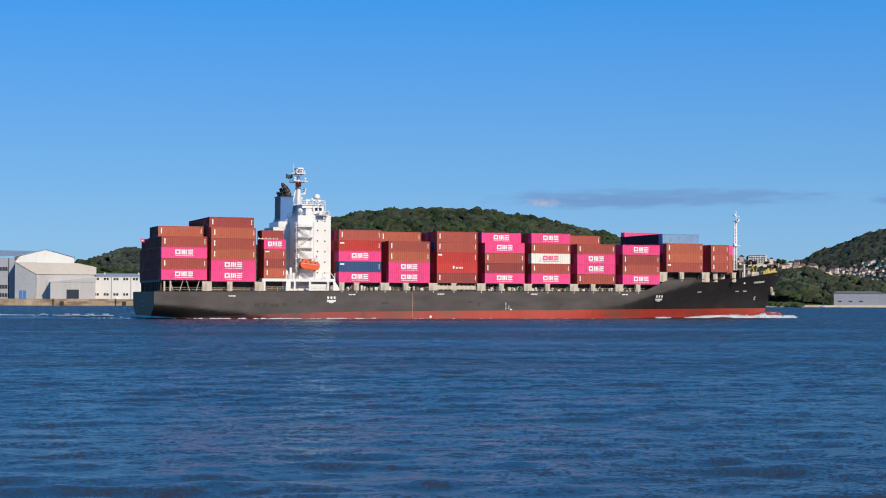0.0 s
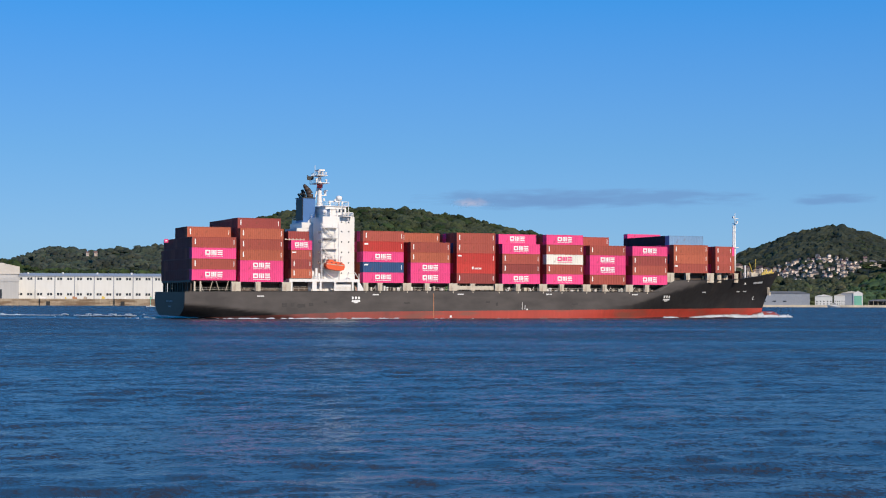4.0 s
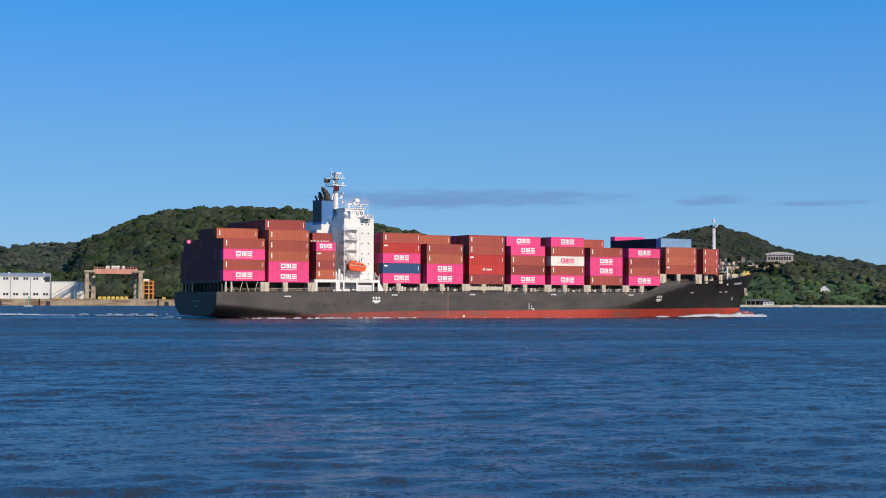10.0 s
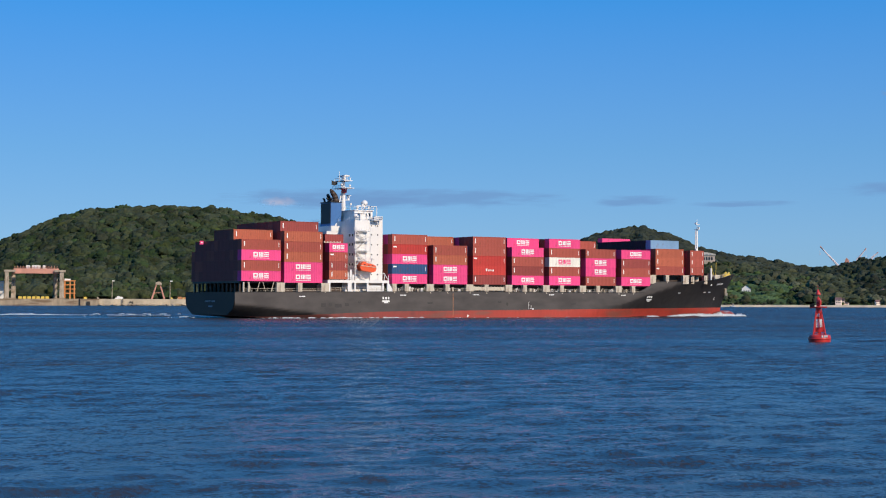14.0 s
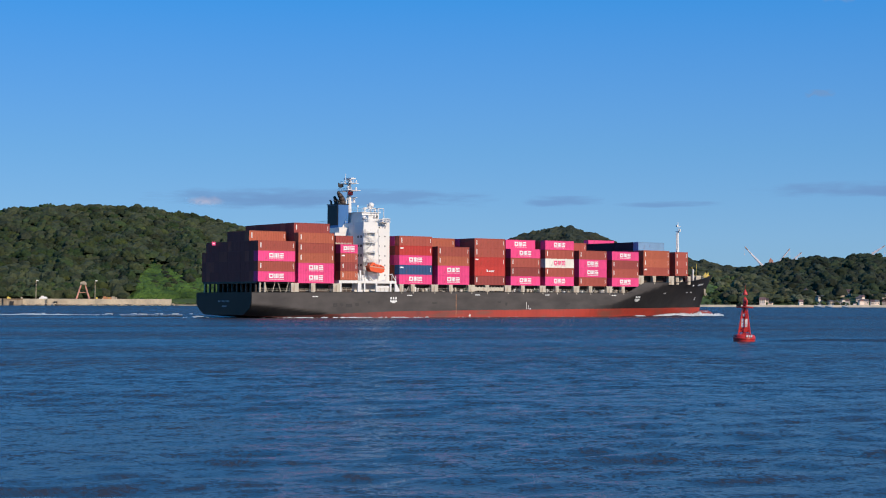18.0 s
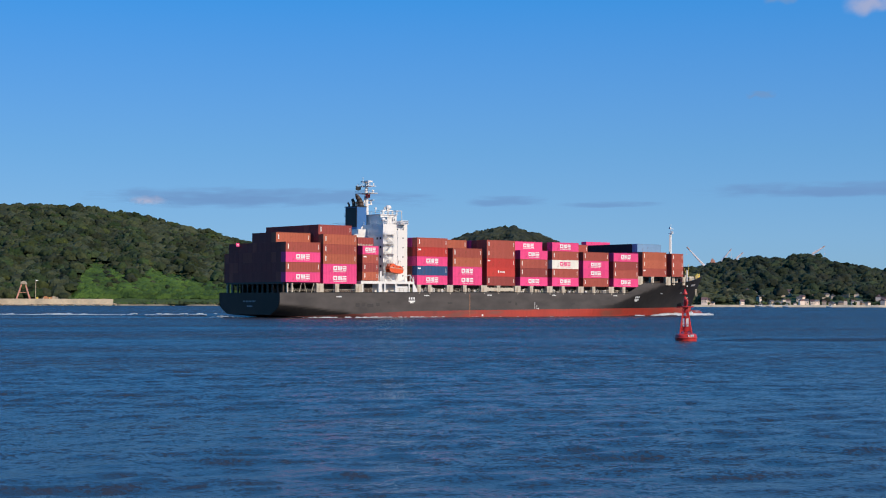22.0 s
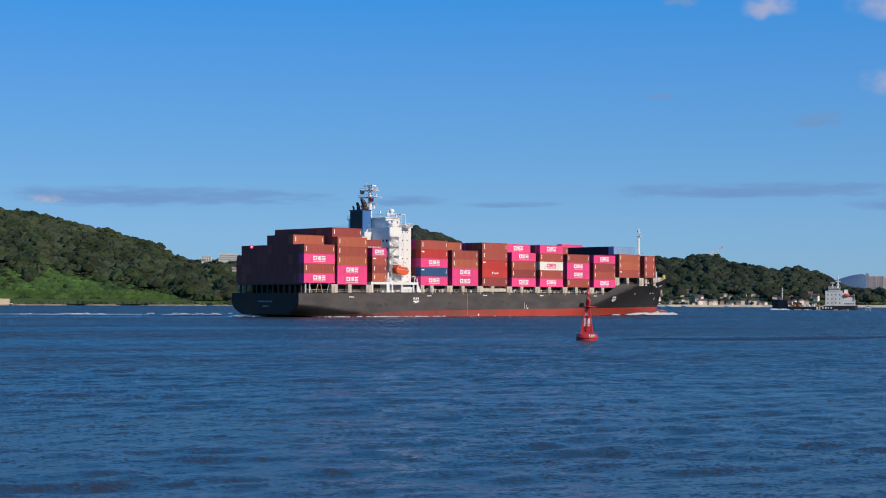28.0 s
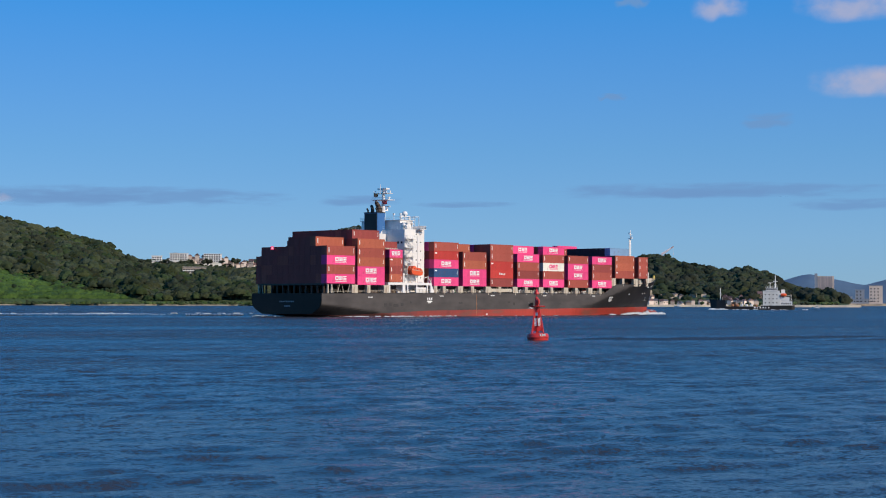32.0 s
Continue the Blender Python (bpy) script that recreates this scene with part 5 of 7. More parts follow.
def crown(seed, lumps=3, spread=0.55):
    """One tree crown of about unit radius: several ragged, overlapping leaf masses."""
    rng = random.Random(seed)
    vs, fs = [], []
    for k in range(lumps):
        bm = bmesh.new()
        bmesh.ops.create_icosphere(bm, subdivisions=2, radius=1.0)
        r = rng.uniform(0.42, 0.72)
        a = rng.uniform(0, 6.28)
        c = Vector((spread * math.cos(a) * (k > 0), spread * math.sin(a) * (k > 0), rng.uniform(-0.25, 0.5) + 0.3 * (k == 0)))
        base = len(vs)
        for v in bm.verts:
            n = noise.noise(v.co * 2.3 + Vector((seed * 3.1, k * 5.7, 0)))
            n2 = noise.noise(v.co * 5.5 + Vector((k * 2.9, seed * 1.3, 4)))
            p = v.co * r * (1 + 0.6 * n + 0.4 * n2)
            vs.append((p.x + c.x, p.y + c.y, p.z * 0.85 + c.z))
        bm.verts.ensure_lookup_table()
        fs += [tuple(base + v.index for v in f.verts) for f in bm.faces]
        bm.free()
    return np.array(vs), np.array(fs)


CROWNS = [crown(s, 2 + s % 3) for s in range(9)]
SHRUBS = [crown(20 + s, 3, 0.7) for s in range(3)]


def dome(seed, level=2, cut=-0.15):
    """The upper part of a broad tree: one leafy dome, lobed and torn at its edge."""
    bm = bmesh.new()
    bmesh.ops.create_icosphere(bm, subdivisions=level, radius=1.0)
    far = [v for v in bm.verts if v.co.z < cut]
    bmesh.ops.delete(bm, geom=far, context="VERTS")
    vs = []
    for v in bm.verts:
        q = v.co
        lobe = noise.noise(q * 1.6 + Vector((seed * 3.1, 5.7, 0)))
        clump = noise.noise(q * 3.9 + Vector((2.9, seed * 1.3, 4)))
        leaf = noise.noise(q * 11.0 + Vector((seed, 1.1, 8)))
        p = q * min(1.24, 1 + 0.5 * lobe + 0.6 * clump + (0.26 if level < 3 else 0.42) * leaf)
        vs.append((p.x, p.y, p.z * 0.95))
    bm.verts.index_update()
    fs = [tuple(v.index for v in f.verts) for f in bm.faces]
    bm.free()
    return np.array(vs), np.array(fs)


DOMES = [dome(s) for s in range(14)]
LEAFY = [dome(s, 3, -0.1) for s in range(18)]
TUFTS = [dome(40 + s, 1, -0.3) for s in range(6)]


def scatter(name, spots, kinds, material, label):
    """One wood: crowns at (x, y, z, radius, height factor), each turned its own way."""
    rng = np.random.RandomState(len(spots))
    V, F, k = [], [], 0
    for i, (x, y, z, r, h) in enumerate(spots):
        v, f = kinds[i % len(kinds)]
        a = rng.rand() * 6.28
        c, s = math.cos(a), math.sin(a)
        V.append(np.stack([(v[:, 0] * c - v[:, 1] * s) * r + x, (v[:, 0] * s + v[:, 1] * c) * r + y, v[:, 2] * r * h + z], -1))
        F.append(f + k)
        k += len(v)
    ob = new(name, np_mesh(name, np.concatenate(V), np.concatenate(F), material, True))
    at = ob.data.attributes.new("tone", "FLOAT", "POINT")
    at.data.foreach_set("value", np.concatenate([np.full(len(v), np.clip(0.45 + 0.3 * (rng.rand() - 0.5) + 0.9 * noise.noise(Vector((q[0] / 46, q[1] / 90, 3.0))) + 0.5 * noise.noise(Vector((q[0] / 19, q[1] / 40, 8.0))), 0, 1)) for v, q in zip(V, spots)]).astype(np.float32))
    return tagged(ob, label, "trees", kind="stuff")


class Hill:
    """A wooded slope from a foot line up to a ridge, told by the ridge's bearing and elevation from the eye."""

    def __init__(self, ridge, foot, crest, z_foot, trees=7.0, bulge=0.85):
        self.a, self.e = [p[0] for p in ridge], [p[1] for p in ridge]
        self.foot, self.crest, self.z_foot, self.trees, self.bulge = foot, crest, z_foot, trees, bulge

    def height(self, az, u):
        top = max(self.z_foot, up(float(np.interp(az, self.a, self.e)), self.crest) - self.trees)
        rough = 5.0 * noise.noise(Vector((az * 0.9, u * 5, self.crest * 0.01))) + 2.5 * noise.noise(Vector((az * 2.6, u * 12, 3)))
        if u <= 1:
            return self.z_foot + (top - self.z_foot) * (u ** self.bulge) * (1 - 0.12 * math.sin(math.pi * u)) + rough * math.sin(math.pi * u) * min(1, (top - self.z_foot) / 40)
        return top - (u - 1) * 2.0 * (top - self.z_foot)

    def at(self, az, u):
        d = self.foot + (self.crest - self.foot) * u
        a = radians(az)
        return d * math.sin(a), d * math.cos(a), self.height(az, u)

    def ground(self, name, label, material=None):
        azs = np.arange(self.a[0], self.a[-1] + 0.01, 0.12)
        us = np.concatenate([[-0.02], np.linspace(0, 1, 20), np.linspace(1.08, 1.45, 4)])
        vs = [self.at(a, u) if u >= 0 else ((self.foot - 18) * math.sin(radians(a)), (self.foot - 18) * math.cos(radians(a)), 0.8) for u in us for a in azs]
        ob = sheet(name, vs, grid_faces(len(us), len(azs)), material or M_LAND)
        return tagged(ob, label, "hill", kind="structure")

    def canopy(self, name, seed, material, label, keep=None, step=2.3, big=13.0, small=5.0, relief=1.0, drop=3.4, reach=None, top=1.06):
        """A closed roof of crowns over the slope: domes of two sizes, each with its own height and tone."""
        lo, hi = reach or (self.a[0], self.a[-1])
        azs = np.arange(lo, hi, math.degrees(step / self.crest))
        us = np.arange(0.0, top, step * 1.15 / (self.crest - self.foot))
        U, A = np.meshgrid(us, azs, indexing="ij")
        P = np.array([self.at(a, u) for u, a in zip(U.ravel(), A.ravel())])
        d = self.foot + (self.crest - self.foot) * U.ravel()
        X, Y = np.radians(A.ravel()) * self.crest, d * 1.0
        rng = np.random.RandomState(seed)
        lift, tone = np.zeros(len(X)), np.zeros(len(X))
        for size, amp, share in ((2.8 * big, 9.0, 0.35), (big, 8.5, 0.4), (small, 2.4, 0.25)):
            gx, gy = np.floor(X / size).astype(int), np.floor(Y / size).astype(int)
            gx0, gy0 = gx.min() - 2, gy.min() - 2
            shape = (gx.max() - gx0 + 4, gy.max() - gy0 + 4)
            jx, jy, hh = rng.rand(*shape), rng.rand(*shape), rng.rand(*shape)
            best, which = np.full(len(X), 9e9), np.zeros(len(X))
            for ix in (-1, 0, 1):
                for iy in (-1, 0, 1):
                    cx, cy = gx - gx0 + ix, gy - gy0 + iy
                    q = ((gx + ix + jx[cx, cy]) * size - X) ** 2 + ((gy + iy + jy[cx, cy]) * size - Y) ** 2
                    near = q < best
                    best, which = np.where(near, q, best), np.where(near, hh[cx, cy], which)
            dome = np.sqrt(np.clip(1 - best / (0.8 * size) ** 2, 0, 1))
            lift += amp * (0.35 + 0.65 * which) * dome
            tone += share * (0.25 + 0.75 * which)
        lift += rng.normal(0, 0.3, len(X)) - 4.0
        if keep:
            on = np.array([keep(a, u) for u, a in zip(U.ravel(), A.ravel())], float).reshape(U.shape)
            for _ in range(3):
                for ax in (0, 1):
                    on = (on + np.roll(on, 1, ax) + np.roll(on, -1, ax)) / 3
            lift = (lift + 4) * on.ravel() ** 2 - 4 * (on.ravel() < 0.02)
        foot_in = np.clip(U.ravel() * (self.crest - self.foot) / 9, 0, 1)
        lift = lift * foot_in - 1.5 * (1 - foot_in)
        edge = np.clip(np.minimum(A.ravel() - lo, hi - A.ravel()) / 0.2, 0, 1)
        P[:, 2] += (0.8 * relief * lift - drop) * edge - 1.5 * (1 - edge)
        out = P[:, :2] / np.linalg.norm(P[:, :2], axis=1)[:, None]
        P[:, :2] -= out * (0.9 * relief * np.clip(lift, 0, None) * edge)[:, None]
        ob = sheet(name, P, grid_faces(len(us), len(azs)), material, False)
        broad = np.array([noise.noise(Vector((x / 75, y / 120, seed * 3.0))) for x, y in zip(X, Y)])
        tone = np.clip((tone - 0.62) * 1.7 + 0.6 + 0.55 * broad, 0, 1.3)
        at = ob.data.attributes.new("tone", "FLOAT", "POINT")
        at.data.foreach_set("value", tone.astype(np.float32))
        return tagged(ob, label, "trees", kind="stuff")

    def stand(self, seed, across, deep, size, keep=None, lift=(0.4, 2.6)):
        """A closed wood: a crown for every few metres of slope, set unevenly."""
        rng = random.Random(seed)
        out = []
        for u in np.arange(0.004, 1.04, deep / (self.crest - self.foot)).tolist():
            for a in np.arange(self.a[0] + 0.1, self.a[-1] - 0.05, math.degrees(across / self.crest)).tolist():
                az, v = a + rng.uniform(-0.5, 0.5) * math.degrees(across / self.crest), u + rng.uniform(-0.5, 0.5) * deep / (self.crest - self.foot)
                v = max(0.0, v)
                if keep and not keep(az, v):
                    continue
                x, y, z = self.at(az, min(v, 1.02))
                old = max(0.0, min(1.0, 0.5 + 1.2 * noise.noise(Vector((az * 2.2, v * 11, seed)))))
                r = size[0] + (size[1] - size[0]) * (0.5 * old + 0.5 * rng.random() ** 1.5)
                out.append((x, y, z + (rng.uniform(*lift) if v < 0.85 else 0.6 * sum(lift)) + 0.1 * r * (v < 0.85) + (lift[1] > 1) * ((8.5 if v < 0.85 else 2.0) * noise.noise(Vector((az * 1.15, v * 7.5, 7))) + 3.0 * noise.noise(Vector((az * 3.1, v * 17, 2)))), r, rng.uniform(0.7, 1.2) if v < 0.85 else rng.uniform(0.6, 0.9)))
        return out

    def spots(self, count, seed, size=(4.0, 7.5), keep=None, squat=(0.6, 1.1), sink=0.15):
        rng = random.Random(seed)
        out = []
        while len(out) < count:
            az, u = rng.uniform(self.a[0], self.a[-1]), rng.random() ** 0.85 * 1.03
            if keep and not keep(az, u):
                continue
            x, y, z = self.at(az, min(u, 1.0))
            r = size[0] + (size[1] - size[0]) * (0.55 * rng.random() ** 1.6 + 0.45 * max(0, min(1, 0.5 + 1.1 * noise.noise(Vector((az * 3.1, u * 14, 9))))))
            out.append((x, y, z + r * sink, r, rng.uniform(*squat)))
        return out


LOW = Hill(((-17, 1.0), (-13.2, 1.2), (-12.3, 1.4), (-11.9, 1.52), (-11.44, 1.75), (-10.69, 1.87), (-10.21, 1.78), (-9.74, 1.69), (-9.26, 1.75), (-7.82, 1.9), (-6.65, 1.97), (-5.7, 2.02), (-4.5, 2.0), (-3.5, 1.6)), 2180, 2760, 12, 2.5)
FRONT_BANK = Hill(((-15, 1.0), (-13.2, 1.3), (-12.7, 1.55), (-12.4, 1.58), (-12.1, 1.5), (-11.8, 1.3), (-11.3, 1.2), (-10.7, 1.25), (-9.8, 1.15), (-8.6, 1.25), (-7.4, 1.2), (-6.4, 1.1), (-5.8, 0.9), (-5.2, 0.5)), 1985, 2090, 9)
MAIN = Hill(((-7.4, 0.1), (-6.8, 0.5), (-6.4, 0.95), (-6.05, 1.7), (-5.75, 2.12), (-4.71, 2.6), (-3.85, 3.0), (-3.17, 3.17), (-2.39, 3.26), (-1.0, 3.33), (0.35, 3.35), (1.21, 3.33), (2.04, 3.18), (2.6, 3.13), (3.74, 2.93), (4.86, 2.65), (5.5, 2.5), (6.78, 2.2), (7.14, 2.1), (7.75, 1.75), (8.1, 1.62), (8.5, 1.5), (10, 1.5), (11.2, 1.4), (12, 1.1), (12.6, 0.6)), 1880, 2420, 6)
PEAK = Hill(((11.6, 1.0), (12.0, 1.3), (12.64, 1.59), (13.59, 1.97), (14.53, 2.352), (15.24, 2.557), (15.9, 2.66), (16.31, 2.674), (17.06, 2.417), (18, 2.024), (18.9, 1.79), (19.47, 1.655), (20.43, 1.5), (21.38, 1.3), (22.14, 1.2), (22.71, 1.14), (23.6, 0.8)), 2260, 2850, 10, 3.0)
FORE = Hill(((10.6, 0.7), (11.2, 1.0), (11.8, 1.2), (12.6, 1.28), (13.3, 1.12), (13.9, 1.0), (14.8, 0.88), (16, 0.85), (16.8, 0.95), (17.6, 1.22), (18.4, 1.36), (19.2, 1.42), (20, 1.36), (21, 1.25), (22, 1.12), (22.7, 1.05), (23.3, 0.95), (24, 0.6), (24.6, 0.2)), 1960, 2200, 4)
EAST = Hill(((21.6, 0.9), (22.27, 1.245), (22.85, 1.303), (23.33, 1.4), (24, 1.555), (24.86, 1.611), (25.81, 1.588), (26.05, 1.684), (26.5, 1.75), (27.01, 1.6), (27.3, 1.45), (28, 1.36), (28.95, 1.17), (29.53, 1.26), (30.3, 1.1), (30.77, 0.81), (31.25, 0.55), (32.0, 0.42), (32.57, 0.33), (33.0, 0.1)), 2010, 2440, 4)


def meadow(az, u):
    """The bright climbers and grass on the lower slope."""
    top = float(np.interp(az, (1.0, 1.35, 1.6, 2.2, 2.7, 2.95, 3.4, 4.4, 5.5, 6.7, 8.4), (0.0, 0.28, 0.43, 0.37, 0.17, 0.15, 0.29, 0.25, 0.21, 0.13, 0.0)))
    return u < top * (1 + 0.4 * noise.noise(Vector((az * 1.7, 5, 1))) + 0.45 * noise.noise(Vector((az * 6.5, 2, 8))) + 0.3 * noise.noise(Vector((az * 17, 4, 3))))


def meadow_fore(az, u):
    return (16.4 < az < 18.6 and u < 0.82 + 0.5 * noise.noise(Vector((az * 2, 1, 7))) and noise.noise(Vector((az * 5, u * 9, 4))) < 0.42) or (18.6 <= az < 21.5 and u < 0.55 + 0.5 * noise.noise(Vector((az * 1.6, 3, 2))) and noise.noise(Vector((az * 5, u * 9, 4))) < 0.36) or (19 < az < 22 and 0.75 < u < 0.85)


LOW.ground("hill_low", "low wooded hill behind the shipyard")
MAIN.ground("hill_main", "long steep wooded hill over the quay")
PEAK.ground("hill_peak", "rounded wooded peak with houses at its foot", M_LEAF2)
FORE.ground("hill_slope", "green shore slope with scattered trees", M_GRASS)
EAST.ground("hill_east", "dark wooded ridge behind the village")
def terraces(az, u):
    return u > 0.53 or u < 0.17 or az > 17.3 or noise.noise(Vector((az * 6, u * 26, 2))) > 0.3


FRONT_BANK.ground("hill_bank", "low bank with bushes behind the shipyard")
FRONT_BANK.canopy("bank_undergrowth", 8, M_LEAF, "olive bushes behind the warehouse", big=9.0, step=3.6)
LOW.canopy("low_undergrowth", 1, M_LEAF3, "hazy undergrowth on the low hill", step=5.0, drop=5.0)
MAIN.canopy("main_undergrowth", 2, M_LEAF, "dark undergrowth on the steep hill", lambda a, u: not meadow(a, u), step=4.4, drop=5.5)
PEAK.canopy("peak_undergrowth", 3, M_LEAF2, "dark undergrowth on the rounded peak", terraces, step=5.0, drop=5.0)
FORE.canopy("slope_undergrowth", 4, M_LEAF, "green undergrowth on the shore slope", lambda a, u: not meadow_fore(a, u), step=3.8, drop=4.5)
EAST.canopy("east_undergrowth", 5, M_LEAF2, "dark undergrowth on the ridge behind the village", lambda a, u: u > 0.16, step=4.6, drop=5.0)
scatter("bank_trees", FRONT_BANK.stand(18, 7.5, 10, (2.6, 5.5)), LEAFY, M_LEAF, "olive green trees behind the warehouse")
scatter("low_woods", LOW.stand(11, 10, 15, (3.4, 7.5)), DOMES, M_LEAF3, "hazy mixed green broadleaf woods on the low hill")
scatter("main_woods", MAIN.stand(12, 9.0, 12, (3.8, 10.5), lambda a, u: not meadow(a, u) and not (7.7 < a < 12.4 and u > 0.72 and noise.noise(Vector((a * 9, u * 20, 1))) < 0.15)), LEAFY, M_LEAF, "dense olive and dark green broadleaf woods on the steep hill")
scatter("peak_woods", PEAK.stand(13, 9, 14, (3.0, 7.0), terraces, (0.0, 1.0)), DOMES, M_LEAF2, "dark green woods on the rounded peak")
scatter("slope_woods", FORE.stand(14, 9, 12, (3.0, 7.5), lambda a, u: not meadow_fore(a, u), (0.0, 2.0)), LEAFY, M_SLOPE, "green trees on the shore slope")
scatter("east_woods", EAST.stand(15, 9.8, 13, (3.8, 10.0), lambda a, u: u > 0.17 or noise.noise(Vector((a * 7, u * 30, 5))) > 0.12), LEAFY, M_LEAF2, "dark green woods on the ridge behind the village")
MAIN.canopy("climbers", 9, M_SHRUB, "bright green climbers and grass on the lower slope", meadow, step=2.2, big=8.0, small=3.2, relief=0.3, drop=-0.3, reach=(0.9, 8.7), top=0.6)
scatter("meadow_tufts", MAIN.stand(21, 3.6, 5.2, (0.8, 2.6), meadow, (-0.2, 0.7)), TUFTS, M_SHRUB, "tufts of bright green climbers on the lower slope")
scatter("meadow_edge", MAIN.spots(170, 22, (2.0, 5.5), lambda a, u: meadow(a, u * 0.8) and u > 0.05, sink=0.3), LEAFY, M_LEAF, "dark bushes along the edge of the green slope")
FORE.canopy("slope_grass", 10, M_SCRUB, "green grass and shrubs on the shore slope", meadow_fore, step=3.0, big=8.0, small=3.2, relief=0.3, drop=-0.4)
scatter("slope_tufts", FORE.stand(23, 5.0, 7.0, (1.2, 3.6), meadow_fore, (-0.2, 0.6)), TUFTS, M_SCRUB, "tufts of grass and scrub on the shore slope")
scatter("slope_saplings", FORE.spots(190, 26, (2.4, 5.6), meadow_fore, (0.8, 1.3), sink=0.25), LEAFY, M_SCRUB, "mid-green young trees on the shore slope")
scatter("slope_bushes", FORE.spots(300, 16, (1.6, 4.6), meadow_fore, (0.5, 0.9), sink=0.1), LEAFY, M_LEAF, "dark bushes and small trees dotted over the shore slope")


def meadow_sheet():
    azs = np.arange(1.1, 8.41, 0.08)
    vs = []
    for k in range(15):
        for a in azs:
            lim = max([u for u in np.linspace(0, 0.6, 61) if meadow(a, u)] or [0.0])
            x, y, z = MAIN.at(a, lim * max(0, k - 1) / 13)
            if k == 0:
                x, y, z = (1863 * math.sin(radians(a)), 1863 * math.cos(radians(a)), 0.6)
            vs.append((x, y, z + (0.9 if k < 14 else -1.0)))
    tagged(sheet("meadow", vs, grid_faces(15, len(azs)), M_GRASS), "bright green grassy lower slope", "grass", kind="structure")


meadow_sheet()


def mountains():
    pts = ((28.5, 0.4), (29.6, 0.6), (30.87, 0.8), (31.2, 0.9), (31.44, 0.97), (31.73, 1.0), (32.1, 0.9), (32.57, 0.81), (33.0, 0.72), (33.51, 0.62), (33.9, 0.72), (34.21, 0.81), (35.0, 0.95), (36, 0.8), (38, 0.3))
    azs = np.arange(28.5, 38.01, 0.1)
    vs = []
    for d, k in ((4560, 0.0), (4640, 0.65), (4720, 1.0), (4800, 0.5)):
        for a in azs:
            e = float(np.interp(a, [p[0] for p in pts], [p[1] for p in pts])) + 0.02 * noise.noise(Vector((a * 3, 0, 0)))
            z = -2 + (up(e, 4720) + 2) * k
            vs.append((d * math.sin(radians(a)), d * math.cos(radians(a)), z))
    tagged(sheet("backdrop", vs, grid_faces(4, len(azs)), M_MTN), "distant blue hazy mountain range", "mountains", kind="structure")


mountains()


def strip(name, a0, a1, d0, d1, z, material, label, step=0.1, ragged=0.0, category="ground"):
    """Level land along the shore: a front wall into the water and a top."""
    azs = np.arange(a0, a1 + step / 2, step)
    rows = []
    for d, zz in ((d0, -2.0), (d0 + (5 if ragged > 3 else 0), z), (d0 + 8, z + 0.05), (d1, z + 0.3)):
        for a in azs:
            dd = d + (ragged * noise.noise(Vector((a * 2.2, 0, d0 * 0.01))) if d < d1 else 0)
            rows.append((dd * math.sin(radians(a)), dd * math.cos(radians(a)), zz + (0.4 * noise.noise(Vector((a * 5, d, 1))) if zz > 0 and ragged else 0)))
    ob = sheet(name, rows, grid_faces(4, len(azs)), material, False)
    return tagged(ob, label, category, kind="structure")


strip("quay", -20, -2.6, 1800, 1975, 7.3, M_QUAY, "stained concrete shipyard quay", category="quay")
strip("quay_end", -2.6, 2.4, 1801, 1990, 7.2, M_SAND, "pale rubble end of the quay", ragged=3, category="quay")
_rr = random.Random(14)
scatter("quay_rubble", [place(a, 1799.5 + _rr.uniform(-2.5, 2), _rr.uniform(-0.5, 1.6)).to_translation()[:] + (_rr.uniform(0.5, 1.8), 0.6) for a in np.linspace(-2.6, 2.5, 260).tolist()], SHRUBS, M_SAND, "pale rubble and broken stone along the quay's edge")
strip("shore_bank", 2.35, 12.2, 1852, 1930, 1.3, M_SHORE, "narrow pale bank along the water", ragged=8)
strip("beach", 12.0, 33.4, 1905, 2100, 2.4, M_SAND, "pale sandy shore below the village", ragged=4, category="beach")
strip("far_shore", 32.6, 40, 2900, 3900, 4.0, M_QUAY, "far built-up waterfront", ragged=14)


# ---- the shipyard ----
def thing_at(name, m, label, category, group=""):
    ob = tagged(new(name), label, category, group)
    ob.matrix_basis = m
    return ob


def dims(az0, az1, d):
    return d * radians(az1 - az0)


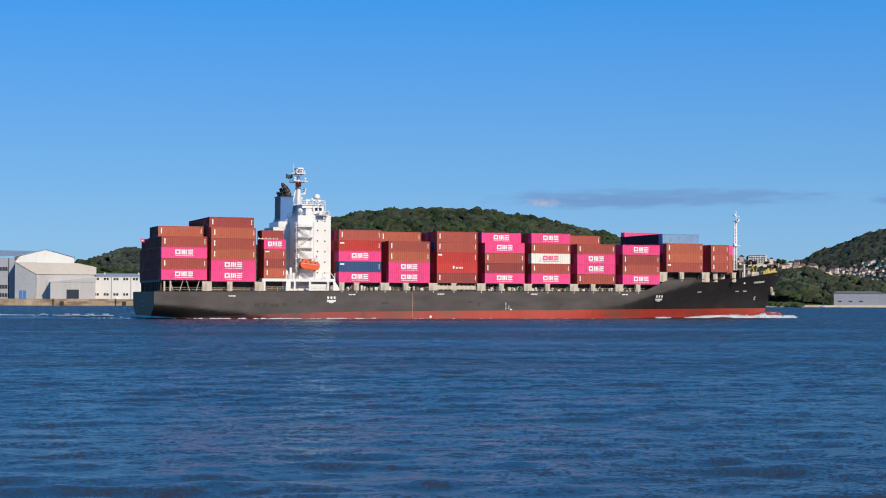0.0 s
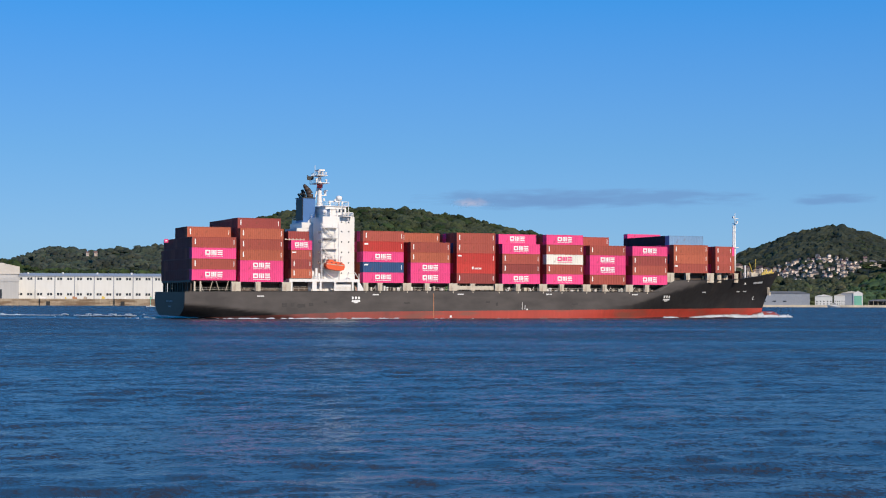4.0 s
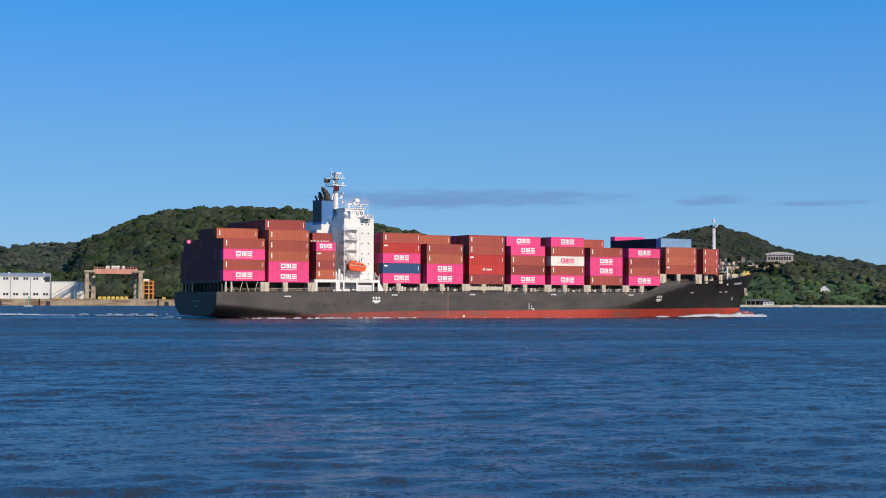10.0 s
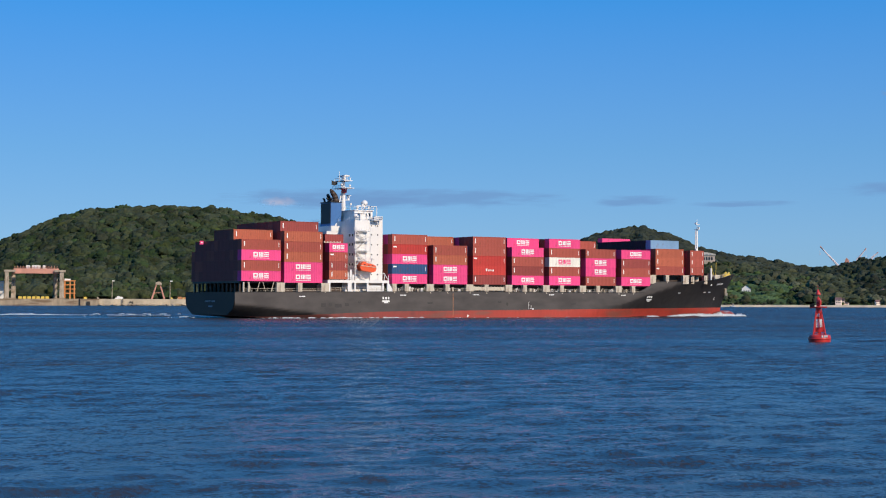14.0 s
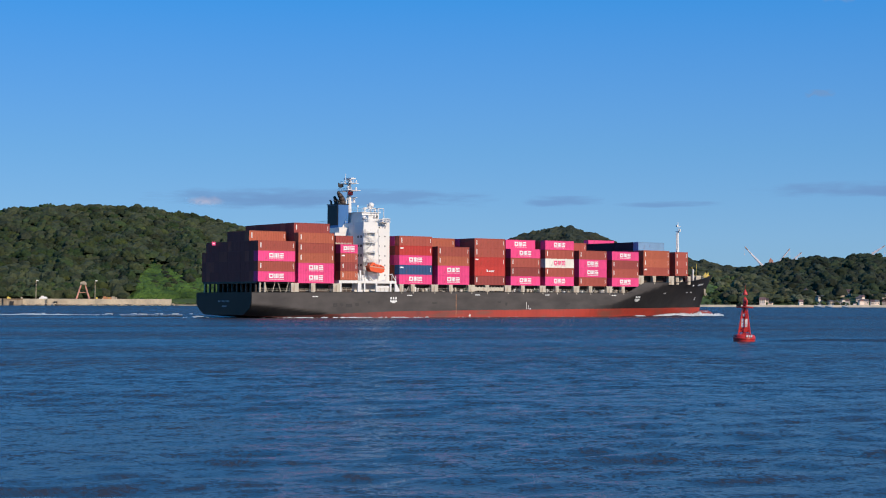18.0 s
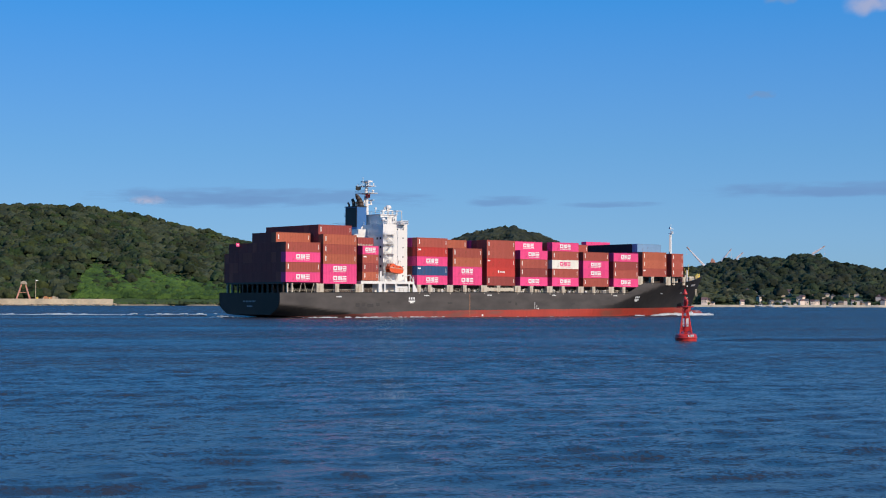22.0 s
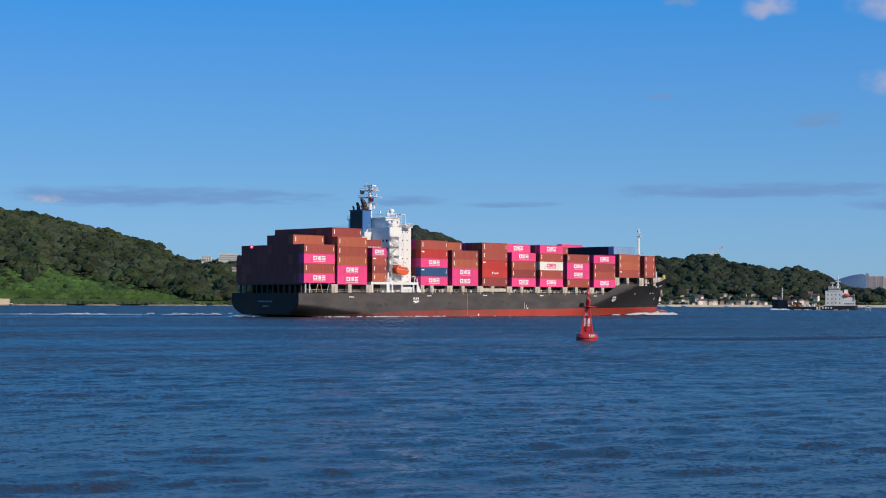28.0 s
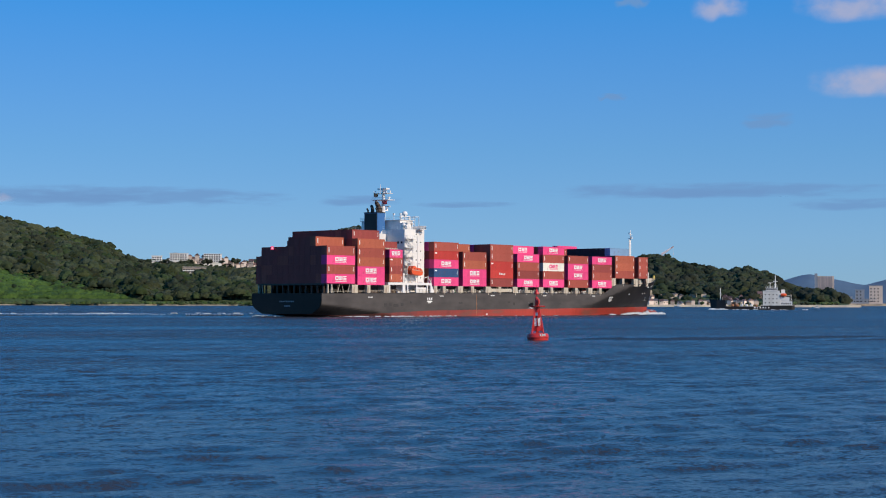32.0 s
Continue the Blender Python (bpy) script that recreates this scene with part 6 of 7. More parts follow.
def long_store():
    d = 1830
    w = dims(-12.18, -6.89, d)
    top, eave, base = up(0.945, d), up(0.85, d), 7.35
    ob = thing_at("warehouse", place(-9.535, d, 0), "long white two-storey warehouse with rows of paired windows", "warehouse")
    part("wall", Build().box(-w / 2, w / 2, 0, 40, base, eave), M_WALL, ob, "white clad wall")
    part("roof", Build().prism([(-w / 2 - 0.6, eave), (w / 2 + 0.6, eave), (w / 2 + 0.6, eave + 0.8), (-w / 2 - 0.6, eave + 0.8)], -0.8, 41).add(
        [(-w / 2 - 0.6, -0.8, eave + 0.8), (w / 2 + 0.6, -0.8, eave + 0.8), (w / 2 + 0.6, 20, top + 1.0), (-w / 2 - 0.6, 20, top + 1.0), (w / 2 + 0.6, 41, eave + 0.8), (-w / 2 - 0.6, 41, eave + 0.8)], [(0, 1, 2, 3), (3, 2, 4, 5), (1, 4, 2), (0, 3, 5)]), M_ROOF, ob, "shallow grey roof")
    n = 8
    pil = Build().box(-0.45, 0.45, -0.35, 0, base, eave).mesh("pilaster", M_ROOF)
    pane = Build().box(-1.15, 1.15, -0.12, 0.02, 0, 2.6).mesh("window_pane", M_GLASS)
    for i in range(n + 1):
        part("pilaster", pil, None, ob, "slim grey pilaster").matrix_basis = pose(-w / 2 + 0.5 + i * (w - 1) / n, 0, 0)
    for i in range(2 * n):
        x = -w / 2 + (i + 0.5) * w / (2 * n)
        for z in (up(0.73, d), up(0.2, d)):
            for dx in (-1.5, 1.5):
                part("window_pane", pane, None, ob, "dark window").matrix_basis = pose(x + dx, 0, z)
    for f in (0.08, 0.3, 0.52, 0.74, 0.96):
        part("roof_vent", Build().lathe([(0.9, 0), (0.9, 1.6), (1.4, 1.9), (0.4, 2.6)], 8, (-w / 2 + f * w, 12, top - 0.9)), M_WHITE, ob, "white roof ventilator")
    # open stair bay at the end of the upper storey, its inside shade a dark panel
    part("end_bay", Build().box(w / 2 - 6.5, w / 2 - 0.8, -0.15, 0.05, up(0.66, d), up(0.84, d)), M_GLASS, ob, "dark panel for the shade in an open bay")
    ob2 = thing_at("low_shed", place(-6.33, d + 6, 0), "low white shed beside a lattice stair", "shed")
    w2 = dims(-6.9, -5.8, d + 6)
    part("wall", Build().box(-w2 / 2 + 0.5, w2 / 2, 0, 30, base, up(0.66, d)), M_WALL, ob2, "white clad wall")
    part("roof", Build().box(-w2 / 2 + 0.3, w2 / 2 + 0.4, -0.5, 30.5, up(0.66, d), up(0.69, d)), M_ROOF, ob2)
    st = thing_at("lattice_stair", place(-6.35, d - 8, 0), "grey steel lattice stair against the shed", "stair")
    for y in (0, 4):
        b = Build()
        b.tube((-16, y, base), (12, y, up(0.63, d)), 0.55, n=5).tube((-16, y, base + 4), (12, y, up(0.63, d) + 3), 0.3, n=5)
        for k in range(9):
            f = k / 8
            b.tube((-16 + 28 * f, y, base + (up(0.63, d) - base) * f), (-16 + 28 * f, y, base + 4 + (up(0.63, d) - base - 1) * f), 0.22, n=4)
        part("stringer", b, M_ROOF, st, "grey lattice stringer")
    for x in (2, 8, 13):
        part("trestle", Build().tube((x, 0, base), (x, 0, up(0.1 + 0.04 * x, d)), 0.4, n=5).tube((x, 4, base), (x, 4, up(0.1 + 0.04 * x, d)), 0.4, n=5).tube((x, 0, base + 3), (x, 4, base + 9), 0.2, n=4), M_ROOF, st)


long_store()


def building_hall():
    d = 1870
    ob = thing_at("shipyard_hall", place(-13.9, d, 0), "huge white shipyard hall with a grey roof", "industrial hall")
    z0 = 7.3
    ridge, eave = up(1.76, d), up(1.5, d)
    # gabled hall: white end as sunlit, the side walls' shade put into greys
    b = Build().prism([(-27, z0), (37, z0), (37, eave), (6, ridge), (-27, eave)], 0, 150)
    part("wall", b, M_WALL, ob, "white clad end wall")
    part("side_wall", Build().box(-100, -27.2, -18, 140, z0, up(1.46, d)), M_ROOF, ob, "clad side wing, its shade painted blue-grey")
    part("roof", Build().add([(-28, -1, eave + 0.1), (6, -1, ridge + 0.4), (6, 151, ridge + 0.4), (-28, 151, eave + 0.1), (38, -1, eave + 0.1), (38, 151, eave + 0.1)], [(0, 1, 2, 3), (1, 4, 5, 2)]), M_ROOF, ob, "grey sheet roof")
    part("wing_roof", Build().add([(-101, -19, up(1.48, d)), (-26, -19, up(1.52, d)), (-4, 60, ridge + 0.2), (-101, 60, ridge + 1.5)], [(0, 1, 2, 3)]), M_ROOF, ob, "blue-grey wing roof")
    # annexe with a broad tan roof
    e1, e2 = up(1.15, d), up(0.9, d)
    part("annexe", Build().box(-4, 58, -40, -1, z0, e2), M_CLAD, ob, "clad annexe wall, its shade painted pale grey")
    part("annexe_shade", Build().box(-26.5, -4.2, -40, -1, z0, up(1.3, d)), M_ROOF, ob, "annexe wall, its shade painted grey")
    part("annexe_roof", Build().prism([(-26, up(1.3, d)), (-4, e2), (60, e2), (60, e1), (40, up(1.28, d))], -41, -0.5), M_TAN, ob, "tan sheet roof band")
    low = up(0.64, d)
    part("lean_to", Build().box(11, 58.5, -64, -40.2, z0, low).prism([(10, low), (59, low), (59, low + 5), (45, low + 4)], -64.5, -40.3), M_CLAD, ob, "lean-to, its shade painted pale grey")
    # dark panel set in for the shade inside the doorway
    part("loading_door", Build().box(28, 41, -64.2, -63.9, z0, z0 + 10), M_GLASS, ob, "dark panel for the shade in an open loading door")
    pane = Build().box(-1.3, 1.3, -0.15, 0.02, 0, 4.2).mesh("window_pane", M_GLASS)
    for x in (-58, -55, -52, -46, -43, -40):
        for z in (up(0.14, d), up(0.42, d), up(1.02, d)):
            part("window_pane", pane, None, ob, "dark window").matrix_basis = pose(x + 4, -18.1, z)
    for x in (-22, -18):
        part("door", Build().box(x, x + 3.4, -40.2, -40, z0, z0 + 9), M_BLUE, ob, "blue shed door")
    for x in (-62, -48, -34):
        part("pilaster", Build().box(x, x + 0.8, -18.4, -18, z0, up(1.46, d)), M_DARK, ob)
    for x in (-3.6, 7, 20):
        part("pilaster", Build().box(x, x + 0.6, -40.4, -40, z0, e2), M_TAN, ob)


building_hall()


def gantry():
    d = 1806
    ob = thing_at("gantry", place(-4.76, d, 0), "weathered concrete dock gantry with a faded red girder", "gantry")
    w = dims(-5.75, -3.77, d)
    z1 = up(1.0, d)
    for i, x in enumerate((-w / 2, w / 2 - 10)):
        for k, y in enumerate((0, 22)):
            xl = x + (0 if k == 0 else 6.6) * (1 if i == 0 else -1) + (0 if i == 0 else 5)
            b = Build().prism([(xl - 0.4, 2 if y == 0 else 7), (xl + 4.6, 2 if y == 0 else 7), (xl + 4.0, z1), (xl, z1)], y, y + 5)
            b.box(xl - 0.5, xl + 4.6, y - 0.5, y + 5.5, z1 - 9, z1 - 8)
            leg = part("leg", b, M_CONC, ob, "stained concrete leg")
            part("footing", Build().box(x - 1.5, x + 11, y - 3, y + 9, -1, 8.2), M_QUAY, leg, "concrete footing")
        b = Build()
        for zz in (14, 21, 28):
            b.tube((x + 2, 3, zz), (x + 9, 24, zz + 6), 0.45, n=5).tube((x + 9, 24, zz), (x + 2, 3, zz + 6), 0.45, n=5)
        part("brace", b, M_CONC, ob, "weathered cross brace")
        part("cap", Build().box(x - 1, x + 11, -1, 29, z1, z1 + 2.2), M_CONC, ob)
    b = Build().box(-w / 2 + 9, w / 2 - 6, 2, 8, z1 - 1.5, z1 + 3.8).box(-w / 2 + 9, w / 2 - 6, 20, 26, z1 - 1.5, z1 + 3.8)
    part("girder", b, M_GIRDER, ob, "faded red travelling girder")
    b = Build()
    for k in range(16):
        x = -w / 2 + 10 + k * (w - 18) / 15
        b.box(x, x + 0.35, 2, 2.4, z1 + 3.8, z1 + 6.6)
    b.box(-w / 2 + 10, w / 2 - 8, 2, 2.3, z1 + 5.0, z1 + 5.3)
    part("walkway_rail", b, M_GIRDER, ob)
    for x, ww in ((-3, 9), (-9, 4), (8, 3)):
        part("trolley", Build().box(x, x + ww, 3, 10, z1 + 3.8, z1 + 7.2), M_WHITE, ob, "white crane trolley")
    for k in range(7):
        c = tagged(new("barrier", Build().box(0, 3.6, 0, 1.2, 0, 2.6).box(0.3, 3.3, -0.1, 0, 0.8, 1.6).mesh("barrier", M_YEL)), "yellow barrier on the quay", "barrier", "quay barriers")
        c.matrix_basis = place(-5.3 + 0.15 * k, 1816, 7.3)
    tw = thing_at("crane_tower", place(-3.6, 1815, 0), "orange steel service tower beside the gantry", "tower")
    for x in (-5, 0.5, 5):
        part("post", Build().box(x - 0.6, x + 0.6, 0, 1.2, 7, up(0.7, d)).box(x - 0.6, x + 0.6, 8, 9.2, 7, up(0.7, d)), M_ORANGE, tw, "orange steel post")
    for z in (13, 17.5, 22, up(0.69, d)):
        part("platform", Build().box(-6, 6.5, -0.4, 9.6, z, z + 0.9), M_ORANGE, tw, "orange railed platform")
    part("machine_house", Build().box(-5.5, 1, 1, 8, up(0.7, d), up(0.78, d)), M_WHITE, tw, "small white cabin")
    # light poles and the A-frame
    for az in (-2.17, -0.2):
        p = thing_at("light_pole", place(az, 1830, 7.3), "tall thin quay light pole", "light pole", "quay poles")
        part("mast", Build().tube((0, 0, 0), (0, 0, up(0.73, d) - 7.3), 0.42, 0.3, 8), M_CONC, p)
        part("lamp", Build().box(0, 2.6, -0.4, 0.4, up(0.73, d) - 8.2, up(0.73, d) - 7.2), M_WHITE, p, "white floodlight")
    af = thing_at("a_frame", place(-0.6, 1812, 7.0), "faded red A-frame mooring derrick", "derrick")
    h = up(0.64, d) - 7
    for x0, x1 in ((-7.2, -1.6), (6.6, 1.4)):
        for y in (0, 7):
            part("leg", Build().tube((x0, y, 0), (x1, 3.5, h), 1.0, 0.75, 6), M_GIRDER, af, "slanting red leg")
    part("head", Build().prism([(-3.4, h - 1.4), (3.8, h - 2.2), (3.2, h + 0.6), (0.5, h + 1.8), (-2.8, h + 0.8)], 1, 6), M_CONC, af, "weathered head block")
    part("brace", Build().tube((-4.4, 3.5, h * 0.4), (4.2, 3.5, h * 0.4), 0.35, n=5), M_GIRDER, af)
    rng = random.Random(8)
    for k in range(22):
        az = rng.choice((rng.uniform(-12, -6), rng.uniform(-3.2, 0.6)))
        hh, ww = rng.uniform(0.8, 2.4), rng.uniform(1.5, 6)
        t = tagged(new("quay_store", Build().box(0, ww, 0, 3, 0, hh).box(0.2, ww * 0.6, 0.3, 2.4, hh, hh * 1.35).mesh("quay_store", rng.choice((M_CONC, M_WHITE, M_RUST, M_YEL)))), "low stack of stores on the quay edge", "stores", "quay stores")
        t.matrix_basis = place(az, 1808, 7.3)
    # fenders and a recess in the quay wall
    for az in (-13.2, -11.1, -8.6, -7.0, -1.55, -3.0):
        t = tagged(new("quay_fender", Build().box(-1, 3, -1.0, 0.4, 0.2, 4.6).tube((-8, -1.2, 0), (-8, -1.2, 7.5), 0.5, n=6).mesh("quay_fender", M_DARK)), "dark timber fender on the quay wall", "fender", "quay fenders")
        t.matrix_basis = place(az, 1799.8, 0)


gantry()


# ---- houses ----
def house_kinds():
    protos = []
    for k, (w, dp, h, rise) in enumerate(((7.5, 6.5, 4.3, 2.5), (9, 7, 4.9, 2.9), (6, 6.5, 2.9, 2.2))):
        ob = tagged(new("house"), ("pale rendered house with a dark tiled roof", "two-storey house with a dull red gabled roof", "small low house with a hipped roof")[k], "house", "shore houses")
        part("wall", Build().box(-w / 2, w / 2, -dp / 2, dp / 2, -3, h), M_HOUSE, ob)
        r = Build().add([(-w / 2 - 0.6, -dp / 2 - 0.7, h - 0.2), (w / 2 + 0.6, -dp / 2 - 0.7, h - 0.2), (w / 2 + 0.6, dp / 2 + 0.7, h - 0.2), (-w / 2 - 0.6, dp / 2 + 0.7, h - 0.2),
                         (-w / 2 + (2 if k == 2 else -0.6), 0, h + rise), (w / 2 - (2 if k == 2 else -0.6), 0, h + rise)], [(0, 1, 5, 4), (2, 3, 4, 5), (1, 2, 5), (3, 0, 4), (3, 2, 1, 0)])
        part("roof", r, M_TILE_RED if k == 1 else M_TILE, ob, "dull red tiled roof" if k == 1 else "dark tiled roof")
        win = Build().box(-0.75, 0.75, -0.06, 0.02, 0, 1.25).mesh("window_pane", M_GLASS)
        for z in ([1.1, 3.6] if h > 4.5 else [1.1]):
            for i in range(int(w / 2.8)):
                part("window_pane", win, None, ob).matrix_basis = pose(-w / 2 + 1.6 + i * (w - 3.2) / max(1, int(w / 2.8) - 1), -dp / 2, z)
        protos.append(ob)
    return protos


def settlements():
    protos = house_kinds()
    rng = random.Random(21)
    used = set()

    def put(az, d, z, s=1.0, k=0, turn=None):
        m = place(az, d, z) @ pose(0, 0, 0, 0, 0, rng.uniform(-50, 50) if turn is None else turn) @ Matrix.Diagonal((s * rng.uniform(0.75, 1.15), s, s * rng.uniform(0.8, 1.12), 1))
        if k not in used:
            used.add(k)
            protos[k].matrix_basis = m
        else:
            copy_thing(protos[k], m)

    for k in range(430):                              # terraces of houses under the peak
        az = rng.uniform(12.2, 18.2)
        u = rng.uniform(0.16, 0.52)
        if az > 17.2 - 2.5 * (0.52 - u) or (az < 14.2 and rng.random() < 0.4):
            continue
        x, y, z = PEAK.at(az, u)
        put(az, math.hypot(x, y), z + 1.0, rng.uniform(0.65, 1.0), k=rng.choice((0, 0, 1, 2, 2, 2)), turn=rng.choice((rng.uniform(-60, 60), rng.uniform(50, 130))))
    for k in range(38):                              # the hilltop quarter on the saddle
        az = 10.4 + 3.3 * (k + rng.uniform(-0.3, 0.3)) / 30 if k < 30 else (8.15, 8.45, 8.95, 9.45, 9.65, 9.95, 10.15, 10.3)[k - 30]
        e = float(np.interp(az, (8, 10.4, 11.5, 12.6, 13.6), (1.43, 1.42, 1.3, 1.18, 1.05))) + rng.uniform(-0.12, 0.1)
        d = 2370 if az < 12.2 else 2188
        put(az, d, up(e, d), 1.2, k=rng.choice((0, 1, 1)), turn=rng.choice((rng.uniform(-30, 30), rng.uniform(70, 110))))
    for az0, az1, e0, e1, label in ((9.46, 10.1, 1.42, 1.67, "white two-storey apartment block with balconies on the hilltop"), (10.62, 11.25, 1.36, 1.66, "white apartment block with balconies on the hilltop"), (9.9, 10.72, 0.98, 1.2, "long low building with a tan roof on the hillside"), (8.84, 9.2, 1.4, 1.58, "small white flat-roofed block on the hilltop")):
        d = 2366 if e0 > 1 else 2205
        w, z0, z1 = dims(az0, az1, d), up(e0, d), up(e1, d)
        ob = thing_at("apartment_block", place((az0 + az1) / 2, d, z0), label, "apartment block", "hilltop blocks")
        h = z1 - z0
        part("wall", Build().box(-w / 2, w / 2, 0, 10, -14, h), M_HOUSE if e0 < 1 else M_WHITE, ob)
        part("roof", Build().box(-w / 2 - 0.5, w / 2 + 0.5, -0.9, 10.5, h, h + 0.5), M_TAN if e0 < 1 else M_WHITE, ob)
        for z in np.arange(0.4, h - 2, 3.1).tolist():
            part("balcony", Build().box(-w / 2 + 0.6, w / 2 - 0.6, -1.2, 0, z - 0.3, z + 0.7), M_WHITE, ob, "white balcony parapet")
            for i in range(int(w / 3.4)):
                part("window_pane", Build().box(-w / 2 + 1.0 + 3.4 * i, -w / 2 + 3.2 + 3.4 * i, -0.08, 0.02, z + 0.7, z + 2.5), M_GLASS, ob)
    for az, e, k in ((-9.78, 1.6, 1), (-9.5, 1.6, 1), (-8.63, 1.0, 2)):
        d = 2520 if k != 2 else 2300
        put(az, d, up(e, d), k=k, turn=8)
    for az in np.linspace(17.1, 17.9, 8):              # white blocks beside the sports hall
        put(az, 2196, up(1.32 + rng.uniform(-0.1, 0.16), 2196), k=rng.choice((0, 1, 2)), turn=rng.uniform(-15, 15))
    for k in range(76):                              # the village on the beach
        az = 22.9 + 7.4 * (k + rng.uniform(-0.9, 0.9)) / 76
        dist, low = rng.uniform(1932, 1985), 2.9 + rng.uniform(0, 1.5)
        if k % 2:
            x, y, low = EAST.at(az, rng.uniform(0.0, 0.15))
            dist, low = math.hypot(x, y), low + 1.5
        put(az, dist, low, rng.uniform(0.75, 1.3), k=rng.choice((0, 1, 1, 2, 2)), turn=rng.choice((rng.uniform(-40, 40), rng.uniform(60, 120))))
    for az, e in ((20.1, 0.12), (19.3, 0.05), (21.3, 0.05), (22.8, 0.05)):
        put(az, 2010, up(e, 2010) + 1, k=1 if e > 0.2 else 0, turn=rng.uniform(60, 110))
    # a white villa over the shore road, gable to the water, and its annexe
    for az, e, w, h, rise in ((19.86, 0.36, 10.5, 5.0, 4.2), (20.38, 0.16, 12.0, 3.2, 2.4)):
        v = thing_at("villa", place(az, 2010, up(e, 2010)), "white villa with dark timbers and a dark gabled roof", "house")
        part("wall", Build().prism([(-w / 2, -6), (w / 2, -6), (w / 2, h), (0, h + rise), (-w / 2, h)], 0, 9), M_WHITE, v, "white rendered gable wall")
        part("roof", Build().prism([(-w / 2 - 0.9, h - 0.5), (0, h + rise + 0.2), (w / 2 + 0.9, h - 0.5), (w / 2 + 0.9, h), (0, h + rise + 0.8), (-w / 2 - 0.9, h)], -0.9, 9.8), M_TILE, v, "dark tiled roof")
        for x in (-w * 0.32, -w * 0.02, w * 0.22):
            part("window_pane", Build().box(x, x + 1.5, -0.08, 0.02, 1.0, 2.8), M_GLASS, v)
        part("balcony", Build().box(-w / 2, w / 2, -1.2, 0, -0.6, -0.2).box(-w / 2, w / 2, -1.2, -1.1, -0.2, 0.5), M_SOOT_SHADE, v, "dark timber balcony")
    # the sports hall on the shoulder: a low arched roof over a pale arcade
    d = 2190
    w = dims(17.9, 18.8, d)
    ob = thing_at("sports_hall", place(18.35, d, up(1.42, d) + 3.4), "pale sports hall with an arched tan roof on the hillside", "hall")
    part("wall", Build().box(-w / 2, w / 2, 0, 26, -2.4, 5.5), M_HOUSE, ob, "pale rendered wall")
    part("retaining_wall", Build().box(-w / 2 - 4, w / 2 + 3, -1.5, 26, -22, -2.4), M_CONC, ob, "stained concrete retaining wall")
    arch = [(-w / 2 - 1, 5.5)] + [(-w / 2 - 1 + (w + 2) * f, 5.5 + 4.4 * math.sin(math.pi * min(1, 0.12 + 0.8 * f)) ** 0.8) for f in np.linspace(0, 1, 13).tolist()] + [(w / 2 + 1, 5.5)]
    part("roof", Build().prism(arch, -1, 27), M_TAN, ob, "tan arched roof")
    for i in range(9):
        x = -w / 2 + 2 + i * (w - 4) / 9
        part("window_pane", Build().prism([(x, -1), (x + 2.4, -1), (x + 2.4, 2.4), (x + 1.8, 3.4), (x + 0.6, 3.4), (x, 2.4)], -0.1, 0.02), M_GLASS, ob)
    for i in range(6):
        x = -w / 2 + 3 + i * (w - 6) / 6
        part("window_pane", Build().prism([(x, 6.0), (x + 3.0, 6.0), (x + 2.4, 7.4), (x + 0.6, 7.4)], -1.12, -0.98), M_ROOF, ob, "grey gable light")
    # boat sheds on the shore: dark, white, white, green-doored
    for az0, az1, e, wall, roof, kind in ((13.5, 15.25, 0.4, M_ROOF, M_SLATE, 0), (15.42, 16.0, 0.29, M_WALL, M_WHITE, 1), (16.06, 16.42, 0.31, M_WALL, M_TAN, 1), (16.28, 17.0, 0.41, M_ROOF, M_TAN, 2)):
        d = 1915
        w, h = dims(az0, az1, d), up(e, d) - 2.4
        s = thing_at("boat_shed", place((az0 + az1) / 2, d, 2.4), ("dark grey metal boat shed", "white boat shed by the water", "boat shed with a large green door")[kind], "shed", "shore sheds")
        part("wall", Build().box(-w / 2, w / 2, 0, 24, -2.6, h * 0.86), wall, s)
        part("roof", Build().prism([(-w / 2 - 0.5, h * 0.86), (w / 2 + 0.5, h * 0.86), (w / 2 - w * (0.2 if kind == 0 else 0.5), h + 0.4), (-w / 2 + w * (0.05 if kind == 0 else 0.5), h + 0.4)], -0.6, 24.6), roof, s)
        if kind == 2:
            part("gable", Build().prism([(2, -2), (w / 2 + 0.2, -2), (w / 2 + 0.2, h * 0.86), (7, h + 0.5), (2, h * 0.86)], -1.2, -0.1), M_WHITE, s, "white gable")
            part("door", Build().box(2.8, w / 2 - 0.8, -1.5, -1.21, -0.5, h * 0.68), M_GREEN, s, "large pale green door")
        else:
            for i in range(5 if kind else 3):
                part("window_pane", Build().box(-w / 2 + (i + 0.4) * w / 5, -w / 2 + (i + 0.75) * w / 5, -0.1, 0.02, 3.6, 5.0), M_GLASS, s)
                if kind:
                    part("window_pane", Build().box(-w / 2 + (i + 0.4) * w / 5, -w / 2 + (i + 0.75) * w / 5, -0.1, 0.02, 0.8, 2.0), M_GLASS, s)
    # an open boathouse with a low dark roof, a white hut and boats drawn up beside it
    bh = thing_at("boathouse", place(17.6, 1915, 2.4), "low open boathouse with a dark roof on posts", "shed", "shore sheds")
    part("roof", Build().prism([(-15, 4.6), (14, 4.6), (15, 5.2), (3, 6.9), (-9, 6.4)], -1, 13), M_SLATE, bh, "low dark roof")
    part("back_wall", Build().box(-14, 13, 11, 11.4, -2.5, 4.6), M_DARK, bh, "dark plank wall")
    part("deck", Build().box(-17, 16, -4, 12, -2.6, 0.2), M_CONC, bh, "concrete deck")
    for k in range(6):
        part("post", Build().box(-13.5 + 5.2 * k, -13.0 + 5.2 * k, -0.4, 0.1, 0, 4.6), M_BEIGE, bh)
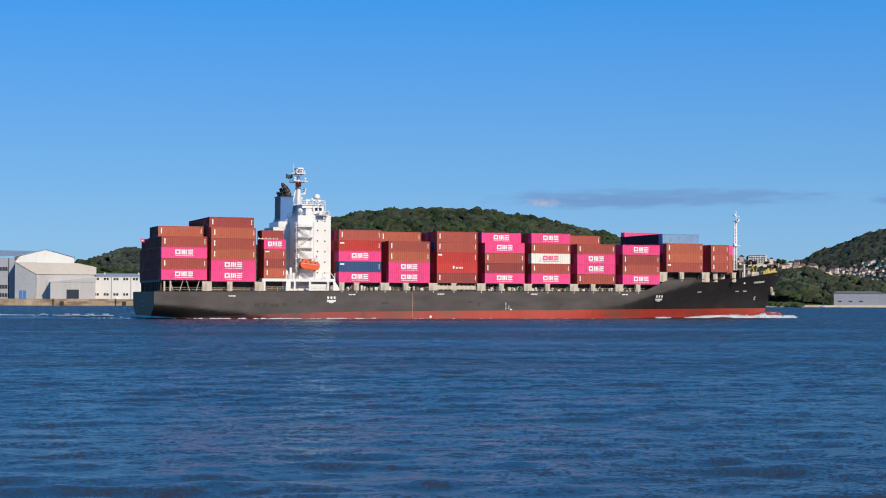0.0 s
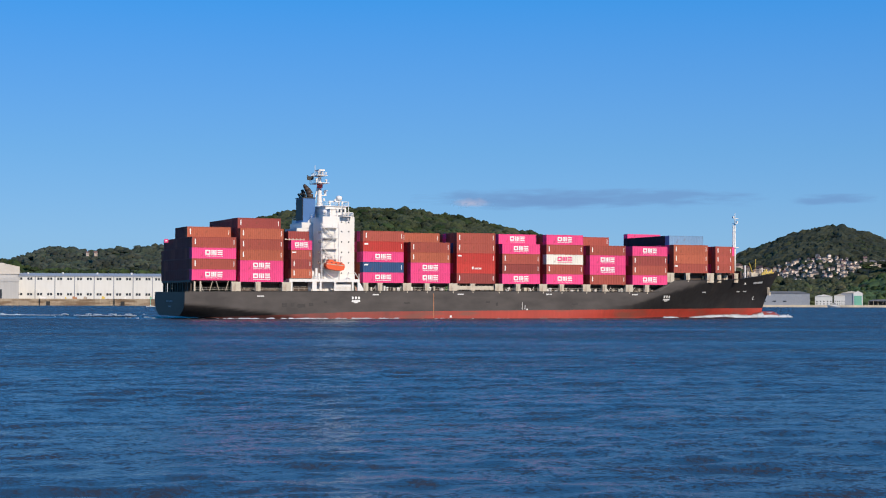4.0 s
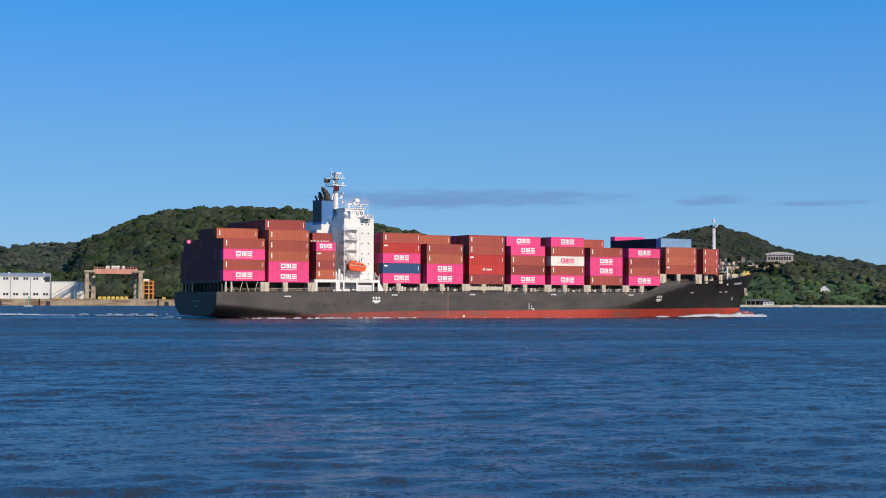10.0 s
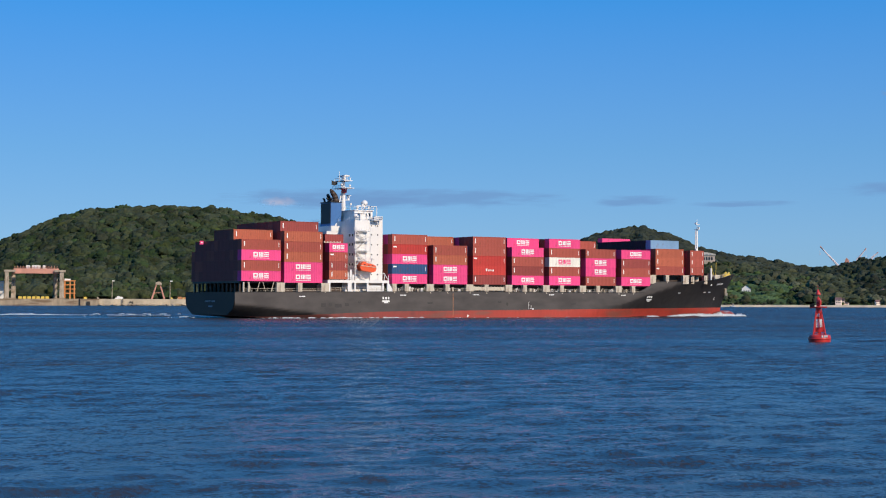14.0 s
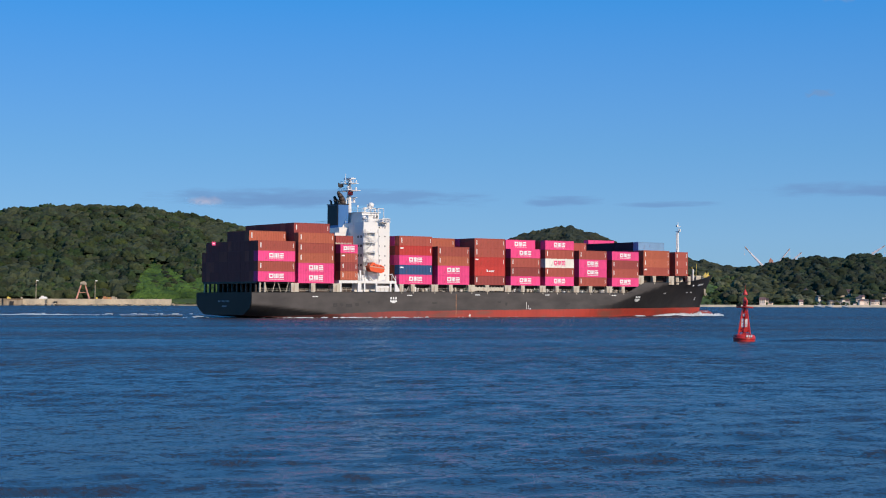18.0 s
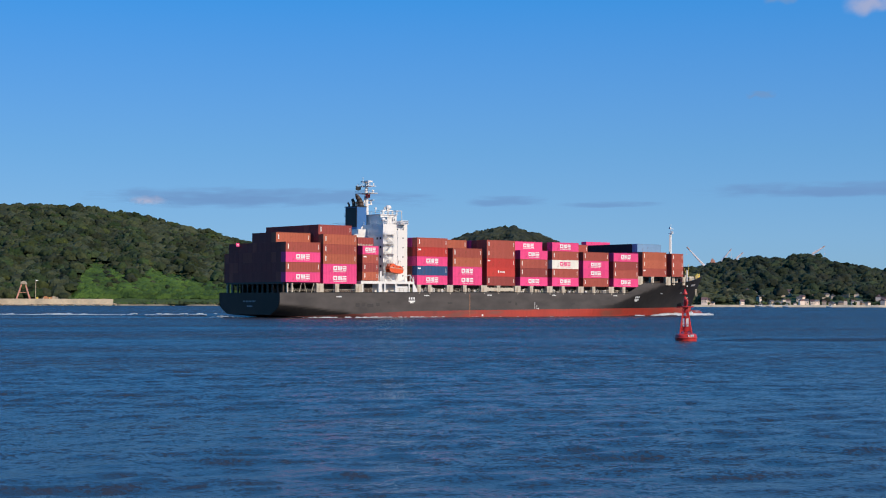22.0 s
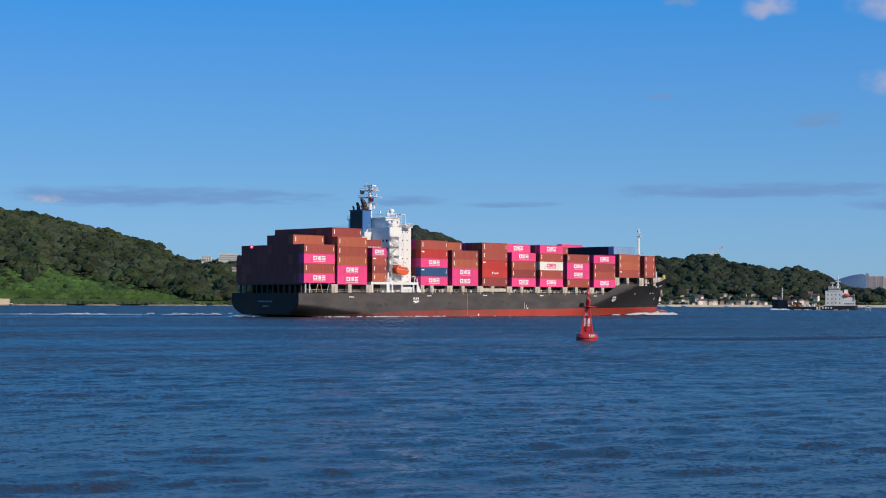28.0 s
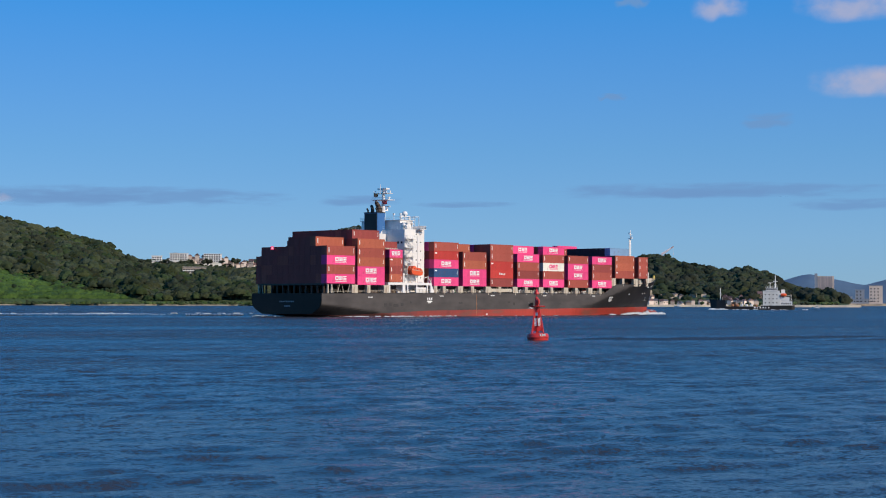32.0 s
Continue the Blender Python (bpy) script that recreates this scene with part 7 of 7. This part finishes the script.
    hut = thing_at("hut", place(17.95, 1912, 2.4), "small white flat-roofed hut by the water", "hut")
    part("wall", Build().box(-6, 6, 0, 8, -2.5, 3.4), M_WHITE, hut)
    part("roof", Build().box(-6.4, 6.4, -0.4, 8.4, 3.4, 3.8), M_ROOF, hut)
    for x in (-4.2, -0.6, 3.0):
        part("window_pane", Build().box(x, x + 1.6, -0.06, 0.02, 1.2, 2.6), M_GLASS, hut)
    # far right: the tower block, offices and sheds
    d = 2950
    w = dims(31.86, 32.5, d)
    top = up(0.93, d)
    tb = thing_at("apartment_tower", place(32.18, d, 0), "tall brown-grey apartment block", "apartment block")
    part("wall", Build().box(-w / 2, w / 2, 0, 22, 3, top), M_TOWER, tb)
    part("stair_tower", Build().box(-w / 2 - 0.5, -w / 2 + 4.5, -1, 8, 3, up(1.02, d)), M_ROOF, tb, "grey stair tower")
    for i in range(7):
        part("pilaster", Build().box(-w / 2 + 5.5 + i * (w - 6) / 7, -w / 2 + 6.3 + i * (w - 6) / 7, -1.4, 0, 3, top), M_HOUSE, tb)
    for z in np.arange(8, top - 2, 3.1):
        part("balcony", Build().box(-w / 2 + 5, w / 2, -0.5, 0, z, z + 1.6), M_TOWER, tb, "concrete balcony band")
    for az0, az1, e, m in ((33.66, 34.1, 0.6, M_HOUSE), (33.2, 33.5, 0.45, M_ROOF), (34.4, 35.0, 0.7, M_TOWER), (33.0, 33.9, 0.14, M_ROOF), (32.72, 33.1, 0.22, M_ROOF)):
        w = dims(az0, az1, d)
        o = thing_at("office_block", place((az0 + az1) / 2, d - 30, 0), "pale waterfront building with dark window bands", "building", "waterfront buildings")
        hh = up(e, d)
        part("wall", Build().box(-w / 2, w / 2, 0, 20, 2, hh), m, o)
        part("roof", Build().box(-w / 2 - 0.5, w / 2 + 0.5, -0.5, 20.5, hh, hh + 0.8), M_ROOF, o)
        for i in range(int(w / 6)):
            for z in np.arange(7, hh - 3, 5.5):
                part("window_pane", Build().box(-w / 2 + 2 + 6 * i, -w / 2 + 4.2 + 6 * i, -0.2, 0.02, z, z + 2), M_GLASS, o)


settlements()
_rng = random.Random(31)
SHORE_BUSHES = [place(a, d, 3.6).to_translation()[:] + (r, 0.8) for a, d, r in ((_rng.choice((_rng.uniform(18, 23), _rng.uniform(22.5, 32.6))), _rng.uniform(1940, 2020), _rng.uniform(1.2, 3.6)) for _ in range(420))]
scatter("shore_gardens", SHORE_BUSHES[::2], SHRUBS, M_SCRUB, "green gardens and hedges between the houses")
scatter("shore_bushes", SHORE_BUSHES[1::2], CROWNS, M_LEAF2, "dark green garden trees and bushes along the shore")

_rng = random.Random(33)
SADDLE = [place(a, d, up(e, d)).to_translation()[:] + (r, 0.9) for a, d, e, r in ((_rng.uniform(8.0, 13.6), _rng.choice((2352, 2392)), _rng.uniform(1.2, 1.42), _rng.uniform(2.5, 5.5)) for _ in range(90))]
scatter("saddle_trees", [(x, y, z - 60 * max(0.0, math.degrees(math.atan2(x, y)) - 12.2) * 0.05, r, h) for x, y, z, r, h in SADDLE], CROWNS, M_LEAF2, "dark garden trees between the hilltop houses")
_rng = random.Random(32)
SCRUB = [place(a, d, 1.6 + 0.1 * max(0, d - 1862)).to_translation()[:] + (r, 0.8) for a, d, r in ((_rng.uniform(2.3, 12.3), _rng.uniform(1857, 1892), _rng.uniform(1.2, 3.6)) for _ in range(620))]
_rng = random.Random(35)
scatter("hall_hedge", [place(a, 2176, up(1.42, 2176) - 3 + _rng.uniform(-8, 1.5)).to_translation()[:] + (_rng.uniform(2.2, 4.6), 0.9) for a in np.linspace(17.0, 19.3, 60).tolist()], LEAFY, M_LEAF, "dark trees below the sports hall")
scatter("shore_scrub", SCRUB, LEAFY, M_SCRUB, "green scrub at the foot of the steep hill")


def far_cranes():
    d = 3300
    for az, e0, az1, e1 in ((23.02, 1.2, 22.36, 1.95), (23.55, 1.4, 23.89, 1.87), (24.05, 1.5, 24.28, 1.74), (26.62, 1.65, 27.05, 1.96)):
        ob = thing_at("tower_crane", place(az, d, 0), "distant pale red and white jib crane", "crane", "far cranes")
        x1, z0, z1 = dims(az, az1, d), up(e0, d), up(e1, d)
        part("tower", Build().box(-2, 2, 0, 4, -0.5, z0), M_CRANE, ob)
        part("cabin", Build().box(-4.5, 3.5, -1, 5, z0 - 3, z0 + 2), M_CRANE, ob)
        if az == 23.55:
            part("gallows", Build().prism([(-22, z0 - 3), (-12, z0 - 3), (-13, z0 + 4), (-18, z0 + 9), (-21, z0 + 4)], -1, 4).box(-12, 5, -1, 4, z0 - 3, z0 + 0.5), M_GIRDER, ob, "red gallows frame and machinery")
        b = Build()
        for dz in (0, 3.2):
            b.tube((0, 1, z0 + dz), (x1, 1, z1), 1.5, 1.0, 5)
        for k in range(6):
            f = k / 6
            b.tube((x1 * f, 1, z0 + (z1 - z0) * f), (x1 * (f + 0.12), 1, z0 + 3.2 * (1 - f - 0.12) + (z1 - z0) * (f + 0.12)), 0.3, n=4)
        part("jib", b, M_CRANE, ob, "lattice jib")
        part("jib_tip", Build().tube((x1 * 0.84, 0.5, z0 + 0.86 * (z1 - z0)), (x1, 0.5, z1 + 0.5), 1.0, 0.8, 5), M_GIRDER, ob, "red jib end")
        part("hook", Build().tube((x1, 1, z1), (x1, 1, z1 - 14), 0.2, n=4).box(x1 - 0.8, x1 + 0.8, 0.4, 1.6, z1 - 16.5, z1 - 14), M_CRANE, ob)


far_cranes()


# ---- small craft, buoys ----
def buoy():
    ob = thing_at("channel_buoy", place(22.33, 199.4, 0), "red lateral channel buoy with lattice tower, afloat", "buoy")
    part("float", Build().lathe([(1.05, -0.6), (1.26, -0.2), (1.3, 0.5), (1.27, 0.75), (1.1, 0.85), (0.5, 0.9)], 28), M_BUOY, ob, "red drum float", True)
    part("fender_ring", Build().lathe([(1.28, 0.28), (1.36, 0.34), (1.36, 0.46), (1.28, 0.52)], 28), M_BUOY, ob, "", True)
    for k in range(4):
        a = math.pi / 4 + k * math.pi / 2
        c, s = math.cos(a), math.sin(a)
        part("leg", Build().tube((1.02 * c, 1.02 * s, 0.8), (0.36 * c, 0.36 * s, 4.1), 0.085, 0.06, 6), M_BUOY, ob, "red lattice leg")
        a2 = a + math.pi / 2
        c2, s2 = math.cos(a2), math.sin(a2)
        for z0, z1 in ((1.0, 2.0), (2.0, 3.0), (3.0, 4.0)):
            r0, r1 = 1.02 - 0.2 * (z0 - 0.8), 1.02 - 0.2 * (z1 - 0.8)
            part("brace", Build().tube((r0 * c, r0 * s, z0), (r1 * c2, r1 * s2, z1), 0.03, n=4).tube((r0 * c, r0 * s, z0), (r0 * c2, r0 * s2, z0), 0.03, n=4), M_BUOY, ob)
    core = part("panel", Build().prism([(-0.6, 1.15), (0.6, 1.15), (0.36, 3.7), (-0.36, 3.7)], -0.03, 0.03).prism([(-0.2, 0.85), (0.2, 0.85), (0.16, 4.1), (-0.16, 4.1)], 0.04, 0.3), M_BUOY, ob, "red radar reflector panel")
    for dx, z0, z1 in ((-0.36, 1.75, 2.75), (0.06, 1.75, 2.75), (-0.22, 3.05, 3.4)):
        part("number_plate", Build().box(dx, dx + 0.3, -0.075, -0.04, z0, z1), M_MARK, core, "pale plate in place of the number")
    for k, x in enumerate((0.25, 0.55, 0.78)):
        part("float_marking", Build().box(x, x + 0.16, -1.34 + 0.12 * k * k, -1.2, 0.55, 0.8), M_MARK, ob, "small white blocks on the float")
    part("platform", Build().lathe([(0.4, 4.05), (0.78, 4.12), (0.8, 4.2), (0.4, 4.24)], 16).box(-1.05, -0.6, -0.1, 0.1, 4.05, 4.2).box(0.6, 1.0, -0.1, 0.1, 4.05, 4.2), M_BUOY, ob, "red lamp platform")
    part("solar_panel", Build().add([(-1.0, -0.35, 4.2), (-0.45, -0.35, 4.2), (-0.45, -0.35, 4.65), (-1.0, -0.35, 4.5)], [(0, 1, 2, 3), (3, 2, 1, 0)]), M_DARK, ob, "dark solar panel")
    part("cage", Build().lathe([(0.22, 4.2), (0.26, 4.7), (0.22, 5.15), (0.1, 5.3)], 10), M_BUOY, ob, "red lantern cage")
    part("lantern", Build().lathe([(0.14, 4.3), (0.17, 4.75), (0.1, 4.95)], 10, (0.2, -0.34, 0.1)), M_BUOY, ob, "red lantern")
    part("staff", Build().tube((0, 0, 5.2), (0, 0, 6.0), 0.05, n=6).tube((0, 0, 6.4), (0, 0, 6.75), 0.02, n=4), M_BUOY, ob)
    part("topmark", Build().lathe([(0.31, 5.62), (0.32, 5.68), (0.04, 6.3)], 14), M_BUOY, ob, "red cone topmark", True)
    return ob


BUOY = buoy()


def coaster():
    ob = thing_at("coastal_tanker", Matrix.Identity(4), "small laden coastal tanker with white deckhouse aft", "tanker")
    L = 66.0
    b = Build()
    st = [(-L / 2, 0.0, 7.6), (-L / 2 + 2, 1.6, 7.2), (-L / 2 + 5, 3.2, 6.9), (-L / 2 + 11, 4.8, 6.6), (-L / 2 + 11.5, 4.9, 2.3), (L / 2 - 31, 5.0, 2.2), (L / 2 - 30.6, 5.0, 2.9), (L / 2 - 10, 4.5, 3.0), (L / 2 - 8, 3.4, 3.1)]
    vs = []
    for x, h, z in st:
        vs += [(x, -h, z), (x + (1.2 if x < -L / 2 + 3 else 0), -h * 0.9, -1), (x, h, z), (x + (1.2 if x < -L / 2 + 3 else 0), h * 0.9, -1)]
    fs = []
    for i in range(len(st) - 1):
        a, c = 4 * i, 4 * i + 4
        fs += [(a, a + 1, c + 1, c), (a + 3, a + 2, c + 2, c + 3), (a + 2, a, c, c + 2)]
    b.add(vs, fs + [(len(vs) - 4, len(vs) - 3, len(vs) - 1, len(vs) - 2)])
    part("hull", b, M_DARK, ob, "dark low hull with raised bow")
    part("foremast", Build().tube((-L / 2 + 7.5, 0, 6.4), (-L / 2 + 7.5, 0, 15.2), 0.32, 0.25, 6).box(-L / 2 + 6.8, -L / 2 + 8.2, -0.8, 0.8, 11, 11.4), M_WHITE, ob, "white foremast")
    part("windlass", Build().box(-L / 2 + 9, -L / 2 + 13, -2, 2, 6.4, 8.6).box(-L / 2 + 15, -L / 2 + 18, -2, 2, 2, 5.4), M_SOOT_SHADE, ob)
    for k in range(6):
        x = -L / 2 + 16 + k * 3.2
        part("tank_hatch", Build().lathe([(0.9, 2.1), (0.9, 3.4), (0.5, 3.7)], 8, (x, -2.2, 0)).box(x - 1.2, x - 0.9, -3, 3, 2, 4.2), M_WHITE if k in (2, 3, 4) else M_RUST, ob, "tank hatch and vent on the cargo deck")
    part("pipe_bridge", Build().box(-L / 2 + 13, L / 2 - 31, -0.6, 0.6, 3.0, 3.4).tube((-L / 2 + 13, -1.4, 2.8), (L / 2 - 31, -1.4, 2.8), 0.25, n=6), M_YEL, ob, "ochre pipes along the deck")
    # greyer than the after house: the bridge front's shade as colour
    dh = part("deckhouse", Build().box(L / 2 - 29.5, L / 2 - 18, -4.6, 4.6, 2.6, 13.2), M_WALL, ob, "grey-white bridge front, its shade put into the paint")
    part("bridge", Build().box(L / 2 - 27.5, L / 2 - 19.5, -5.0, 5.0, 13.2, 15.2), M_WHITE, dh, "white wheelhouse")
    part("aft_house", Build().box(L / 2 - 18, L / 2 - 9.6, -4.2, 4.2, 2.6, 5.8).box(L / 2 - 18, L / 2 - 11.5, -3.9, 3.9, 5.8, 8.8).box(L / 2 - 18, L / 2 - 14, -3.6, 3.6, 8.8, 11.6), M_WHITE, ob, "white after house")
    for k in range(5):
        part("window_pane", Build().box(L / 2 - 17 + k * 1.4, L / 2 - 16.2 + k * 1.4, -4.28, -4.2, 3.8, 4.8), M_GLASS, ob)
    part("window_band", Build().box(L / 2 - 27.6, L / 2 - 19.9, -5.06, 5.06, 13.9, 14.7), M_GLASS, dh, "dark wheelhouse windows")
    for z in (4.4, 7.2, 10.0):
        for x in (L / 2 - 27.8, L / 2 - 25.2, L / 2 - 22.6, L / 2 - 20):
            part("porthole", Build().box(x - 0.35, x + 0.35, -4.66, -4.6, z, z + 0.8), M_GLASS, dh)
    b = Build()
    for z, x0, x1 in ((6.8, L / 2 - 18, L / 2 - 9.6), (9.8, L / 2 - 18, L / 2 - 11.5), (16.2, L / 2 - 27.5, L / 2 - 19.5)):
        b.box(x0, x1, -4.3, -4.2, z, z + 0.12)
        for k in range(8):
            x = x0 + (x1 - x0) * k / 7
            b.box(x, x + 0.12, -4.3, -4.2, z - 1.0, z)
    part("railing", b, M_WHITE, ob, "white deck railings")
    part("radar_mast", Build().tube((L / 2 - 24.5, 0, 15.1), (L / 2 - 24.5, 0, 18.6), 0.25, n=5).box(L / 2 - 26, L / 2 - 23, -0.2, 0.2, 18.4, 18.8).tube((L / 2 - 10.4, 0, 5.6), (L / 2 - 10.4, 0, 11), 0.15, n=5), M_WHITE, ob)
    part("funnel", Build().box(L / 2 - 17, L / 2 - 14.5, -1.4, 1.4, 11.5, 14), M_WHITE, ob)
    part("mast", Build().tube((L / 2 - 21, 0, 15.1), (L / 2 - 21, 0, 24.0), 0.5, 0.25, 6).box(L / 2 - 22.6, L / 2 - 19.4, -0.3, 0.3, 19.4, 19.9).box(L / 2 - 22, L / 2 - 20, -0.3, 0.3, 17.0, 17.5), M_WHITE, ob, "white signal mast")
    part("lifeboat", Build().lathe([(0.1, -2.2), (1.0, -1.4), (1.2, 0), (1.0, 1.4), (0.1, 2.2)], 10), M_LIFE, ob, "orange lifeboat").matrix_basis = pose(L / 2 - 15.5, -4.6, 10.2, 0, 90, 0)
    for k, w in enumerate((1.1, 0.6, 0.9, 1.1, 0.6, 0.9)):
        part("hull_lettering", Build().box(-2.5 + 1.9 * k, -2.5 + 1.9 * k + w, -5.06, -4.9, 0.9, 2.0), M_MARK, ob, "white side lettering as plain blocks")
    rng = random.Random(5)
    spots = [(-L / 2 + rng.random() * 12, -5 + rng.uniform(-1.5, 1), rng.uniform(0.8, 2.4), 0.6, rng.uniform(0.2, 0.9)) for _ in range(30)] + [(rng.uniform(-L / 2, L / 2), -5.4, rng.uniform(0.5, 1.5), 0.4, 0.3) for _ in range(26)]
    fo = foam_sheet("tanker_foam", spots, "white foam along the small tanker")
    return ob, fo


COASTER, COASTER_FOAM = coaster()


def coaster_pose(t):
    return place(29.93 + 0.1 * (32 - t), 1150)


def boats():
    def boat(az, d, s, label):
        ob = thing_at("small_boat", place(az, d), label, "boat", "small craft")
        part("hull", Build().add([(-4 * s, 0, 1.4 * s), (-2.5 * s, -1.2 * s, 1.2 * s), (3.6 * s, -1.2 * s, 0.9 * s), (3.6 * s, 1.2 * s, 0.9 * s), (-2.5 * s, 1.2 * s, 1.2 * s), (-3.2 * s, 0, -0.4), (3.4 * s, -0.9 * s, -0.4), (3.4 * s, 0.9 * s, -0.4)],
                                 [(0, 1, 5), (5, 4, 0), (1, 2, 6, 5), (5, 7, 3, 4), (2, 3, 7, 6), (0, 4, 3, 2, 1)]), M_WHITE, ob)
        part("cabin", Build().box(-0.8 * s, 1.6 * s, -0.8 * s, 0.8 * s, 0.9 * s, 2.6 * s), M_WHITE, ob)
        part("window_pane", Build().box(-0.85 * s, 1.3 * s, -0.85 * s, 0.85 * s, 1.7 * s, 2.3 * s), M_GLASS, ob)
        part("mast", Build().tube((0.4 * s, 0, 2.6 * s), (0.4 * s, 0, 4.6 * s), 0.08 * s, n=5), M_WHITE, ob)

    boat(16.05, 1850, 1.9, "white fishing boat moored off the sheds")
    boat(13.15, 1885, 1.0, "small white boat at the shore")
    for az, s in ((24.85, 1.5), (25.2, 1.3), (25.75, 1.2), (27.2, 1.1), (18.9, 1.2), (19.4, 1.0)):
        boat(az, 1893, s, "small boat moored along the beach")
    boat(31.9, 1500, 0.9, "tiny white motor boat")
    m = thing_at("marker_float", place(-7.62, 1500), "small pale marker float on the water", "marker")
    part("float", Build().lathe([(1.6, -0.3), (1.8, 0.4), (0.6, 0.9)], 10).box(-4, 4, -0.8, 0.8, -0.2, 0.5), M_WHITE, m)
    part("staff", Build().tube((0, 0, 0.8), (0, 0, 9), 0.25, n=6).box(-0.8, 0.8, -0.8, 0.8, 6.5, 8.5), M_GREEN, m, "green staff")


boats()


# the eddy line that the current draws behind the buoy
def eddy():
    bx, by = 199.4 * math.sin(radians(22.33)), 199.4 * math.cos(radians(22.33))
    vs, fs = [], []
    for k, (x0, y0, ln, bend) in enumerate(((1.5, -0.5, 46, 5.0), (10, -4.5, 30, 3.0), (16, 5.0, 42, 4.0), (4, 2.6, 16, 1.0), (34, -10, 26, 2.0))):
        for i in range(41):
            f = i / 40
            h = 0.2 * math.sin(math.pi * f) ** 0.5 * (1 + 0.5 * noise.noise(Vector((f * 9, k, 0))))
            y = by + y0 + bend * f * f + 0.6 * noise.noise(Vector((f * 5, k, 4)))
            for dy, hh in ((-0.9, -0.06), (-0.25, h), (0.35, h * 0.8), (1.3, -0.06)):
                vs.append((bx + x0 + ln * f, y + dy, hh))
        fs += [tuple(q + 164 * k for q in face) for face in grid_faces(41, 4).tolist()]
    tagged(sheet("eddy", vs, fs, M_WATER), "low eddy ripples trailing from the buoy", "water", kind="stuff")


eddy()


# ---- clouds ----
def cloud(az0, az1, e0, e1, material, label, tilt=0.0, d=4600):
    n, m = 40, 12
    w = dims(az0, az1, d)
    z0, z1 = up(e0, d), up(e1, d)
    vs, rim = [], []
    for j in range(m + 1):
        for i in range(n + 1):
            u, v = 2 * i / n - 1, 2 * j / m - 1
            vs.append((u * w / 2, 60 * noise.noise(Vector((u * 3, v, az0))), v * (z1 - z0) / 2 + tilt * u))
            rim.append(max(0.0, (1 - u * u)) ** 0.6 * max(0.0, 1 - v * v))
    ob = sheet("cloud", vs, grid_faces(m + 1, n + 1), material)
    ob.matrix_basis = place((az0 + az1) / 2, d, (z0 + z1) / 2)
    at = ob.data.attributes.new("rim", "FLOAT", "POINT")
    at.data.foreach_set("value", rim)
    ob.visible_shadow = False
    return tagged(ob, label, "cloud", kind="structure")


for az0, az1, e0, e1, tilt in ((0.4, 14.9, 3.1, 4.2, 0), (2.5, 9.0, 3.25, 3.95, 4), (14.3, 17.8, 3.3, 3.85, 0), (17.5, 22.0, 3.3, 3.6, 0), (21.6, 35.5, 3.5, 4.3, 6), (24, 31, 3.55, 4.1, 0), (30.5, 36, 3.1, 3.7, 0)):
    cloud(az0, az1, e0, e1, M_CLOUD, "thin lavender streak of cloud")
cloud(2.8, 4.4, 3.3, 3.75, M_PUFF, "pale lit edge of a low cloud")
for az0, az1, e0, e1 in ((31.3, 36.5, 6.8, 8.3), (32.3, 36, 7.3, 8.2), (27.5, 29.8, 9.6, 10.9), (30.8, 36, 9.4, 11)):
    cloud(az0, az1, e0, e1, M_PUFF, "small sunlit puff of cloud")
for az0, az1, e0, e1 in ((29.2, 31.4, 5.9, 6.7), (24.3, 25.6, 7.0, 7.4), (24.9, 26.4, 10.1, 10.9)):
    cloud(az0, az1, e0, e1, M_CLOUD, "faint grey wisp of cloud")


def motions():
    for ob, on_board in AFLOAT:
        walk(ob, [(t, ship_pose(t) @ on_board) for t in SHIP_TIMES])
    for ob in (COASTER, COASTER_FOAM):
        walk(ob, [(t, coaster_pose(t)) for t in (0, 16, 32)])
    here = BUOY.matrix_basis.copy()
    walk(BUOY, [(t, here @ pose(0, 0, 0.05 * math.sin(t * 1.3), 1.2 * math.sin(t * 0.9), 1.6 * math.sin(t * 0.7 + 1), 0)) for t in range(0, 33, 2)])
    walk(WATER, [(0, pose(0, 0, 0)), (16, pose(6, 1.0, 0)), (32, pose(12, 2.0, 0))])


motions()
